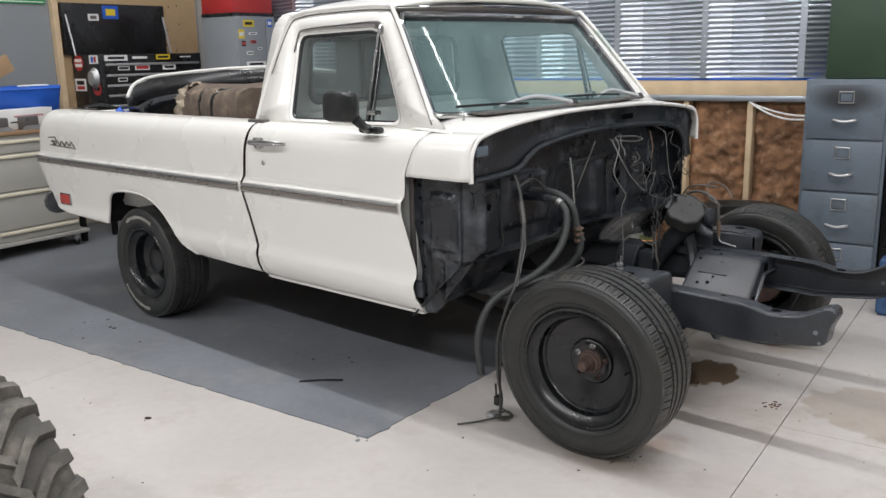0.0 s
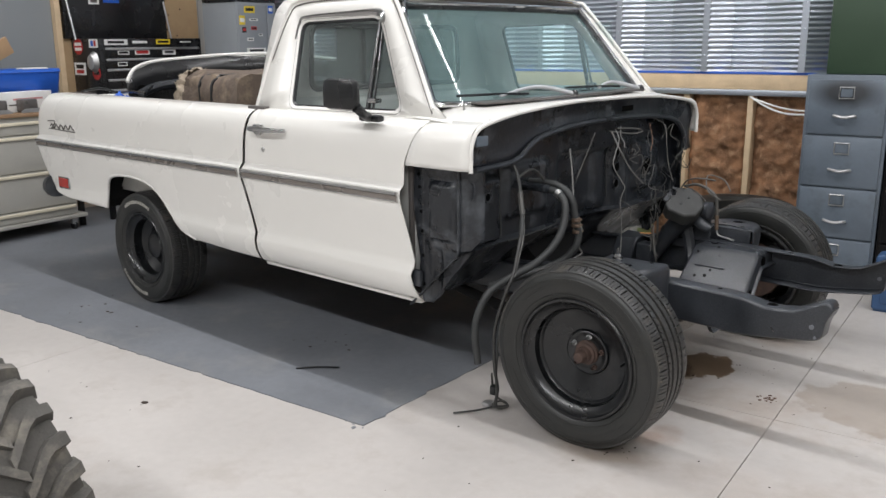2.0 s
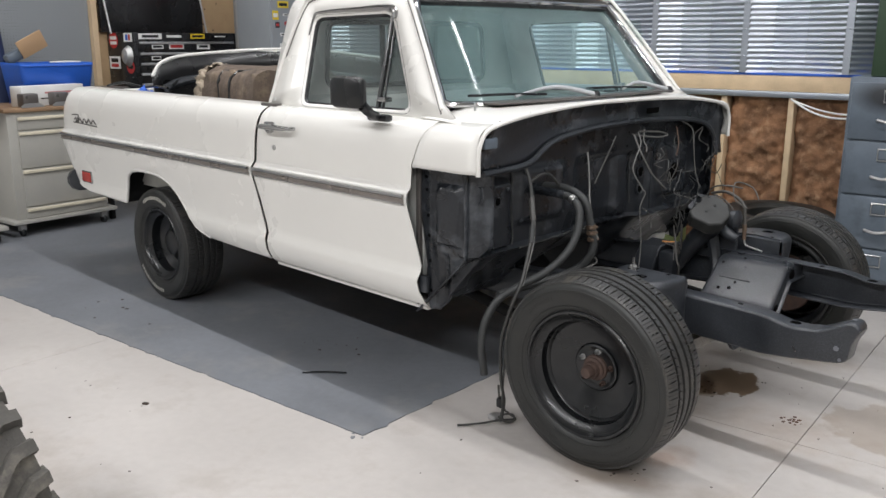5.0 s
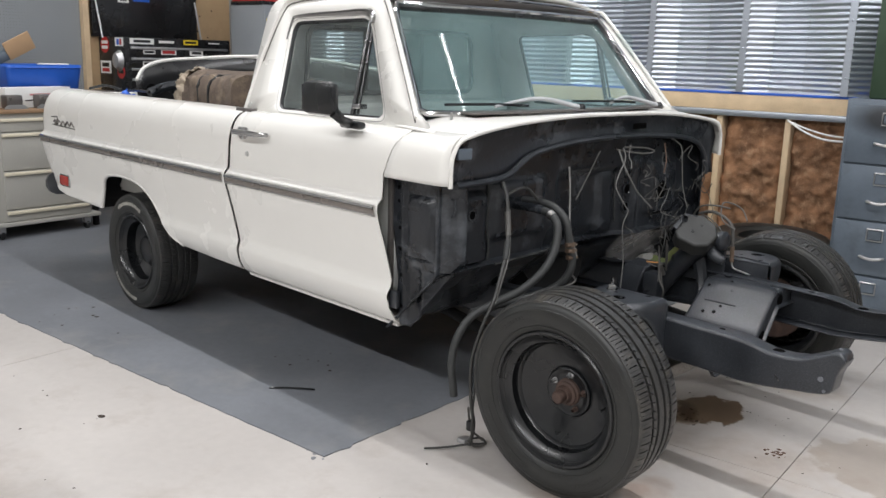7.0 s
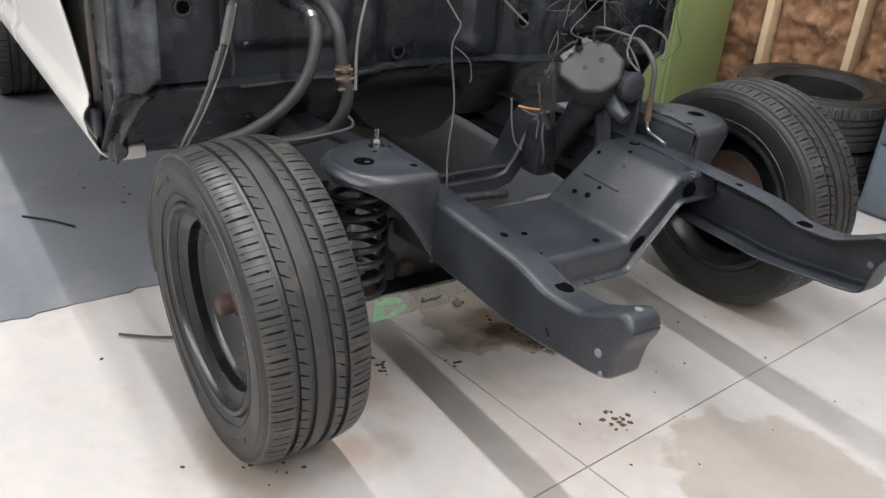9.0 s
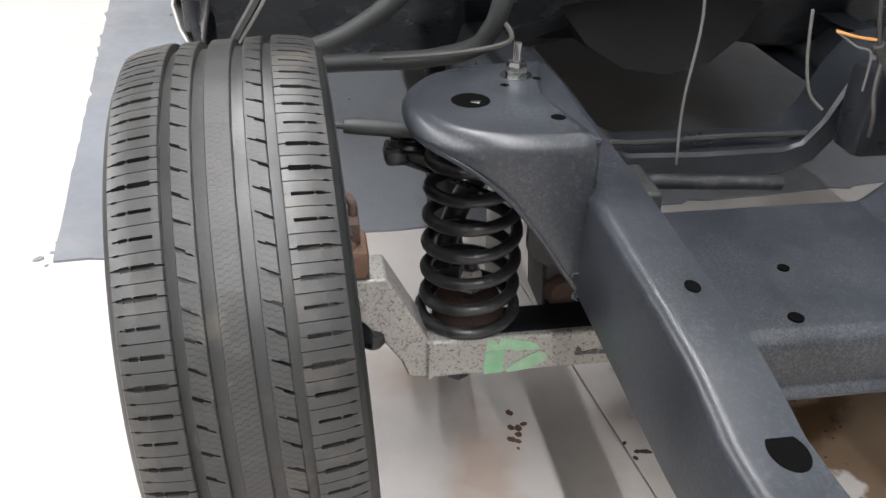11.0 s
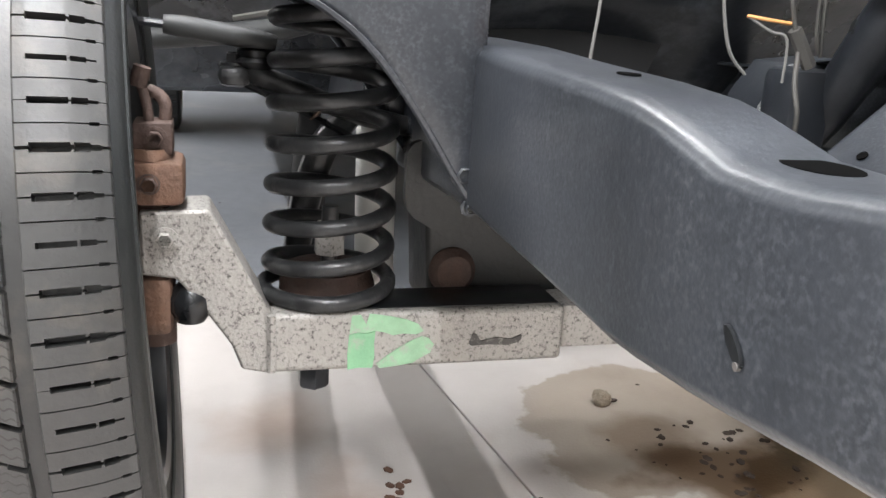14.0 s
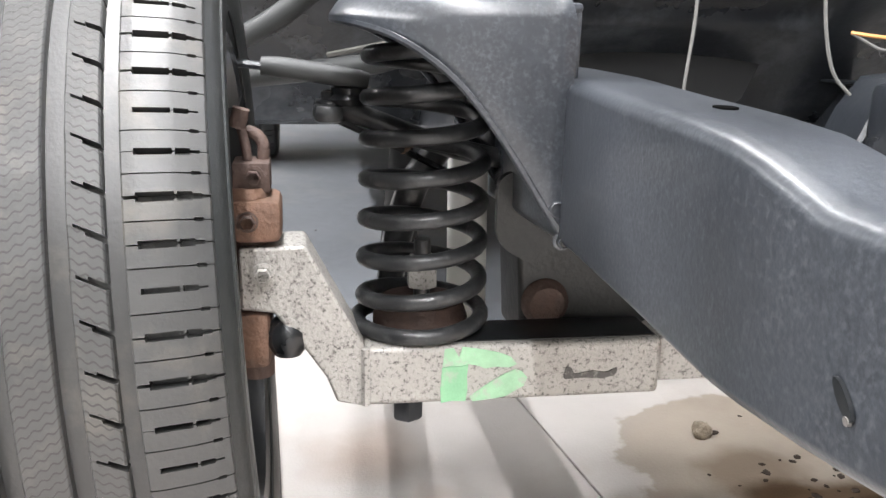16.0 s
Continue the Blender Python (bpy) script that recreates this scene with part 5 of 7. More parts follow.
part("pitman_arm", tubem([(-0.16, 0.34, 0.60), (-0.13, 0.33, 0.50), (-0.10, 0.28, 0.40), (-0.08, 0.20, 0.36)], [0.03, 0.025, 0.02, 0.018], seg=8), M_BLACK, sb)
part("mount_plate", boxm((-0.24, 0.355, 0.50), (-0.05, 0.372, 0.68), 0.006), M_BLACK, sb)
bh = part("brake_hose", tubem([(-0.034, 0.385, 0.665), (-0.038, 0.387, 0.71), (-0.044, 0.387, 0.750), (-0.085, 0.395, 0.782), (-0.16, 0.425, 0.795), (-0.235, 0.452, 0.775)], [0.0065, 0.0075, 0.0075, 0.0075, 0.007, 0.006], seg=10), M_WIREG, truck, "grey brake hose with corroded ends")
part("hose_end", tubem([(-0.031, 0.385, 0.600), (-0.034, 0.385, 0.668)], 0.0095, seg=8), M_COPPER, bh, "corroded hose fitting")
part("steel_line", tubem([(0.06, 0.375, 0.562), (0.03, 0.38, 0.566), (-0.02, 0.385, 0.575), (-0.030, 0.385, 0.602)], 0.0045, seg=8), M_STEEL, bh)
part("thin_line", tubem([(-0.235, 0.452, 0.775), (-0.16, 0.41, 0.765), (-0.10, 0.385, 0.735), (-0.07, 0.38, 0.69)], 0.0032, seg=8), M_WIREG, bh)
part("bell_bracket", boxm((-0.36, 0.22, 0.36), (-0.28, 0.30, 0.52), 0.015), M_BLACK, truck)

# ---- wheels ----
def tyre_parts(parent, R=0.345, W=0.225, rim=0.222, blocks=78, lettered=False, embossed=False):
    prof = []
    h = W / 2
    for r, y in ((rim - 0.012, 0.74), (rim + 0.004, 0.80), (rim + 0.010, 0.83), (rim + 0.016, 0.88), (rim + (R - rim) * 0.38, 0.955), (rim + (R - rim) * 0.60, 0.965), (rim + (R - rim) * 0.80, 0.945), (R - 0.020, 0.915), (R - 0.0135, 0.87), (R - 0.0125, 0.80)):
        prof.append((r, y * h))
    full = prof + [(R - 0.0125, 0.4 * h), (R - 0.012, 0), (R - 0.0125, -0.4 * h)] + [(r, -y) for r, y in prof[::-1]]
    ty = part("tyre", lathem(full, seg=108, axis="Y", closed=True), M_RUBBER, parent, "worn black road tyre", smooth=40)
    for sgn in (-1, 1):
        for rr in (rim + 0.026, rim + (R - rim) * 0.70):
            yy = sgn * h * (0.915 if rr < rim + 0.03 else 0.952)
            part("sidewall_rib", lathem([(rr + 0.0025 * math.cos(a), yy + 0.002 * math.sin(a)) for a in (2 * math.pi * k / 6 for k in range(6))], seg=90, axis="Y", closed=True), M_RUBBER, ty)
    part("tread_base", lathem([(R - 0.0145, 0.87 * h), (R - 0.012, 0.53 * h), (R - 0.0098, 0.465 * h), (R - 0.0095, 0), (R - 0.0098, -0.465 * h), (R - 0.012, -0.53 * h), (R - 0.0145, -0.87 * h)], seg=108, axis="Y"), M_TREAD, ty, "dusty groove floor", smooth=60)

    def block(bm, ya, yb, p, q, slant=0.0, ra=1, rb=1):
        """One tread block between two widths and two angles."""
        col = []
        e = min(0.010, 0.2 * (yb - ya))
        for yy, rr in ((ya, -0.012), (ya, -0.0012 * ra), (ya + e, 0), (yb - e, 0), (yb, -0.0012 * rb), (yb, -0.012)):
            drop = 0.0085 * max(0, (abs(yy) - 0.50) / 0.37) ** 2
            col.append((R + rr - drop, yy * h, -slant * (yy - ya)))
        n = max(1, int((q - p) / 0.06))
        rows = []
        for k in range(n + 1):
            a = p + (q - p) * k / n
            rows.append([bm.verts.new((r * math.cos(a + s_), y, r * math.sin(a + s_))) for r, y, s_ in col])
        for A, B in zip(rows, rows[1:]):
            for k in range(5):
                bm.faces.new((A[k], A[k + 1], B[k + 1], B[k]))
        bm.faces.new(rows[0][::-1]), bm.faces.new(rows[-1])

    w = 2 * math.pi / blocks
    # shoulders: one wide closed slot a pitch and a fine cut between, with a dimple at its outer end
    for sg in (-1, 1):
        def side(bm, u0, u1, p, q, sl=0.0):
            ya, yb = (u0, u1) if sg > 0 else (-u1, -u0)
            e0, e1 = (1 if u0 < 0.48 else 0), (1 if u1 > 0.88 else 0)
            block(bm, ya, yb, p, q, sl, *((e0, e1) if sg > 0 else (e1, e0)))
        bm = bmesh.new()
        strips = ((0.47, 0.535, 0.017, 0.017), (0.535, 0.715, 0.085, 0.017), (0.715, 0.728, 0.030, 0.017), (0.728, 0.80, 0.085, 0.017), (0.80, 0.845, 0.045, 0.045), (0.845, 0.885, 0.016, 0.012))
        for i in range(blocks):
            a = i * w + 0.03 * w * math.sin(i * 1.7)
            for u0, u1, g0, g1 in strips:
                side(bm, u0, u1, a + g0 * w, a + (0.5 - g1) * w)
                side(bm, u0, u1, a + (0.5 + g1) * w, a + (1 - g0) * w)
        part("shoulder_rib", bm, M_TREAD, ty, "worn shoulder tread with cross slots", smooth=30)
    # between: slanted slits from the outer side, long and short by turns
        bm = bmesh.new()
        for i in range(blocks):
            a = i * w
            reach = 0.30 if i % 2 else 0.245
            sl = 2.2 * w
            ya, yb = (reach, 0.385) if sg > 0 else (-0.385, -reach)
            block(bm, ya, yb, a + 0.075 * w - sl * (ya if sg > 0 else ya + 0.6), a + 0.925 * w - sl * (ya if sg > 0 else ya + 0.6), sl, *((0, 1) if sg > 0 else (1, 0)))
            ya, yb = (0.215, reach) if sg > 0 else (-reach, -0.215)
            block(bm, ya, yb, a - sl * (ya if sg > 0 else ya + 0.6), a + w - sl * (ya if sg > 0 else ya + 0.6), sl, *((1, 0) if sg > 0 else (0, 1)))
        part("middle_rib", bm, M_TREADS, ty, "worn rib with slanted slits", smooth=30)
    bm = bmesh.new()
    for i in range(36):
        block(bm, -0.11, 0.11, 2 * math.pi * i / 36, 2 * math.pi * (i + 1) / 36)
    part("centre_rib", bm, M_TREADC, ty, "worn centre rib with wavy cuts", smooth=30)
    if embossed:
        bm = bmesh.new()
        rm = rim + (R - rim) * 0.50
        for base, count, hgt, step in ((0.55, 13, 0.022, 0.072), (2.2, 9, 0.012, 0.05), (3.7, 13, 0.022, 0.072), (5.3, 9, 0.012, 0.05)):
            for k in range(count):
                a = base + k * step
                for da in (0.0, step * 0.45):
                    box(bm, (-0.0035, -0.0015, -hgt / 2), (0.0035, 0.0015, hgt / 2), m=Matrix.Translation((rm * math.cos(a + da), -h * 0.958, rm * math.sin(a + da))) @ pose(0, 0, 0, 0, 90 - math.degrees(a + da), 0))
        tagged(part("raised_lettering", bm, M_RUBBER, ty, "worn black raised lettering", smooth=0), kind="stuff")
    if lettered:
        bm = bmesh.new()
        for k in range(14):
            for base in (2.35, 5.0):
                a = base + k * 0.075
                rm = rim + (R - rim) * 0.55
                hgt = 0.017 if k % 4 else 0.021
                for da, dr in ((0, 0), (0.030, 0)):
                    box(bm, (-0.0024, -0.002, -hgt / 2), (0.0024, 0.002, hgt / 2), m=Matrix.Translation(((rm + dr) * math.cos(a + da), -h * 0.962, (rm + dr) * math.sin(a + da))) @ pose(0, 0, 0, 0, 90 - math.degrees(a), 0))
        tagged(part("raised_lettering", bm, M_WLET, ty, "faded white raised lettering", smooth=0), kind="stuff")
    return ty


def wheel(name, m, label, W=0.225, R=0.345, smooth_disc=True, lettered=False, rimr=0.222):
    w = part(name, lathem([(rimr - 0.012, -W * 0.36), (rimr - 0.004, -W * 0.43), (rimr + 0.004, -W * 0.44), (rimr + 0.008, -W * 0.425), (rimr + 0.008, -W * 0.40), (rimr - 0.006, -W * 0.36), (rimr - 0.022, -W * 0.28), (rimr - 0.028, 0), (rimr - 0.022, W * 0.28), (rimr - 0.006, W * 0.36), (rimr + 0.008, W * 0.40), (rimr + 0.008, W * 0.44), (rimr - 0.002, W * 0.455), (rimr - 0.01, W * 0.44), (rimr - 0.016, W * 0.38), (rimr - 0.034, W * 0.28), (rimr - 0.038, 0), (rimr - 0.036, -W * 0.30)], seg=72, axis="Y", closed=True), M_RIM, truck, label, at=m)
    tyre_parts(w, R, W, rimr, lettered=lettered, embossed=smooth_disc)
    if smooth_disc:
        # outer face at negative y
        d = [(rimr - 0.006, -W * 0.40), (rimr - 0.011, -W * 0.30), (rimr - 0.016, -W * 0.285), (rimr - 0.024, -W * 0.30), (rimr - 0.028, -W * 0.29), (rimr - 0.031, -W * 0.215), (rimr - 0.036, -W * 0.205), (rimr - 0.043, -W * 0.215), (rimr - 0.047, -W * 0.20),
             (rimr - 0.052, -W * 0.165), (rimr - 0.075, -W * 0.115), (rimr - 0.105, -W * 0.06), (rimr - 0.13, -W * 0.03), (0.088, -W * 0.02), (0.086, W * 0.02), (0.050, W * 0.02)]
        part("wheel_disc", lathem(d, seg=72, axis="Y"), M_RIM, w, "smooth black painted steel disc", smooth=30)
        hub = part("hub", lathem([(0.048, 0.0), (0.046, -W * 0.07), (0.041, -W * 0.09), (0.040, -W * 0.12), (0.031, -W * 0.13), (0.030, -W * 0.17), (0.027, -W * 0.20), (0.0001, -W * 0.20)], seg=28, axis="Y"), M_RUST, w, "rusty bare hub", smooth=30)
        part("hub_plate", lathem([(0.086, 0.0), (0.085, -W * 0.05), (0.080, -W * 0.062), (0.072, -W * 0.05), (0.066, -W * 0.03), (0.052, -W * 0.025), (0.046, -W * 0.03)], seg=40, axis="Y"), M_RIM, hub, "black hub plate")
        part("spindle_nut", lathem([(0.023, -W * 0.19), (0.023, -W * 0.29), (0.017, -W * 0.32), (0.0001, -W * 0.32)], seg=12, axis="Y"), M_RUST, hub)
        for k in range(5):
            a = 2 * math.pi * k / 5 + 0.4
            part("lug_nut", bolt((0.062 * math.cos(a), -W * 0.03, 0.062 * math.sin(a)), (0, -1, 0), 0.0075, 0.016), M_SILV if k in (1, 2) else M_RUST, hub)
        part("valve", tubem([(0.17, -W * 0.22, 0.05), (0.172, -W * 0.38, 0.052)], 0.004, seg=8), M_RIM, w)
    else:
        d = [(rimr - 0.034, -W * 0.10), (rimr - 0.06, -W * 0.02), (0.12, W * 0.03), (0.09, -W * 0.02), (0.07, -W * 0.16), (0.045, -W * 0.20), (0.0001, -W * 0.20)]
        part("wheel_disc", lathem(d, seg=48, axis="Y"), M_RIM, w, "plain black steel disc", smooth=30)
    return w


wheel("front_wheel", pose(0.022, -0.799, 0.344, 3.2, 12, 2.0), "black steel wheel with a worn road tyre", W=0.242, rimr=0.226)
wheel("front_wheel", pose(0.022, 0.790, 0.344, -3.8, 40, 180) , "black steel wheel with a worn road tyre", smooth_disc=True)
wheel("rear_wheel", pose(-2.85, -0.845, 0.326, 0, 70, 0), "black steel wheel with a white-lettered tyre", W=0.245, R=0.322, smooth_disc=False, lettered=True, rimr=0.20)
wheel("rear_wheel", pose(-2.85, 0.845, 0.326, 0, 20, 180), "black steel wheel with a white-lettered tyre", W=0.245, R=0.322, smooth_disc=False, lettered=True, rimr=0.20)

# ---- front suspension ----
def pl_x(x0):
    return lambda u, v, w: (x0 - w, u, v)


for s in (-1, 1):
    bx = 0.03 if s < 0 else -0.07
    beam = soften(part("axle_beam", boxm((bx - 0.075, -0.577 if s < 0 else -0.05, 0.2065), (bx, -0.256 if s < 0 else 0.577, 0.2705)), M_BEAM, truck, "speckled grey fabricated axle beam"), 0.006, 3)
    part("beam_tail", boxm((bx - 0.068, -0.256 if s < 0 else -0.33, 0.216), (bx - 0.008, 0.34 if s < 0 else -0.05, 0.268), 0.005), M_BEAM, beam)
    leg = [(-0.575, 0.204), (-0.577, 0.2705), (-0.592, 0.297), (-0.636, 0.379), (-0.700, 0.377), (-0.700, 0.314), (-0.668, 0.310), (-0.645, 0.281), (-0.616, 0.238), (-0.606, 0.211)]
    soften(part("drop_bracket", slab([(y * -s, z) for y, z in leg], pl_x(bx - 0.004), 0.066), M_BEAM, beam, "welded grey drop bracket"), 0.003, 2)
    part("weld_bead", tubem([(bx - 0.002, s * 0.5765, z) for z in span(0.208, 0.27, 6)], 0.005, seg=6, smooth=1), M_BEAM, beam)
    part("lower_bolt", bolt((bx - 0.05, s * 0.527, 0.206), (0, 0, -1), 0.018, 0.034), M_BLACK, beam)
    kn = part("steering_knuckle", boxm((bx - 0.065, s * 0.682 - 0.024, 0.383), (bx + 0.002, s * 0.682 + 0.024, 0.426), 0.008), M_RUSTB, truck, "rusty orange steering knuckle")
    part("lower_boss", boxm((bx - 0.062, s * 0.688 - 0.016, 0.250), (bx - 0.004, s * 0.688 + 0.016, 0.310), 0.008), M_RUSTB, kn)
    part("kingpin", tubem([(bx - 0.032, s * 0.688, 0.236), (bx - 0.032, s * 0.688, 0.430)], 0.019, seg=14), M_RUST, kn)
    part("backing_plate", lathem([(0.0001, 0.0), (0.135, 0.0), (0.14, 0.006), (0.135, 0.012), (0.0001, 0.012)], seg=40, axis="Y", m=pose(0.022, s * 0.728, 0.345)), M_RUST, kn, "rusty brake backing")
    part("boot", lathem([(0.0001, 0.022), (0.012, 0.020), (0.022, 0.008), (0.023, -0.006), (0.014, -0.020), (0.0001, -0.022)], seg=20, axis="Z", m=pose(bx - 0.02, s * 0.655, 0.281)), M_RIM, kn, "black rubber ball joint boot")
    part("clamp_bolt", bolt((bx + 0.001, s * 0.677, 0.352), (1, 0, 0), 0.008, 0.007), M_BEAM, kn)
    part("pinch_nut", bolt((bx - 0.0, s * 0.690, 0.405), (1, 0, 0), 0.008, 0.009), M_RUST, kn)
    part("hose_bracket", boxm((bx - 0.055, s * 0.686 - 0.018, 0.430), (bx - 0.012, s * 0.686 + 0.018, 0.460), 0.003), M_RUST, kn, "rusty bolted bracket")
    part("bracket_bolt", bolt((bx - 0.012, s * 0.684, 0.446), (1, 0, 0), 0.0075, 0.007), M_RUST, kn)
    part("top_cap", lathem([(0.0001, 0.010), (0.017, 0.010), (0.020, 0.004), (0.020, 0.0)], seg=20, axis="Z", m=pose(bx - 0.022, s * 0.690, 0.4255)), M_RUSTB, kn)
    part("brake_union", tubem([(bx - 0.030, s * 0.699, 0.492), (bx - 0.029, s * 0.694, 0.510)], 0.0085, seg=12), M_RUST, kn, "rusty brake union")
    part("brake_pipe", tubem([(bx - 0.030, s * 0.697, 0.497), (bx - 0.028, s * 0.692, 0.478), (bx - 0.026, s * 0.689, 0.455)], 0.0048, seg=10), M_RUST, kn)
    part("pipe_loop", tubem([(bx - 0.038, s * 0.676, 0.455), (bx - 0.040, s * 0.675, 0.473), (bx - 0.045, s * 0.681, 0.482), (bx - 0.05, s * 0.690, 0.486)], 0.0062, seg=10), M_RUST, kn)
    # coil spring
    cx, cy = bx - 0.07, s * 0.512
    pts, N = [], 220
    for i in range(N + 1):
        f = 8.47 * i / N
        zz = lerp_table([(0, 0.276), (0.5, 0.2795), (1.0, 0.295), (1.5, 0.317), (8.47, 0.612)], f)
        rad = 0.071 - 0.007 * min(1, f / 1.2) - 0.004 * f / 8.47
        a = 2 * math.pi * f + math.pi
        pts.append((cx + rad * math.cos(a), cy + rad * math.sin(a) - s * 0.004 * f / 8.47, zz))
    cs = part("coil_spring", tubem(pts, 0.0088, seg=10, smooth=1), M_SPRING, truck, "black coil spring")
    part("spring_seat", lathem([(0.052, 0.0), (0.052, 0.012), (0.046, 0.03), (0.030, 0.034), (0.0001, 0.034)], seg=28, axis="Z", m=pose(cx, cy, 0.270)), M_RUST, cs, "brown worn spring seat")
    part("seat_stud", tubem([(cx + 0.01, cy, 0.28), (cx + 0.01, cy, 0.37)], 0.009, seg=10), M_SPRING, cs)
    part("seat_nut", lathem([(0.0001, 0.034), (0.014, 0.034), (0.017, 0.028), (0.017, 0.0)], seg=6, axis="Z", m=pose(cx + 0.01, cy, 0.318)), M_BEAM, cs)
    # pivot bracket of the other beam, hanging from the rail
    pb = soften(part("pivot_bracket", slab([(s * 0.405, 0.44), (s * 0.392, 0.235), (s * 0.24, 0.235), (s * 0.22, 0.30), (s * 0.23, 0.44)], pl_x(-0.055 if s < 0 else 0.03), 0.10), M_BRKT, truck, "black pivot bracket"), 0.006)
    part("pivot_bolt", lathem([(0.0001, 0.014), (0.020, 0.013), (0.027, 0.006), (0.028, 0.0)], seg=24, axis="X", m=pose(-0.054 if s < 0 else 0.031, s * 0.366, 0.287)), M_RUST, pb, "rusty pivot bolt head")
    part("bracket_ear", slab(rounded([(s * 0.43, 0.44), (s * 0.43, 0.36), (s * 0.385, 0.335), (s * 0.36, 0.36), (s * 0.36, 0.44)], 0.02), pl_x(-0.035 if s < 0 else 0.05), 0.012), M_BRKT, pb)
    # shock absorber, radius arm, tie rod
    sh = part("shock_absorber", tubem([(-0.155, s * 0.437, 0.22), (-0.155, s * 0.441, 0.44)], 0.0245, seg=18, smooth=1), M_SHOCK, truck, "cream painted shock absorber")
    part("shock_upper", tubem([(-0.155, s * 0.441, 0.43), (-0.12, s * 0.45, 0.60)], 0.012, seg=10), M_SPRING, sh)
    part("shock_arm", tubem([(-0.14, s * 0.535, 0.29), (-0.13, s * 0.525, 0.36), (-0.125, s * 0.505, 0.42), (-0.135, s * 0.47, 0.46)], [0.016, 0.018, 0.018, 0.014], seg=10), M_SPRING, sh)
    part("radius_arm", tubem([(bx - 0.07, s * 0.53, 0.24), (-0.35, s * 0.50, 0.275), (-0.85, s * 0.44, 0.33), (-1.15, s * 0.40, 0.36)], [0.03, 0.028, 0.024, 0.022], seg=10), M_DARK, truck, "dark radius arm")
part("tie_rod", tubem([(-0.10, -0.74, 0.547), (-0.10, -0.70, 0.546), (-0.10, -0.675, 0.544)], 0.0045, seg=8), M_BLACK, truck, "brake line stub")
part("line_sleeve", tubem([(-0.10, -0.679, 0.5445), (-0.10, -0.66, 0.543), (-0.10, -0.62, 0.538), (-0.10, -0.58, 0.532), (-0.10, -0.565, 0.529)], [0.0095, 0.0115, 0.0115, 0.0110, 0.0095], seg=12), M_HOSE, truck, "grey rubber sleeve on the brake line")
part("steering_link", tubem([(-0.13, -0.62, 0.498), (-0.12, -0.60, 0.499), (-0.10, -0.57, 0.492), (-0.12, -0.40, 0.44), (-0.14, 0.0, 0.40)], [0.009, 0.012, 0.012, 0.012, 0.013], seg=10), M_SPRING, truck, "greasy steering link")
le = part("link_end", boxm((-0.135, -0.625, 0.483), (-0.090, -0.590, 0.505), 0.009), M_SPRING, truck, "greasy ball joint end")
part("torn_boot", lathem([(0.012, 0.016), (0.021, 0.010), (0.018, 0.003), (0.024, -0.002), (0.019, -0.008), (0.014, -0.012)], seg=18, axis="Z", m=pose(-0.11, -0.585, 0.512)), M_RIM, le, "black crumpled rubber boot")
part("castle_nut", bolt((-0.112, -0.607, 0.505), (0, 0, 1), 0.010, 0.012), M_SPRING, le)
part("cotter", tubem([(-0.10, -0.52, 0.475), (-0.095, -0.517, 0.462), (-0.10, -0.526, 0.452), (-0.105, -0.52, 0.462)], 0.0025, seg=6), M_COPPER, truck)
part("sway_rod", tubem([(-0.10, -0.62, 0.497), (-0.10, -0.52, 0.452), (-0.11, -0.46, 0.42)], 0.004, seg=6), M_RIM, truck)
# painted mark on the beam
mk_ = part("paint_mark", slab([(-0.4975, 0.2464), (-0.4887, 0.2483), (-0.4794, 0.2472), (-0.4700, 0.2493), (-0.4710, 0.2362), (-0.4700, 0.2214), (-0.4719, 0.2082), (-0.4864, 0.2091), (-0.4980, 0.2074), (-0.4989, 0.2235)], pl_x(0.0312), 0.0012), M_TAPE, truck, "streak of bright green paint")
part("paint_smear", slab([(-0.4677, 0.2125), (-0.4561, 0.2214), (-0.4421, 0.2309), (-0.4304, 0.2373), (-0.4188, 0.2421), (-0.4118, 0.2392), (-0.4057, 0.2320), (-0.4095, 0.2224), (-0.4199, 0.2171), (-0.4281, 0.2118), (-0.4444, 0.2091), (-0.4642, 0.2074)], pl_x(0.0312), 0.0012), M_TAPET, mk_)
part("thin_paint", slab([(-0.4952, 0.2676), (-0.4859, 0.2684), (-0.4798, 0.2574), (-0.4766, 0.2693), (-0.4654, 0.2676), (-0.4514, 0.2650), (-0.4374, 0.2616), (-0.4246, 0.2563), (-0.4169, 0.2479), (-0.4258, 0.2443), (-0.4397, 0.2457), (-0.4514, 0.2443), (-0.4607, 0.2481), (-0.4700, 0.2498), (-0.4794, 0.2476), (-0.4887, 0.2487), (-0.4971, 0.2468)], pl_x(0.0309), 0.0008), M_TAPET, mk_, "thin wiped green paint")
part("oily_top", boxm((-0.040, -0.505, 0.2702), (0.020, -0.262, 0.2716), 0.0005), M_RIM, mk_, "black oil film on the beam")
part("dark_smear", slab(rounded([(-0.366, 0.228), (-0.363, 0.243), (-0.357, 0.241), (-0.354, 0.233), (-0.335, 0.237), (-0.318, 0.234), (-0.305, 0.240), (-0.307, 0.231), (-0.322, 0.227), (-0.345, 0.229)], 0.004), pl_x(0.0312), 0.0012), M_SMEAR, mk_)

# ---- loose lines on the firewall ----
part("heater_stub", tubem([(-0.52, -0.50, 0.872), (-0.42, -0.50, 0.872), (-0.365, -0.50, 0.869)], 0.017, seg=12), M_FIRE, truck, "black heater pipe stub")
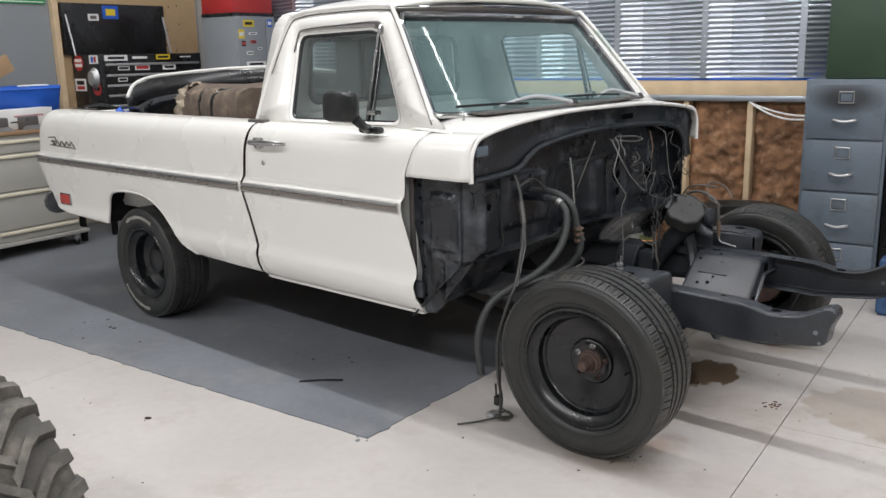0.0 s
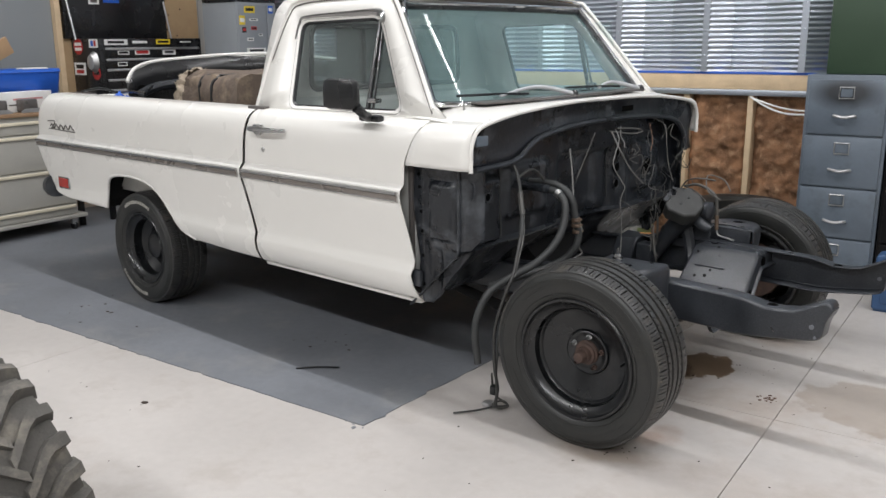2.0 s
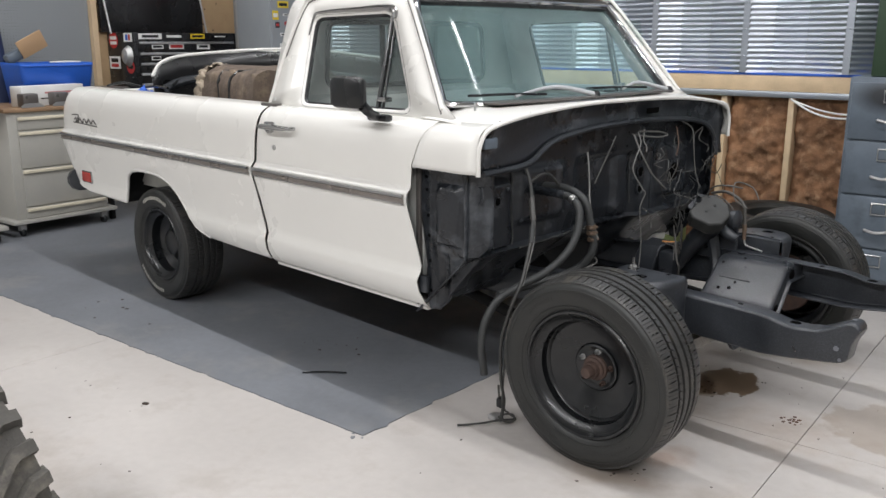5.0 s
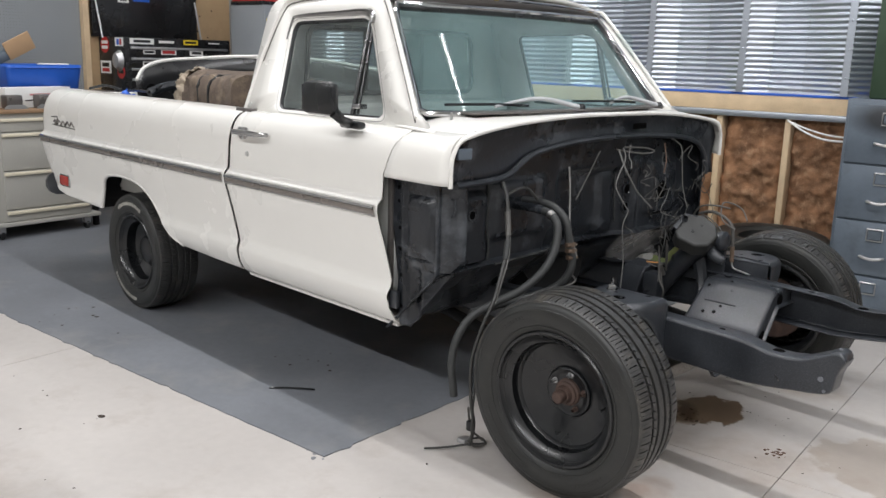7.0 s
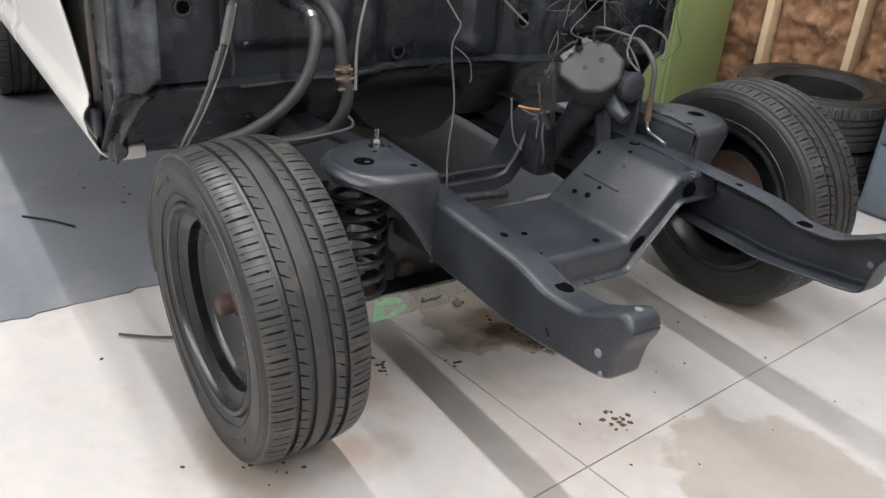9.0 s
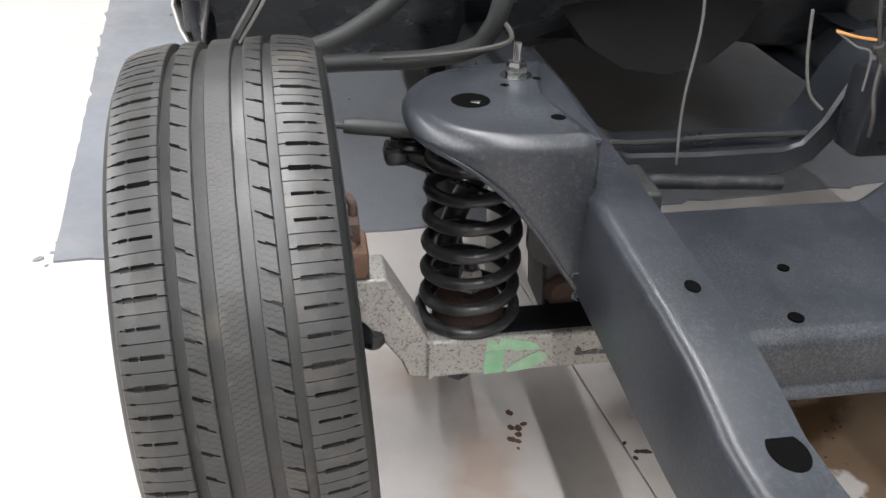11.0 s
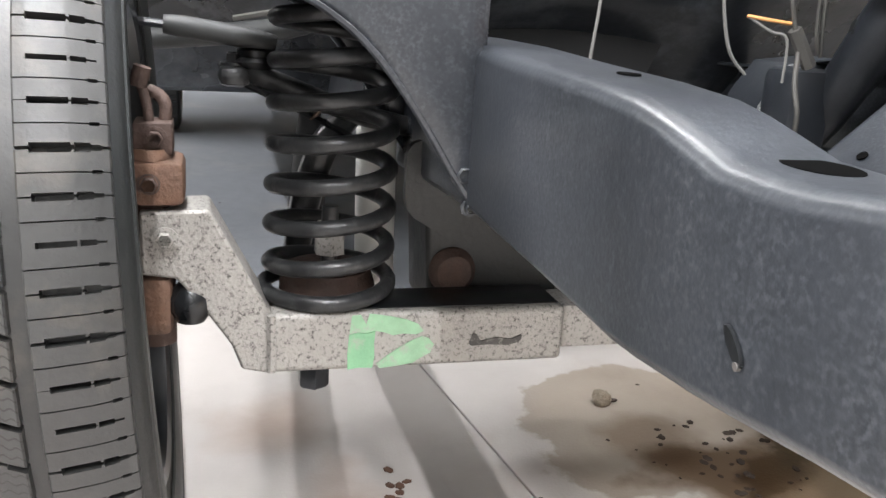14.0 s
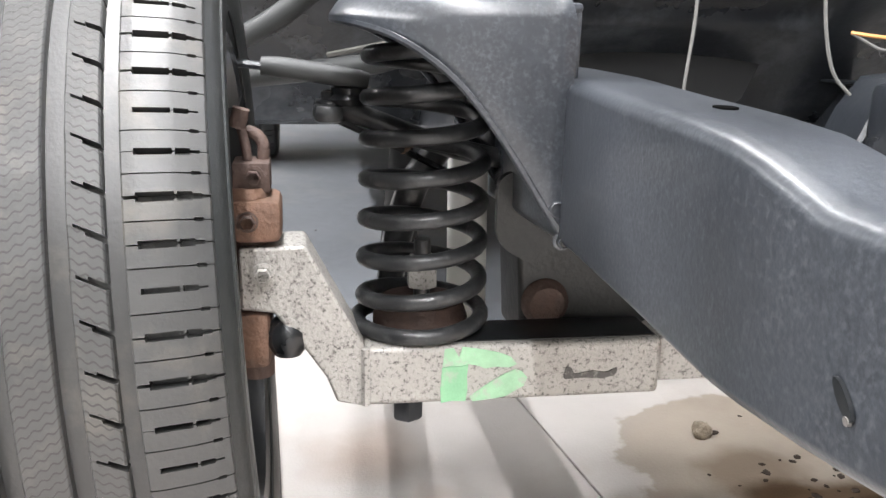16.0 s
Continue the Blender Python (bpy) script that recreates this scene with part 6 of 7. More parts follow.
h1 = part("heater_hose", tubem([(-0.375, -0.50, 0.870), (-0.325, -0.502, 0.858), (-0.290, -0.507, 0.818), (-0.278, -0.532, 0.74), (-0.286, -0.583, 0.665), (-0.322, -0.66, 0.597), (-0.381, -0.747, 0.546), (-0.43, -0.815, 0.495), (-0.455, -0.86, 0.41), (-0.46, -0.875, 0.32), (-0.452, -0.872, 0.24), (-0.45, -0.868, 0.20)], 0.0155, seg=12), M_HOSE, truck, "grey heater hose")
part("hose_clamp", tubem([(-0.335, -0.502, 0.862), (-0.318, -0.503, 0.853)], 0.0185, seg=12), M_STEEL, h1, "bright hose clamp")
h2 = part("heater_hose", tubem([(-0.52, -0.455, 0.885), (-0.40, -0.455, 0.888), (-0.335, -0.45, 0.868), (-0.296, -0.445, 0.825), (-0.281, -0.440, 0.745), (-0.272, -0.428, 0.69), (-0.275, -0.435, 0.64), (-0.295, -0.445, 0.602), (-0.325, -0.462, 0.57), (-0.38, -0.53, 0.535), (-0.43, -0.66, 0.515), (-0.46, -0.78, 0.50)], 0.0155, seg=12), M_HOSE, truck, "grey heater hose")
for z, y in ((0.745, -0.4400), (0.722, -0.436), (0.695, -0.429)):
    part("hose_clamp", tubem([(-0.279, y, z + 0.008), (-0.278, y, z - 0.008)], 0.0195, seg=12), M_COPPER, h2, "corroded hose clamp")
    part("clamp_screw", tubem([(-0.268, y - 0.028, z), (-0.262, y + 0.018, z)], 0.0045, seg=8), M_COPPER, h2)


def wire(pts, r, material, label):
    return part("wire", tubem(pts, r, seg=6, smooth=5), material, truck, label)


wire([(-0.46, -0.645, 1.0), (-0.42, -0.655, 0.94), (-0.387, -0.68, 0.874), (-0.352, -0.715, 0.80), (-0.334, -0.741, 0.743), (-0.320, -0.785, 0.66), (-0.306, -0.831, 0.587), (-0.325, -0.862, 0.50), (-0.36, -0.875, 0.36), (-0.37, -0.86, 0.20), (-0.37, -0.84, 0.10), (-0.38, -0.85, 0.02)], 0.007, M_WIRE, "black wiring loom wrapped in tape")
wire([(-0.39, -0.678, 0.878), (-0.352, -0.712, 0.80)], 0.0105, M_WIREG, "frayed tape on the loom")
wire([(-0.345, -0.724, 0.785), (-0.330, -0.750, 0.725)], 0.0105, M_HOSE, "tape on the loom")
wire([(-0.392, -0.665, 0.885), (-0.355, -0.70, 0.80), (-0.325, -0.74, 0.725), (-0.315, -0.78, 0.65), (-0.30, -0.83, 0.58)], 0.003, M_WIREP, "grey wire beside the loom")
wire([(-0.42, -0.655, 0.93), (-0.41, -0.60, 0.955), (-0.43, -0.52, 0.945), (-0.42, -0.47, 0.90)], 0.006, M_WIRE, "black wiring loom")
wire([(-0.42, -0.282, 1.013), (-0.385, -0.315, 0.93), (-0.33, -0.375, 0.80), (-0.262, -0.412, 0.69)], 0.0038, M_WIREP, "stiff grey cable")
wire([(-0.44, -0.05, 1.059), (-0.42, -0.15, 0.97), (-0.40, -0.253, 0.881)], 0.0028, M_WIREG, "thin grey wire")
wire([(-0.275, -0.43, 0.63), (-0.26, -0.42, 0.60), (-0.30, -0.50, 0.57), (-0.36, -0.60, 0.545)], 0.004, M_WIREG, "thin hose below the clamp")
wire([(-0.40, 0.06, 1.07), (-0.33, -0.026, 1.037), (-0.27, -0.16, 0.985), (-0.26, -0.185, 0.94), (-0.235, -0.15, 0.87), (-0.228, -0.138, 0.845), (-0.24, -0.151, 0.783), (-0.24, -0.129, 0.64), (-0.24, -0.136, 0.50), (-0.24, -0.129, 0.39)], 0.0024, M_WIREP, "pale wire hanging down")
wire([(-0.24, -0.142, 0.79), (-0.22, -0.11, 0.76), (-0.215, -0.10, 0.72), (-0.21, -0.105, 0.70)], 0.0018, M_WIREG, "frayed wire end")
wire([(-0.40, 0.03, 1.06), (-0.33, -0.025, 1.002), (-0.31, 0.005, 0.94), (-0.30, 0.04, 0.895), (-0.28, 0.12, 0.827)], 0.0034, M_WIREP, "loose grey wire")
wire([(-0.43, 0.16, 1.075), (-0.37, 0.06, 1.04), (-0.33, 0.02, 1.02), (-0.31, -0.01, 1.0)], 0.0024, M_WIREP, "pale loose wire")
wire([(-0.43, 0.06, 1.06), (-0.37, 0.16, 1.045), (-0.36, 0.24, 1.05), (-0.38, 0.20, 1.065), (-0.42, 0.10, 1.07)], 0.0035, M_WIREG, "loose grey wire")
wire([(-0.42, 0.42, 1.07), (-0.37, 0.36, 1.0), (-0.36, 0.33, 0.95)], 0.002, M_RUSTB, "thin red wire")
wire([(-0.44, 0.50, 1.09), (-0.36, 0.46, 1.06), (-0.33, 0.43, 0.98), (-0.31, 0.42, 0.88), (-0.27, 0.40, 0.80)], 0.0022, M_WIREG, "hanging loose wire")
for k in range(15):
    rng = random.Random(40 + k)
    y, z = 0.30 + 0.5 * rng.random(), 0.80 + 0.20 * rng.random()
    p = [(-0.45, y, z)]
    for j in range(5):
        q = p[-1]
        p.append((q[0] + 0.035 * rng.random() - 0.005, q[1] + 0.16 * (rng.random() - 0.5), q[2] + 0.12 * (rng.random() - 0.55)))
    wire(p, 0.0013 + 0.001 * rng.random(), rng.choice((M_WIRE, M_WIREG, M_WIREG, M_WIREP)), "tangled loose wire")
for k in range(5):
    rng = random.Random(90 + k)
    p = [(-0.30 + 0.1 * rng.random(), 0.22 + 0.12 * rng.random(), 0.80)]
    for j in range(5):
        q = p[-1]
        p.append((q[0] + 0.05 * (rng.random() - 0.5), q[1] + 0.07 * (rng.random() - 0.6), q[2] - 0.06 * rng.random()))
    wire(p, 0.0022, rng.choice((M_WIRE, M_WIREG)), "hanging loose wire")
wire([(-0.26, 0.17, 0.66), (-0.26, 0.182, 0.61), (-0.26, 0.195, 0.573)], 0.0035, M_WIREG, "bare grey rod")
wire([(-0.26, 0.192, 0.577), (-0.26, 0.228, 0.525)], 0.0105, M_WIREG, "grey rubber sleeve")
wire([(-0.26, 0.205, 0.55), (-0.25, 0.20, 0.50), (-0.24, 0.205, 0.46), (-0.25, 0.215, 0.42)], 0.004, M_WIREG, "hanging loose wire")
wire([(-0.25, 0.215, 0.68), (-0.25, 0.222, 0.58), (-0.255, 0.235, 0.545)], 0.003, M_WIREG, "hanging loose wire")
wire([(-0.25, 0.225, 0.66), (-0.25, 0.232, 0.58), (-0.255, 0.24, 0.54)], 0.003, M_WIREG, "hanging loose wire")
wire([(0.06, 0.30, 0.80), (0.0, 0.36, 0.84), (-0.06, 0.32, 0.86), (-0.03, 0.26, 0.80), (0.04, 0.24, 0.77)], 0.003, M_WIREG, "curled loose wire")
wire([(-0.16, 0.26, 0.80), (-0.10, 0.20, 0.85), (-0.02, 0.16, 0.87), (0.03, 0.20, 0.86)], 0.0035, M_WIREG, "curled loose wire")
wire([(-0.15, -0.01, 0.67), (-0.15, 0.0, 0.60), (-0.15, 0.018, 0.545), (-0.15, 0.046, 0.517)], 0.0024, M_WIREP, "pale wire hanging down")
wire([(-0.26, 0.185, 0.585), (-0.27, 0.155, 0.588), (-0.29, 0.130, 0.592)], 0.0028, M_ORANGE, "orange tipped wire")
wire([(-0.29, 0.130, 0.592), (-0.27, 0.16, 0.572), (-0.26, 0.182, 0.562), (-0.258, 0.184, 0.50)], 0.0022, M_WIREP, "pale doubled wire end")
wire([(-0.40, -0.80, 0.30), (-0.37, -0.85, 0.15), (-0.36, -0.86, 0.05), (-0.38, -0.83, 0.015), (-0.42, -0.80, 0.014), (-0.40, -0.76, 0.014), (-0.36, -0.79, 0.016), (-0.39, -0.84, 0.018), (-0.43, -0.90, 0.012), (-0.47, -0.955, 0.010), (-0.485, -0.98, 0.012)], 0.004, M_WIRE, "loose wire end curled on the floor")
wire([(-0.40, -0.84, 0.16), (-0.42, -0.80, 0.06), (-0.40, -0.77, 0.018), (-0.36, -0.78, 0.012), (-0.37, -0.83, 0.014), (-0.42, -0.82, 0.02)], 0.0045, M_WIREG, "loose wire end curled on the floor")
part("connector", boxm((-0.42, -0.83, 0.06), (-0.395, -0.80, 0.10), 0.005), M_RIM, truck)
part("connector", boxm((-0.45, -0.845, 0.005), (-0.41, -0.80, 0.025), 0.005), M_SILV, truck)

# ---- in the truck bed ----
bale = thing("strapped_bundle", "brown felt bundle held by two black straps in the truck bed", "bundle", pose(-2.67, -0.42, 1.075, 0, 0, -8))
def lump(u, a):
    n = Vector((u * 5, math.cos(a) * 2, math.sin(a) * 2))
    e = 2 / 5.0
    c, s = math.cos(a), math.sin(a)
    ry, rz = 0.25, 0.235
    dent = 0.035 * (math.exp(-((u - 0.09) / 0.025) ** 2) + math.exp(-((u - 0.26) / 0.025) ** 2))
    k = 1 - dent * 1.6 + 0.06 * noise.noise(n) + 0.04 * noise.noise(n * 3) + 0.025 * noise.noise(n * 8)
    return (u, ry * k * math.copysign(abs(c) ** e, c), rz * k * math.copysign(abs(s) ** e, s))
rows = [[(-0.14, 0, 0)] * 40] + [[lump(u, 2 * math.pi * i / 40) for i in range(40)] for u in span(-0.13, 0.55, 60)] + [[(0.56, 0, 0)] * 40]
part("felt", grid(bmesh.new(), rows, close_u=True), M_BALE, bale, smooth=60)
for u in (0.09, 0.26):
    part("strap", tubem([(u, lump(u, 2 * math.pi * i / 30)[1] * 1.01, lump(u, 2 * math.pi * i / 30)[2] * 1.01) for i in range(30)], 0.011, seg=6, smooth=1, closed=True), M_RIM, bale, "black strap")
def paper(u, a):
    x, y, z = lump(u, a)
    k = 1.03 + 0.10 * noise.noise(Vector((u * 26, a * 5, 2))) + 0.05 * noise.noise(Vector((u * 60, a * 13, 5)))
    return (x - 0.018 + 0.03 * noise.noise(Vector((a * 6, u * 30, 8))), y * k, z * k)
rows = [[paper(u, a) for a in span(math.radians(95), math.radians(265), 60)] for u in span(-0.135, -0.06, 10)]
thicken(part("torn_patch", grid(bmesh.new(), rows), M_BALEL, bale, "pale crumpled torn paper", smooth=40), 0.004)
rows = [[(-0.15 + 0.02 * noise.noise(Vector((i, j, 1)) * 0.7), 0.40 * (i / 12 - 0.55), -0.12 + 0.26 * (j / 12) + 0.02 * noise.noise(Vector((i, j, 7)) * 0.5)) for i in range(13)] for j in range(13)]
thicken(part("torn_end", grid(bmesh.new(), rows), M_BALEL, bale, "pale crumpled torn paper", smooth=40), 0.006)

hood = thing("stored_hood", "white engine hood stood on edge in the bed, black underside showing", "hood")
LINE = [(-3.80, -0.44, 1.22), (-3.84, -0.36, 1.30), (-3.85, -0.22, 1.345), (-3.82, 0.0, 1.365), (-3.72, 0.28, 1.385), (-3.50, 0.50, 1.39), (-3.2, 0.60, 1.375), (-2.8, 0.66, 1.34), (-2.4, 0.69, 1.29), (-2.0, 0.70, 1.24)]
def hood_rows(off, top):
    rows = []
    for t in span(0, 1, 8):
        row = []
        for i, (x, y, z) in enumerate(LINE):
            bx, by = x * 0.985 - 0.03, y * 0.98 + 0.02
            zb = 0.66
            bul = 0.05 * math.sin(math.pi * t)
            row.append((x + (bx - x) * t + off * -0.6 + bul * -0.4, y + (by - y) * t + off * 0.6 + bul * 0.4, z + top + (zb - z) * t))
        rows.append(row)
    return rows
thicken(part("inner_skin", grid(bmesh.new(), hood_rows(0.0, -0.012)), M_CHEST, hood, "black underside", smooth=60), 0.01)
thicken(part("outer_skin", grid(bmesh.new(), hood_rows(0.022, 0.004)), M_WHITE, hood, "white painted skin", smooth=60), 0.008)
part("hood_edge", tubem([(x - 0.006, y + 0.006, z) for x, y, z in LINE], 0.012, seg=8, smooth=4), M_WHITE, hood)
part("inner_rib", tubem([(x * 0.97, y - 0.03, z - 0.16) for x, y, z in LINE[1:]], 0.03, seg=8, smooth=3), M_FIRE, hood)
part("vent_opening", disc((-3.80, -0.33, 1.16), (0.85, -0.5, 0.1), 0.035, 0.02), M_VOID, hood)
rag = thing("blue_rag", "crumpled blue rag lying on the bed edge", "rag")
rows = [[(-3.70 + 0.10 * i / 10, -0.66 + 0.16 * j / 10, 1.10 + 0.05 * noise.noise(Vector((i * 0.5, j * 0.5, 3))) + 0.05 * math.sin(math.pi * i / 10) * math.sin(math.pi * j / 10)) for i in range(11)] for j in range(11)]
thicken(part("cloth", grid(bmesh.new(), rows), M_BLUET, rag, smooth=70), 0.006)
rods = thing("loose_trim_rods", "thin dark trim rods lying in the truck bed", "rods")
for k, (a, b) in enumerate((((-3.75, -0.55, 1.15), (-3.3, -0.60, 1.17)), ((-3.6, -0.40, 1.17), (-3.85, -0.20, 1.16)), ((-3.55, -0.65, 1.17), (-3.9, -0.70, 1.165)))):
    part("rod", tubem([a, ((a[0] + b[0]) / 2, (a[1] + b[1]) / 2, a[2] + 0.02), b], 0.008), M_RIM, rods)
crate = thing("dark_crate", "dark low crate in the truck bed", "crate")
part("body", boxm((-3.7, -0.6, 0.64), (-2.2, 0.4, 1.06), 0.02), M_DARK, crate)

# ---- filing cabinets by the north wall ----
def filing_cabinet(x, material, label, tags, scorch=False):
    c = thing("filing_cabinet", label, "filing cabinet", ROOM @ pose(x, 1.91, 0), "filing cabinets")
    part("body", boxm((0, 0.012, 0.0), (0.455, 0.56, 1.262), 0.004), material, c)
    zs = [0.012, 0.298, 0.604, 0.912, 1.238]
    for z0, z1 in zip(zs, zs[1:]):
        d = part("drawer", boxm((0.018, -0.006, z0 + 0.006), (0.437, 0.014, z1 - 0.006), 0.004), mat_scorch if scorch and z0 > 0.9 else material, c)
        zc = z0 + (z1 - z0) * (0.28 if tags else 0.35)
        part("handle", tubem([(0.17, -0.008, zc), (0.175, -0.035, zc + 0.004), (0.228, -0.042, zc - 0.004), (0.28, -0.035, zc + 0.004), (0.285, -0.008, zc)], 0.0085, seg=8), M_TRIM if tags else M_SILV, d, "dull dark pull handle" if tags else "silver pull handle")
        zl = z0 + (z1 - z0) * (0.60 if tags else 0.76)
        fr = part("label_frame", tubem([(0.188, -0.009, zl - 0.032), (0.267, -0.009, zl - 0.032), (0.267, -0.009, zl + 0.032), (0.188, -0.009, zl + 0.032)], 0.0052, seg=6, smooth=1, closed=True), M_CABK if tags else M_SILV, d, "black label frame" if tags else "bright label frame")
        if tags:
            part("label_card", boxm((0.118, -0.0165, zl - 0.030), (0.245, -0.0145, zl + 0.030)), M_PAPER, fr, "white paper label")
        else:
            part("label_card", boxm((0.197, -0.0125, zl - 0.022), (0.258, -0.0108, zl + 0.022)), material, fr)
    return c


def sooty():
    m = M_CABG.copy()
    nt = m.node_tree
    n, l = nt.nodes, nt.links
    b = n["Principled BSDF"]
    col = b.inputs["Base Color"].links[0].from_socket
    tc, mp, ln, mr, mx = n.new("ShaderNodeTexCoord"), n.new("ShaderNodeMapping"), n.new("ShaderNodeVectorMath"), n.new("ShaderNodeMapRange"), n.new("ShaderNodeMix")
    mp.vector_type = "POINT"
    mp.inputs["Location"].default_value, mp.inputs["Scale"].default_value = (-0.225 / 0.21, 0, -1.16 / 0.10), (1 / 0.21, 0, 1 / 0.10)
    ln.operation = "LENGTH"
    mr.inputs[1].default_value, mr.inputs[2].default_value, mr.inputs[3].default_value, mr.inputs[4].default_value = 0.45, 1.1, 0.9, 0
    mx.data_type = "RGBA"
    mx.inputs[7].default_value = (0.015, 0.016, 0.018, 1)
    l.new(tc.outputs["Object"], mp.inputs[0]), l.new(mp.outputs[0], ln.inputs[0]), l.new(ln.outputs["Value"], mr.inputs[0])
    l.new(mr.outputs[0], mx.inputs[0]), l.new(col, mx.inputs[6]), l.new(mx.outputs[2], b.inputs["Base Color"])
    return m


mat_scorch = sooty()
filing_cabinet(0.035, M_CABG, "worn blue-grey steel filing cabinet with four drawers", False, True)
filing_cabinet(0.500, M_CABK, "glossy black steel filing cabinet with white drawer labels", True)
filing_cabinet(0.965, M_CABK, "glossy black steel filing cabinet with white drawer labels", True)
strip = thing("chipped_edge_strip", "pale chipped edge on the black cabinets", "strip", ROOM)
part("edge", boxm((0.52, 1.897, 0.606), (1.40, 1.904, 0.613)), M_CRUMB, strip)
gb = thing("green_box", "dark green steel box standing on the filing cabinets", "box", ROOM @ pose(0.13, 1.95, 1.264))
part("body", boxm((0, 0, 0), (0.80, 0.48, 0.62), 0.008), M_GREEN, gb)
part("lid_lip", boxm((-0.006, -0.006, 0.56), (0.806, 0.486, 0.585), 0.004), M_GREEN, gb)
ol = thing("olive_cabinet", "olive green steel cupboard against the wall", "cupboard", ROOM @ pose(-1.62, 2.02, 0))
part("body", boxm((0, 0, 0.02), (0.55, 0.44, 0.86), 0.006), M_OLIVE, ol)
part("cupboard_door", boxm((0.02, -0.012, 0.05), (0.53, 0.002, 0.83), 0.004), M_OLIVE, ol)
part("door_knob", lathem([(0.012, 0), (0.016, 0.02), (0.0001, 0.026)], seg=14, axis="Y", m=pose(0.47, -0.012, 0.5, 180)), M_SILV, ol)
wht = thing("white_cable_loop", "white cable loop hanging at the wall", "cable", ROOM)
part("cable", tubem([(-0.43, 2.45, 1.09), (-0.30, 2.43, 1.02), (-0.16, 2.42, 0.985), (0.02, 2.43, 0.99)], 0.007, seg=6), M_PAPER, wht)
part("cable", tubem([(-0.43, 2.46, 1.085), (-0.27, 2.44, 1.035), (-0.12, 2.43, 1.01), (0.03, 2.44, 1.012)], 0.006, seg=6), M_PAPER, wht)

# blue tool case
case = thing("tool_case", "dark blue plastic tool case with yellow latches standing on the floor", "tool case", ROOM @ pose(0.56, 1.50, 0))
shell = soften(part("shell", slab(rounded([(0, 0.01), (0.37, 0.01), (0.37, 0.315), (0.30, 0.335), (0.27, 0.30), (0.14, 0.30), (0.11, 0.335), (0, 0.315)], 0.02), lambda u, v, w: (u, w, v), 0.13), M_CASE, case), 0.01, 3)
part("seam", boxm((-0.003, 0.06, 0.02), (0.373, 0.07, 0.30), 0.002), M_RIM, case)
part("handle", tubem([(0.13, 0.065, 0.295), (0.135, 0.065, 0.335), (0.16, 0.065, 0.345), (0.235, 0.065, 0.345), (0.26, 0.065, 0.335), (0.265, 0.065, 0.295)], 0.013, seg=8), M_CASE, case)
for x in (0.05, 0.28):
    part("latch", boxm((x, -0.012, 0.295), (x + 0.055, 0.05, 0.345), 0.006), M_YEL, case, "yellow latch")
part("front_panel", boxm((0.04, -0.006, 0.05), (0.33, 0.004, 0.26), 0.006), M_CASE, case)
part("foot_rib", boxm((0.01, 0.01, 0.0), (0.36, 0.12, 0.016), 0.004), M_CASE, case)

# spare tyres lying behind the far wheel
def loose_tyre(m, label):
    t = thing("spare_tyre", label, "tyre", m, "stacked spare tyres")
    ty = tyre_parts(t, 0.34, 0.21, 0.20)
    return t


loose_tyre(ROOM @ pose(-0.36, 2.06, 0.108, 90, 0, 0), "black spare tyre lying flat on the floor")
loose_tyre(ROOM @ pose(-0.34, 2.07, 0.327, 92, 0, 30), "black spare tyre lying flat on another tyre")

# ---- tool cart and bench things by the west wall ----
cart = thing("tool_cart", "cream steel tool cart with drawers and a wooden top", "tool cart", ROOM @ pose(-5.15, -0.33, 0))
part("cabinet", boxm((-0.62, 0, 0.13), (-0.012, 0.74, 0.93), 0.006), M_CREAM, cart)
part("top_board", boxm((-0.64, -0.03, 0.931), (0.02, 0.78, 0.962), 0.006), M_WOODTOP, cart, "stained wooden top")
part("base_tray", boxm((-0.66, -0.05, 0.10), (0.03, 0.80, 0.13), 0.006), M_CREAM, cart, "cream base tray")
for z0, z1 in ((0.80, 0.90), (0.515, 0.79), (0.225, 0.505), (0.135, 0.215)):
    d = part("drawer", boxm((-0.012, 0.07, z0), (0.004, 0.71, z1), 0.003), M_CREAM, cart)
    part("pull", boxm((0.002, 0.07, z1 - 0.028), (0.026, 0.71, z1 - 0.004), 0.006), M_CREAMH, d, "full-width cream pull")
for x, y in ((-0.02, 0.03), (-0.02, 0.70), (-0.58, 0.03), (-0.58, 0.70)):
    cst = part("caster", boxm((x - 0.02, y - 0.025, 0.05), (x + 0.02, y + 0.025, 0.10), 0.004), M_SILV, cart)
    part("caster_wheel", lathem([(0.0001, 0.015), (0.028, 0.015), (0.034, 0.008), (0.034, -0.008), (0.028, -0.015), (0.0001, -0.015)], seg=20, axis="Y", m=pose(x, y, 0.034)), M_RIM, cst)
bn = thing("blue_bin", "blue plastic bin full of parts standing on the cart", "bin", ROOM @ pose(-5.74, -0.06, 0.962))
bm = bmesh.new()
o0 = rounded([(0.03, 0.03), (0.31, 0.03), (0.31, 0.56), (0.03, 0.56)], 0.03)
o1 = rounded([(0, 0), (0.34, 0), (0.34, 0.60), (0, 0.60)], 0.04)
grid(bm, [[(x, y, 0.0) for x, y in o0], [(x, y, 0.29) for x, y in o1], [(x - 0.012 if x < 0.17 else x + 0.012, y, 0.292) for x, y in o1], [(x, y, 0.315) for x, y in o1]], close_u=True)
thicken(part("wall", bm, M_BLUE, bn), 0.006)
part("bottom", boxm((0.03, 0.03, 0.0), (0.31, 0.56, 0.01)), M_BLUE, bn)
stuff = thing("bin_parts", "grey and brown scrap sticking out of the blue bin", "scrap", ROOM @ pose(-5.74, -0.06, 0.962))
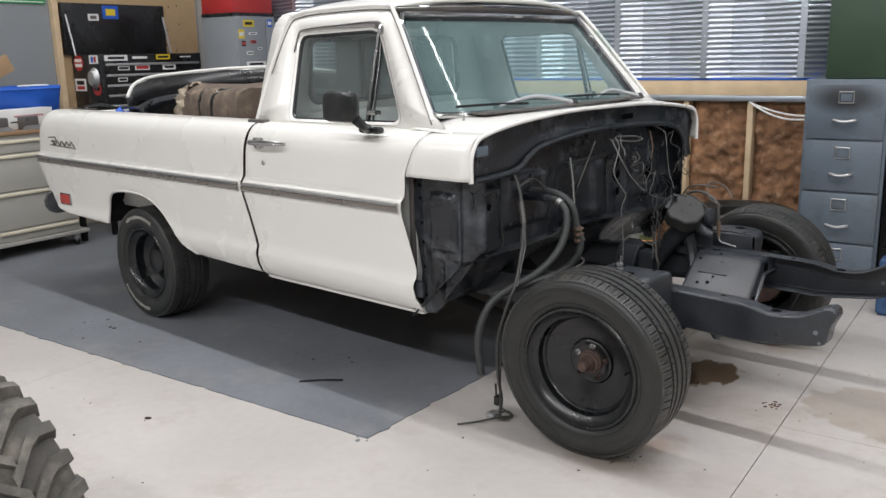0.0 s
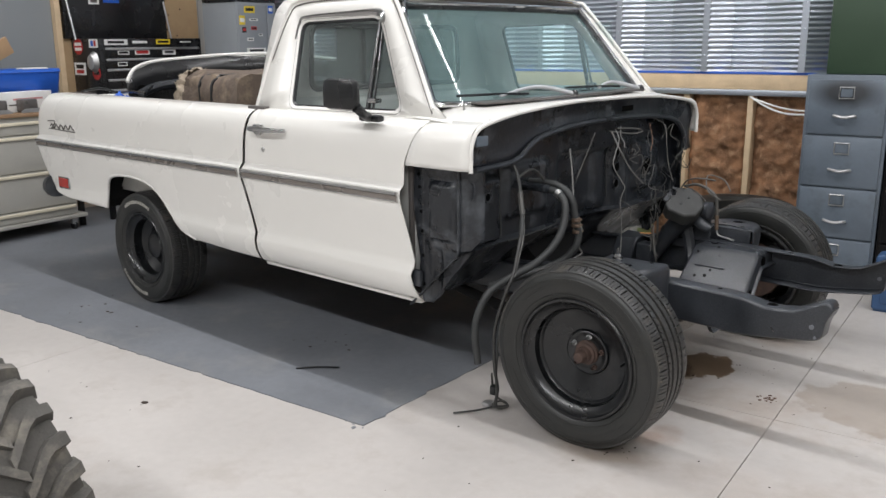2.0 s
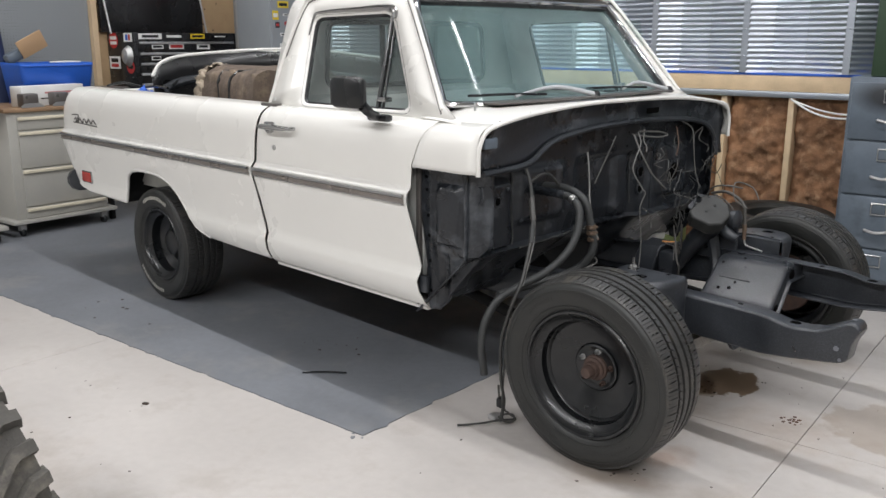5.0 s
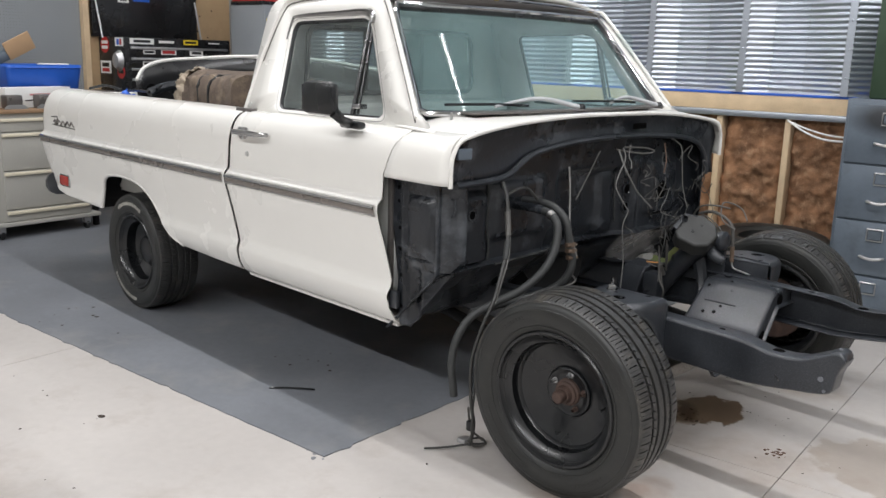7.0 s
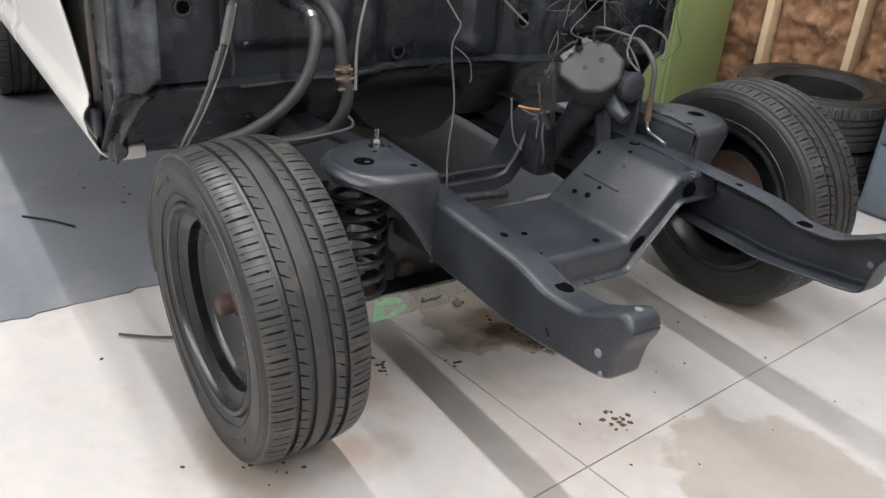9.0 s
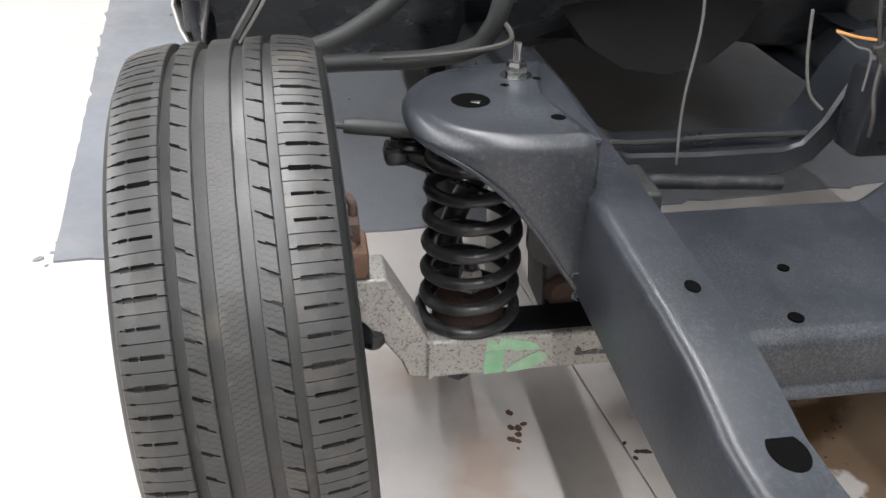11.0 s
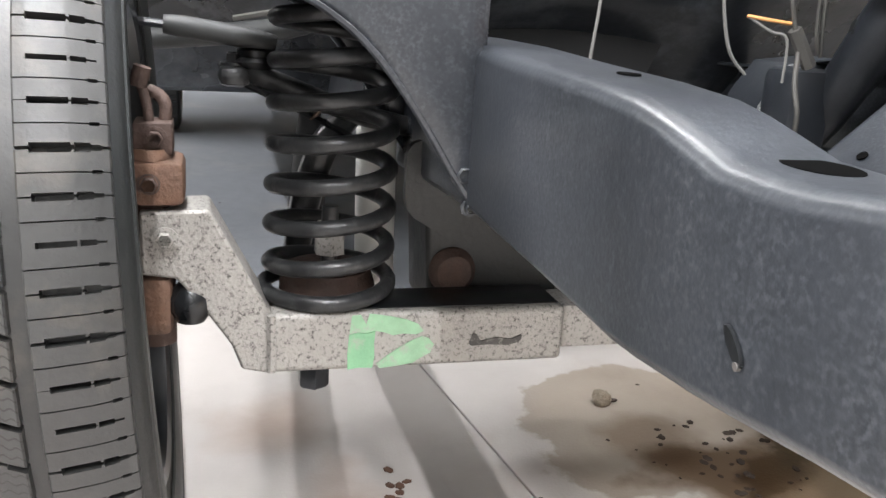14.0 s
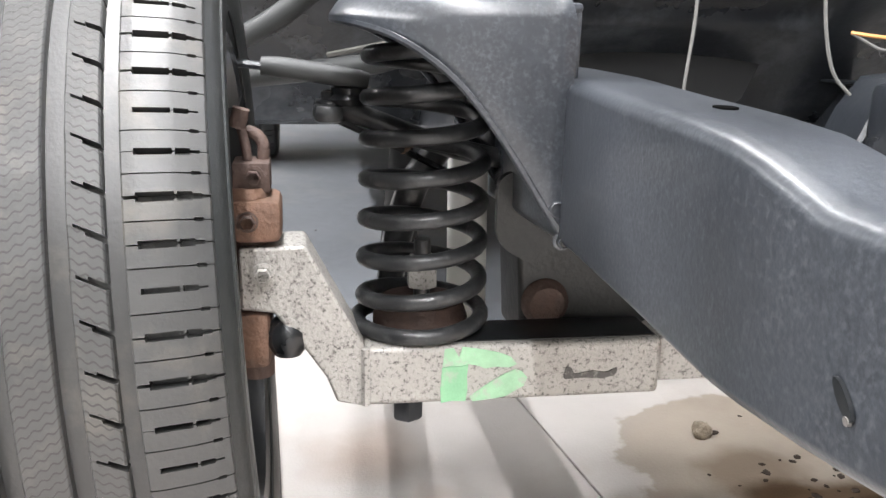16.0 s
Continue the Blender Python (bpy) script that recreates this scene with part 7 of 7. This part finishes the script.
part("card_flap", boxm((0.1, 0.28, 0.26), (0.115, 0.50, 0.40), 0.002, m=pose(0, 0, 0, 28, 8, 0)), M_CARD, stuff, "brown cardboard flap")
part("grey_part", boxm((0.1, 0.08, 0.24), (0.2, 0.20, 0.37), 0.02, m=pose(0, 0, 0, -20, 0, 10)), M_TRIM, stuff)
part("grey_part", boxm((0.08, 0.14, 0.26), (0.16, 0.30, 0.34), 0.02, m=pose(0, 0, 0, 25, 0, 0)), M_CABG, stuff)
part("white_part", boxm((0.2, 0.30, 0.28), (0.3, 0.52, 0.325), 0.01), M_PAPER, stuff)
pb_ = thing("white_carton", "long white carton with faint printing on the cart", "carton", ROOM @ pose(-5.33, -0.20, 0.963, 0, 0, 10))
part("carton", boxm((0, 0, 0), (0.13, 0.56, 0.15), 0.004, m=pose(0, 0, 0, 0, 0, 0)), M_PAPER, pb_)
part("print_bar", boxm((0.1305, 0.20, 0.09), (0.1315, 0.47, 0.104)), mat_bar := mat("print_pink", (0.55, 0.25, 0.25), 0.6), pb_, "faded red print")
part("print_bar", boxm((0.1305, 0.16, 0.05), (0.1315, 0.30, 0.06)), M_TRIM, pb_)
for y in (-0.22, 0.02):
    js = thing("steel_block", "dark grey pressed steel block on the cart top", "steel block", ROOM @ pose(-5.24, y, 0.963), "steel blocks on the cart")
    part("block", boxm((0, 0.02, 0.0), (0.10, 0.14, 0.10), 0.012), M_TRIM, js)
    part("flange", slab([(0.0, 0.0), (0.0, 0.012), (0.03, 0.03), (0.14, 0.03), (0.17, 0.012), (0.17, 0.0)], lambda u, v, w: (0.10 + w, u, v), 0.006), M_SILV, js)
cb = thing("cardboard_box", "open brown cardboard box on the bench", "cardboard box", ROOM @ pose(-5.36, -0.66, 0.962))
part("carton", boxm((0, 0, 0), (0.25, 0.27, 0.17), 0.003), M_CARD, cb)
part("flap", boxm((0.0, 0.262, 0.15), (0.25, 0.266, 0.26), 0.001, m=pose(0, 0, 0)), M_CARD, cb)
bl = thing("dark_blue_bag", "tall dark blue bag leaning on the wall", "bag", ROOM @ pose(-5.95, 0.0, 0.945))
rows = [[((0.12 - 0.04 * t) * math.cos(a) * (1 + 0.08 * math.sin(3 * a + t)), (0.10 - 0.035 * t * t) * math.sin(a), 0.62 * t) for a in (2 * math.pi * i / 24 for i in range(24))] for t in span(0, 1, 12)] + [[(0, 0, 0.65)] * 24]
part("bag", grid(bmesh.new(), rows, close_u=True), mat("navy", (0.02, 0.035, 0.10), 0.7, bump=0.4, bscale=20), bl)
bench = thing("work_bench", "dark cluttered bench along the wall", "bench", ROOM @ pose(-6.14, -2.8, 0))
part("bench_top", boxm((0, 0, 0.90), (0.36, 3.2, 0.945), 0.006), M_WOODTOP, bench)
for y in (0.05, 1.1, 2.2):
    part("leg", boxm((0.28, y, 0.0), (0.35, y + 0.07, 0.90), 0.004), M_TRIM, bench)
dolly = thing("low_dolly", "low cream wheeled dolly beside the tool cart", "dolly", ROOM @ pose(-5.05, -1.25, 0))
part("tray", boxm((-0.5, 0, 0.10), (0.03, 0.78, 0.13), 0.006), M_CREAM, dolly)
for x, y in ((-0.02, 0.70), (-0.44, 0.70), (-0.02, 0.06), (-0.44, 0.06)):
    part("caster", lathem([(0.0001, 0.02), (0.04, 0.02), (0.05, 0.008), (0.05, -0.008), (0.04, -0.02), (0.0001, -0.02)], seg=20, axis="Y", m=pose(x, y, 0.05)), M_RIM, dolly)

chest = thing("tool_chest", "black tool chest with open lid, silver drawer edges and stickers", "tool chest", ROOM @ pose(-5.70, 0.83, 0))
part("chest_body", boxm((-0.42, 0.29, 0.80), (0, 1.42, 1.515), 0.008), M_CHEST, chest)
part("lid", boxm((-0.43, 0.22, 1.515), (-0.385, 1.33, 1.975), 0.008), M_CHEST, chest, "raised black lid")
for y in (0.25, 1.30):
    part("gas_strut", tubem([(-0.375, y, 1.87), (-0.315, y + 0.02, 1.505)], 0.009, seg=8), M_SILV, chest)
for z in (1.425, 1.33, 1.24, 1.15, 1.06, 0.97):
    d = part("drawer", boxm((-0.005, 0.33, z - 0.075), (0.012, 1.38, z + 0.012), 0.003), M_CHEST, chest)
    part("drawer_edge", boxm((0.010, 0.335, z - 0.012), (0.028, 1.375, z + 0.010), 0.005), M_SILV, d, "silver drawer edge")
def side_sticker(x, z, w, h, bg, bars, round_=False):
    """On the chest's end panel."""
    if round_:
        st_ = part("sticker", disc((x, 0.2885, z), (0, -1, 0), h / 2, 0.0015, seg=28), M_COLR[bg], chest, bg + " round sticker")
    else:
        st_ = part("sticker", boxm((x - w / 2, 0.2865, z - h / 2), (x + w / 2, 0.2885, z + h / 2)), M_COLR[bg], chest, bg + " sticker with printing")
    for ox, oz, bw, bh, bc in bars:
        part("print_bar", boxm((x + ox - bw / 2, 0.2850, z + oz - bh / 2), (x + ox + bw / 2, 0.2862, z + oz + bh / 2)), M_COLR[bc], st_)
def sticker(y, z, w, h, bg, bars, round_=False):
    if round_:
        st_ = part("sticker", disc((0.0125, y, z), (1, 0, 0), w / 2, 0.0015, seg=28), M_COLR[bg], chest, bg + " round sticker")
    else:
        st_ = part("sticker", boxm((0.0125, y - w / 2, z - h / 2), (0.0140, y + w / 2, z + h / 2)), M_COLR[bg], chest, bg + " sticker with printing")
    for by, bz, bw, bh, bc in bars:
        part("print_bar", boxm((0.0142, y + by - bw / 2, z + bz - bh / 2), (0.0148, y + by + bw / 2, z + bz + bh / 2)), M_COLR[bc], st_)
side_sticker(-0.315, 1.445, 0.14, 0.14, "red", [(0, 0.022, 0.10, 0.028, "white"), (0, -0.022, 0.10, 0.028, "white")], True)
side_sticker(-0.085, 1.472, 0.13, 0.075, "white", [(-0.02, 0, 0.035, 0.05, "blue"), (0.022, 0, 0.03, 0.05, "red")])
sticker(0.45, 1.482, 0.24, 0.05, "white", [(0, 0, 0.17, 0.022, "black")])
sticker(0.70, 1.482, 0.18, 0.04, "black", [(0, 0, 0.16, 0.022, "white")])
sticker(0.96, 1.484, 0.16, 0.045, "yellow", [(0, 0, 0.12, 0.02, "black")])
sticker(1.22, 1.482, 0.15, 0.03, "black", [(0, 0, 0.13, 0.012, "white")])
side_sticker(-0.315, 1.25, 0.17, 0.11, "white", [(0, 0.02, 0.11, 0.035, "black"), (0, -0.025, 0.11, 0.03, "red")])
side_sticker(-0.075, 1.215, 0.12, 0.12, "red", [(0, 0, 0.08, 0.03, "black")], True)
sticker(0.72, 1.392, 0.16, 0.045, "white", [(0, 0, 0.13, 0.028, "red")])
sticker(0.52, 1.39, 0.12, 0.035, "white", [(0, 0, 0.1, 0.02, "black")])
sticker(0.50, 1.29, 0.10, 0.035, "white", [(0, 0, 0.08, 0.02, "black")])
sticker(1.02, 1.39, 0.15, 0.05, "white", [(0, 0, 0.1, 0.02, "black")])
part("work_lamp", lathem([(0.0001, 0.05), (0.05, 0.04), (0.075, 0.0), (0.07, -0.01), (0.0001, -0.012)], seg=28, axis="Y", m=pose(-0.09, 0.285, 1.31, 180, 0, 0) @ Matrix.Diagonal((0.95, 1, 1.25, 1))), M_SILV, chest, "round silver lamp on the chest side")
for y, z, w, h, bg in ((0.72, 1.90, 0.17, 0.12, "blue"), (0.535, 1.852, 0.11, 0.06, "white")):
    s_ = part("lid_sticker", boxm((-0.3845, y - w / 2, z - h / 2), (-0.383, y + w / 2, z + h / 2)), M_COLR[bg], chest, bg + " sticker on the lid")
    part("print_patch", boxm((-0.3828, y - w * 0.3, z - h * 0.25), (-0.3822, y + w * 0.3, z + h * 0.25)), M_YEL if bg == "blue" else M_TRIM, s_)
box_l = thing("low_grey_case", "grey flat case lying beside the tool chest", "case", ROOM @ pose(-5.62, 0.42, 0.962))
part("case_body", boxm((0, 0, 0), (0.3, 0.38, 0.11), 0.012), M_TRIM, box_l)
shelf = thing("side_table", "low dark side table beside the tool chest", "table", ROOM @ pose(-6.1, 0.45, 0))
part("table_top", boxm((0, 0, 0.92), (0.9, 0.37, 0.96), 0.006), M_DARK, shelf)
for x, y in ((0.02, 0.02), (0.84, 0.02), (0.02, 0.31), (0.84, 0.31)):
    part("leg", boxm((x, y, 0), (x + 0.04, y + 0.04, 0.92), 0.003), M_DARK, shelf)
pole = thing("grey_pipe", "short grey pipe standing upright behind the bed", "pipe", ROOM @ pose(-5.2, 2.10, 0))
part("pipe", tubem([(0, 0, 0), (0, 0, 1.655)], 0.020, seg=12), M_SILV, pole)
lock = thing("grey_locker", "grey steel locker covered with small stickers", "locker", ROOM @ pose(-5.35, 1.995, 0))
part("locker_body", boxm((0.0, 0.0, 0.05), (0.45, 0.50, 1.83), 0.006), M_GREYC, lock)
for y0, y1 in ((0.012, 0.365), (0.375, 0.49)):
    d = part("locker_door", boxm((0.445, y0, 0.08), (0.462, y1, 1.81), 0.004), M_GREYC, lock)
    part("door_handle", boxm((0.46, y1 - 0.04, 0.95), (0.475, y1 - 0.025, 1.06), 0.004), M_SILV, d)
for y, z, w, h, bg, bc in ((0.155, 1.765, 0.13, 0.06, "yellow", "black"), (0.06, 1.67, 0.07, 0.08, "yellow", "white"), (0.20, 1.675, 0.10, 0.02, "white", "black"), (0.20, 1.60, 0.07, 0.03, "red", "black"), (0.08, 1.585, 0.05, 0.05, "black", "red"),
                           (0.15, 1.50, 0.08, 0.03, "white", "black"), (0.28, 1.54, 0.05, 0.02, "white", "black"), (0.22, 1.40, 0.24, 0.045, "white", "black"), (0.42, 1.77, 0.06, 0.07, "blue", "white")):
    st_ = part("sticker", boxm((0.462, y - w / 2, z - h / 2), (0.4635, y + w / 2, z + h / 2)), M_COLR[bg], lock, bg + " sticker")
    part("print_bar", boxm((0.4636, y - w * 0.36, z - h * 0.22), (0.4642, y + w * 0.36, z + h * 0.22)), M_COLR[bc], st_)
redb = thing("red_toolbox", "red steel toolbox on top of the locker", "toolbox", ROOM @ pose(-5.33, 1.99, 1.832))
part("toolbox_body", boxm((0, 0, 0.0), (0.42, 0.50, 0.26), 0.012), M_REDP, redb)
part("toolbox_base", boxm((-0.005, -0.005, 0.0), (0.427, 0.505, 0.03), 0.004), M_CHEST, redb)

# ---- lug tyre standing close to the camera ----
lug = thing("lug_tyre", "dusty tractor tyre with chunky angled lugs", "tractor tyre", pose(-0.721, -2.621, 0.328, 0, -12.4, 89.4))
def lug_tyre(parent, R=0.293, W=0.264):
    h = W / 2
    prof = [(0.15, 0.75 * h), (0.17, 0.92 * h), (0.22, 1.0 * h), (0.26, 0.95 * h), (R - 0.028, 0.85 * h), (R - 0.018, 0.5 * h), (R - 0.015, 0), (R - 0.018, -0.5 * h), (R - 0.028, -0.85 * h), (0.26, -0.95 * h), (0.22, -h), (0.17, -0.92 * h), (0.15, -0.75 * h)]
    c = part("carcass", lathem(prof, seg=72, axis="X", closed=True), M_LUGT, parent, "dusty rubber carcass")
    n = 20
    for i in range(2 * n):
        sgn = 1 if i % 2 else -1
        a0 = 2 * math.pi * (i / 2) / n
        bm = bmesh.new()
        rows = []
        for t in span(0, 1, 6):
            y = sgn * (1.03 * h * (1 - t) - 0.08 * h * t)
            bend = 0.0 if t < 0.4 else (t - 0.4) / 0.6
            ac = a0 + 0.30 * bend
            wd = 0.088 - 0.01 * t
            rr = R + 0.012 - 0.020 * max(0, 1 - t * 4)
            ring = []
            for da, dr in ((-wd, -0.045), (-wd * 0.62, 0), (wd * 0.62, 0), (wd, -0.045)):
                r = rr + dr
                ring.append((y, r * math.cos(ac + da), r * math.sin(ac + da)))
            rows.append(ring)
        grid(bm, rows)
        end = [bm.verts.new(p) for p in rows[0]]
        bm.faces.new(end)
        end = [bm.verts.new(p) for p in rows[-1]]
        bm.faces.new(end)
        bmesh.ops.recalc_face_normals(bm, faces=bm.faces[:])
        part("lug", bm, M_LUGT, c, smooth=25)
    part("rim", lathem([(0.155, 0.8 * h), (0.15, 0.6 * h), (0.11, 0.3 * h), (0.03, 0.25 * h), (0.0001, 0.25 * h)], seg=40, axis="X"), M_RIM, parent, "dark steel rim")
lug_tyre(lug)

# ---- small things on the floor ----
def scatter(name, label, x, y, n, spread, size, material, seed, z=0.0):
    rng = random.Random(seed)
    t = thing(name, label, "debris", pose(x, y, z))
    for k in range(n):
        px, py, s = rng.gauss(0, spread), rng.gauss(0, spread * 0.7), size * (0.4 + rng.random())
        bm = bmesh.new()
        bmesh.ops.create_icosphere(bm, subdivisions=1, radius=s)
        for v in bm.verts:
            v.co = Vector((v.co.x * 1.4, v.co.y, max(-0.15 * s, v.co.z * 0.28) + 0.15 * s)) * (1 + 0.35 * noise.noise(v.co * 90 + Vector((k, seed, 0))))
        bmesh.ops.transform(bm, matrix=pose(px, py, 0, 0, 0, rng.random() * 180), verts=bm.verts[:])
        part("crumb", bm, material, t, smooth=0)
    return t


scatter("dirt_crumbs", "brown leaf scraps and dirt fallen on the concrete", 0.395, -0.005, 18, 0.026, 0.0055, M_LEAF, 1)
scatter("dirt_crumbs", "brown leaf scraps and dirt fallen on the concrete", -0.053, -0.414, 9, 0.014, 0.006, M_LEAF, 2)
scatter("dirt_crumbs", "dark dirt crumbs fallen on the concrete", 0.015, -0.225, 7, 0.018, 0.004, M_DEBRIS, 3)
lump_ = thing("dirt_lump", "pale dried dirt lump on the oil stain", "debris", pose(-0.245, -0.052, 0.0))
bm = bmesh.new()
bmesh.ops.create_icosphere(bm, subdivisions=3, radius=0.0135)
for v in bm.verts:
    v.co = v.co * (1 + 0.35 * noise.noise(v.co * 95) + 0.2 * noise.noise(v.co * 240)) + Vector((0, 0, 0.009))
part("clod", bm, mat("clod", (0.24, 0.20, 0.15), 0.95, var=0.4, scale=60, bump=0.8, bscale=220, dirt=(0.05, 0.035, 0.025), dirt_amount=0.9, dirt_scale=60), lump_, smooth=50)
bm = bmesh.new()
bmesh.ops.create_icosphere(bm, subdivisions=2, radius=0.006)
for v in bm.verts:
    v.co = Vector((v.co.x * 0.8 - 0.004, v.co.y * 1.6 + 0.021, v.co.z * 0.5 + 0.003))
part("chip", bm, M_DEBRIS, lump_, smooth=30)
scatter("dirt_crumbs", "dark dirt crumbs in the oil stain", -0.06, 0.04, 44, 0.060, 0.005, M_DEBRIS, 5)
scatter("dirt_crumbs", "dark dirt crumbs near the front wheel", 0.12, -0.80, 12, 0.06, 0.004, M_DEBRIS, 6)
scatter("dirt_crumbs", "small pebble and grit on the concrete", -1.55, -1.725, 1, 0.002, 0.012, M_DEBRIS, 7)
scatter("dirt_crumbs", "small pebble and grit on the concrete", -0.405, -1.047, 1, 0.002, 0.009, M_DEBRIS, 8)
scatter("dirt_crumbs", "grit on the rubber mat", -1.5, -0.75, 9, 0.12, 0.006, M_DEBRIS, 9, 0.005)
scatter("dirt_crumbs", "grit on the rubber mat", -2.9, -1.2, 9, 0.16, 0.007, M_DEBRIS, 10, 0.005)
scatter("dirt_crumbs", "leaf scraps at the mat edge", -2.86, -1.47, 9, 0.05, 0.010, M_DEBRIS, 11)
scatter("dirt_crumbs", "torn scraps at the mat edge", -2.0, -1.40, 12, 0.03, 0.008, M_MAT, 12)
scatter("dirt_crumbs", "torn scraps at the mat corner", -0.73, -1.285, 14, 0.03, 0.007, M_MAT, 13)
scatter("floor_grit", "sparse grit on the concrete", 0.5, -1.4, 22, 0.55, 0.0035, M_DEBRIS, 14)
scatter("floor_grit", "sparse grit on the concrete", 0.1, 0.3, 40, 0.35, 0.003, M_DEBRIS, 15)
scatter("floor_grit", "sparse grit on the concrete", -1.6, -2.1, 16, 0.5, 0.004, M_DEBRIS, 16)
stick = thing("wire_offcut", "dark wire offcut lying on the mat", "wire")
part("offcut", tubem([(-1.355, -1.075, 0.010), (-1.28, -1.0, 0.013), (-1.21, -0.94, 0.010)], 0.004, seg=6), M_RIM, stick)
rg_ = thing("steel_ring", "small rusty ring lying on the concrete", "ring", pose(0.952, 1.148, 0))
part("ring", lathem([(0.024 + 0.006 * math.cos(a), 0.006 + 0.006 * math.sin(a)) for a in (2 * math.pi * k / 8 for k in range(8))], seg=24, axis="Z", closed=True), M_RUST, rg_)
rod = thing("thin_rod", "thin dark rod lying on the concrete", "rod")
part("rod_bar", tubem([(0.98, 0.93, 0.006), (1.3, 1.05, 0.006)], 0.005, seg=6), M_RIM, rod)
plank = thing("floor_board", "brown board lying on the concrete", "board", pose(1.28, 0.52, 0, 0, 0, 20))
part("plank", boxm((0, -0.25, 0), (0.5, 0.12, 0.03), 0.004), M_WOODTOP, plank)
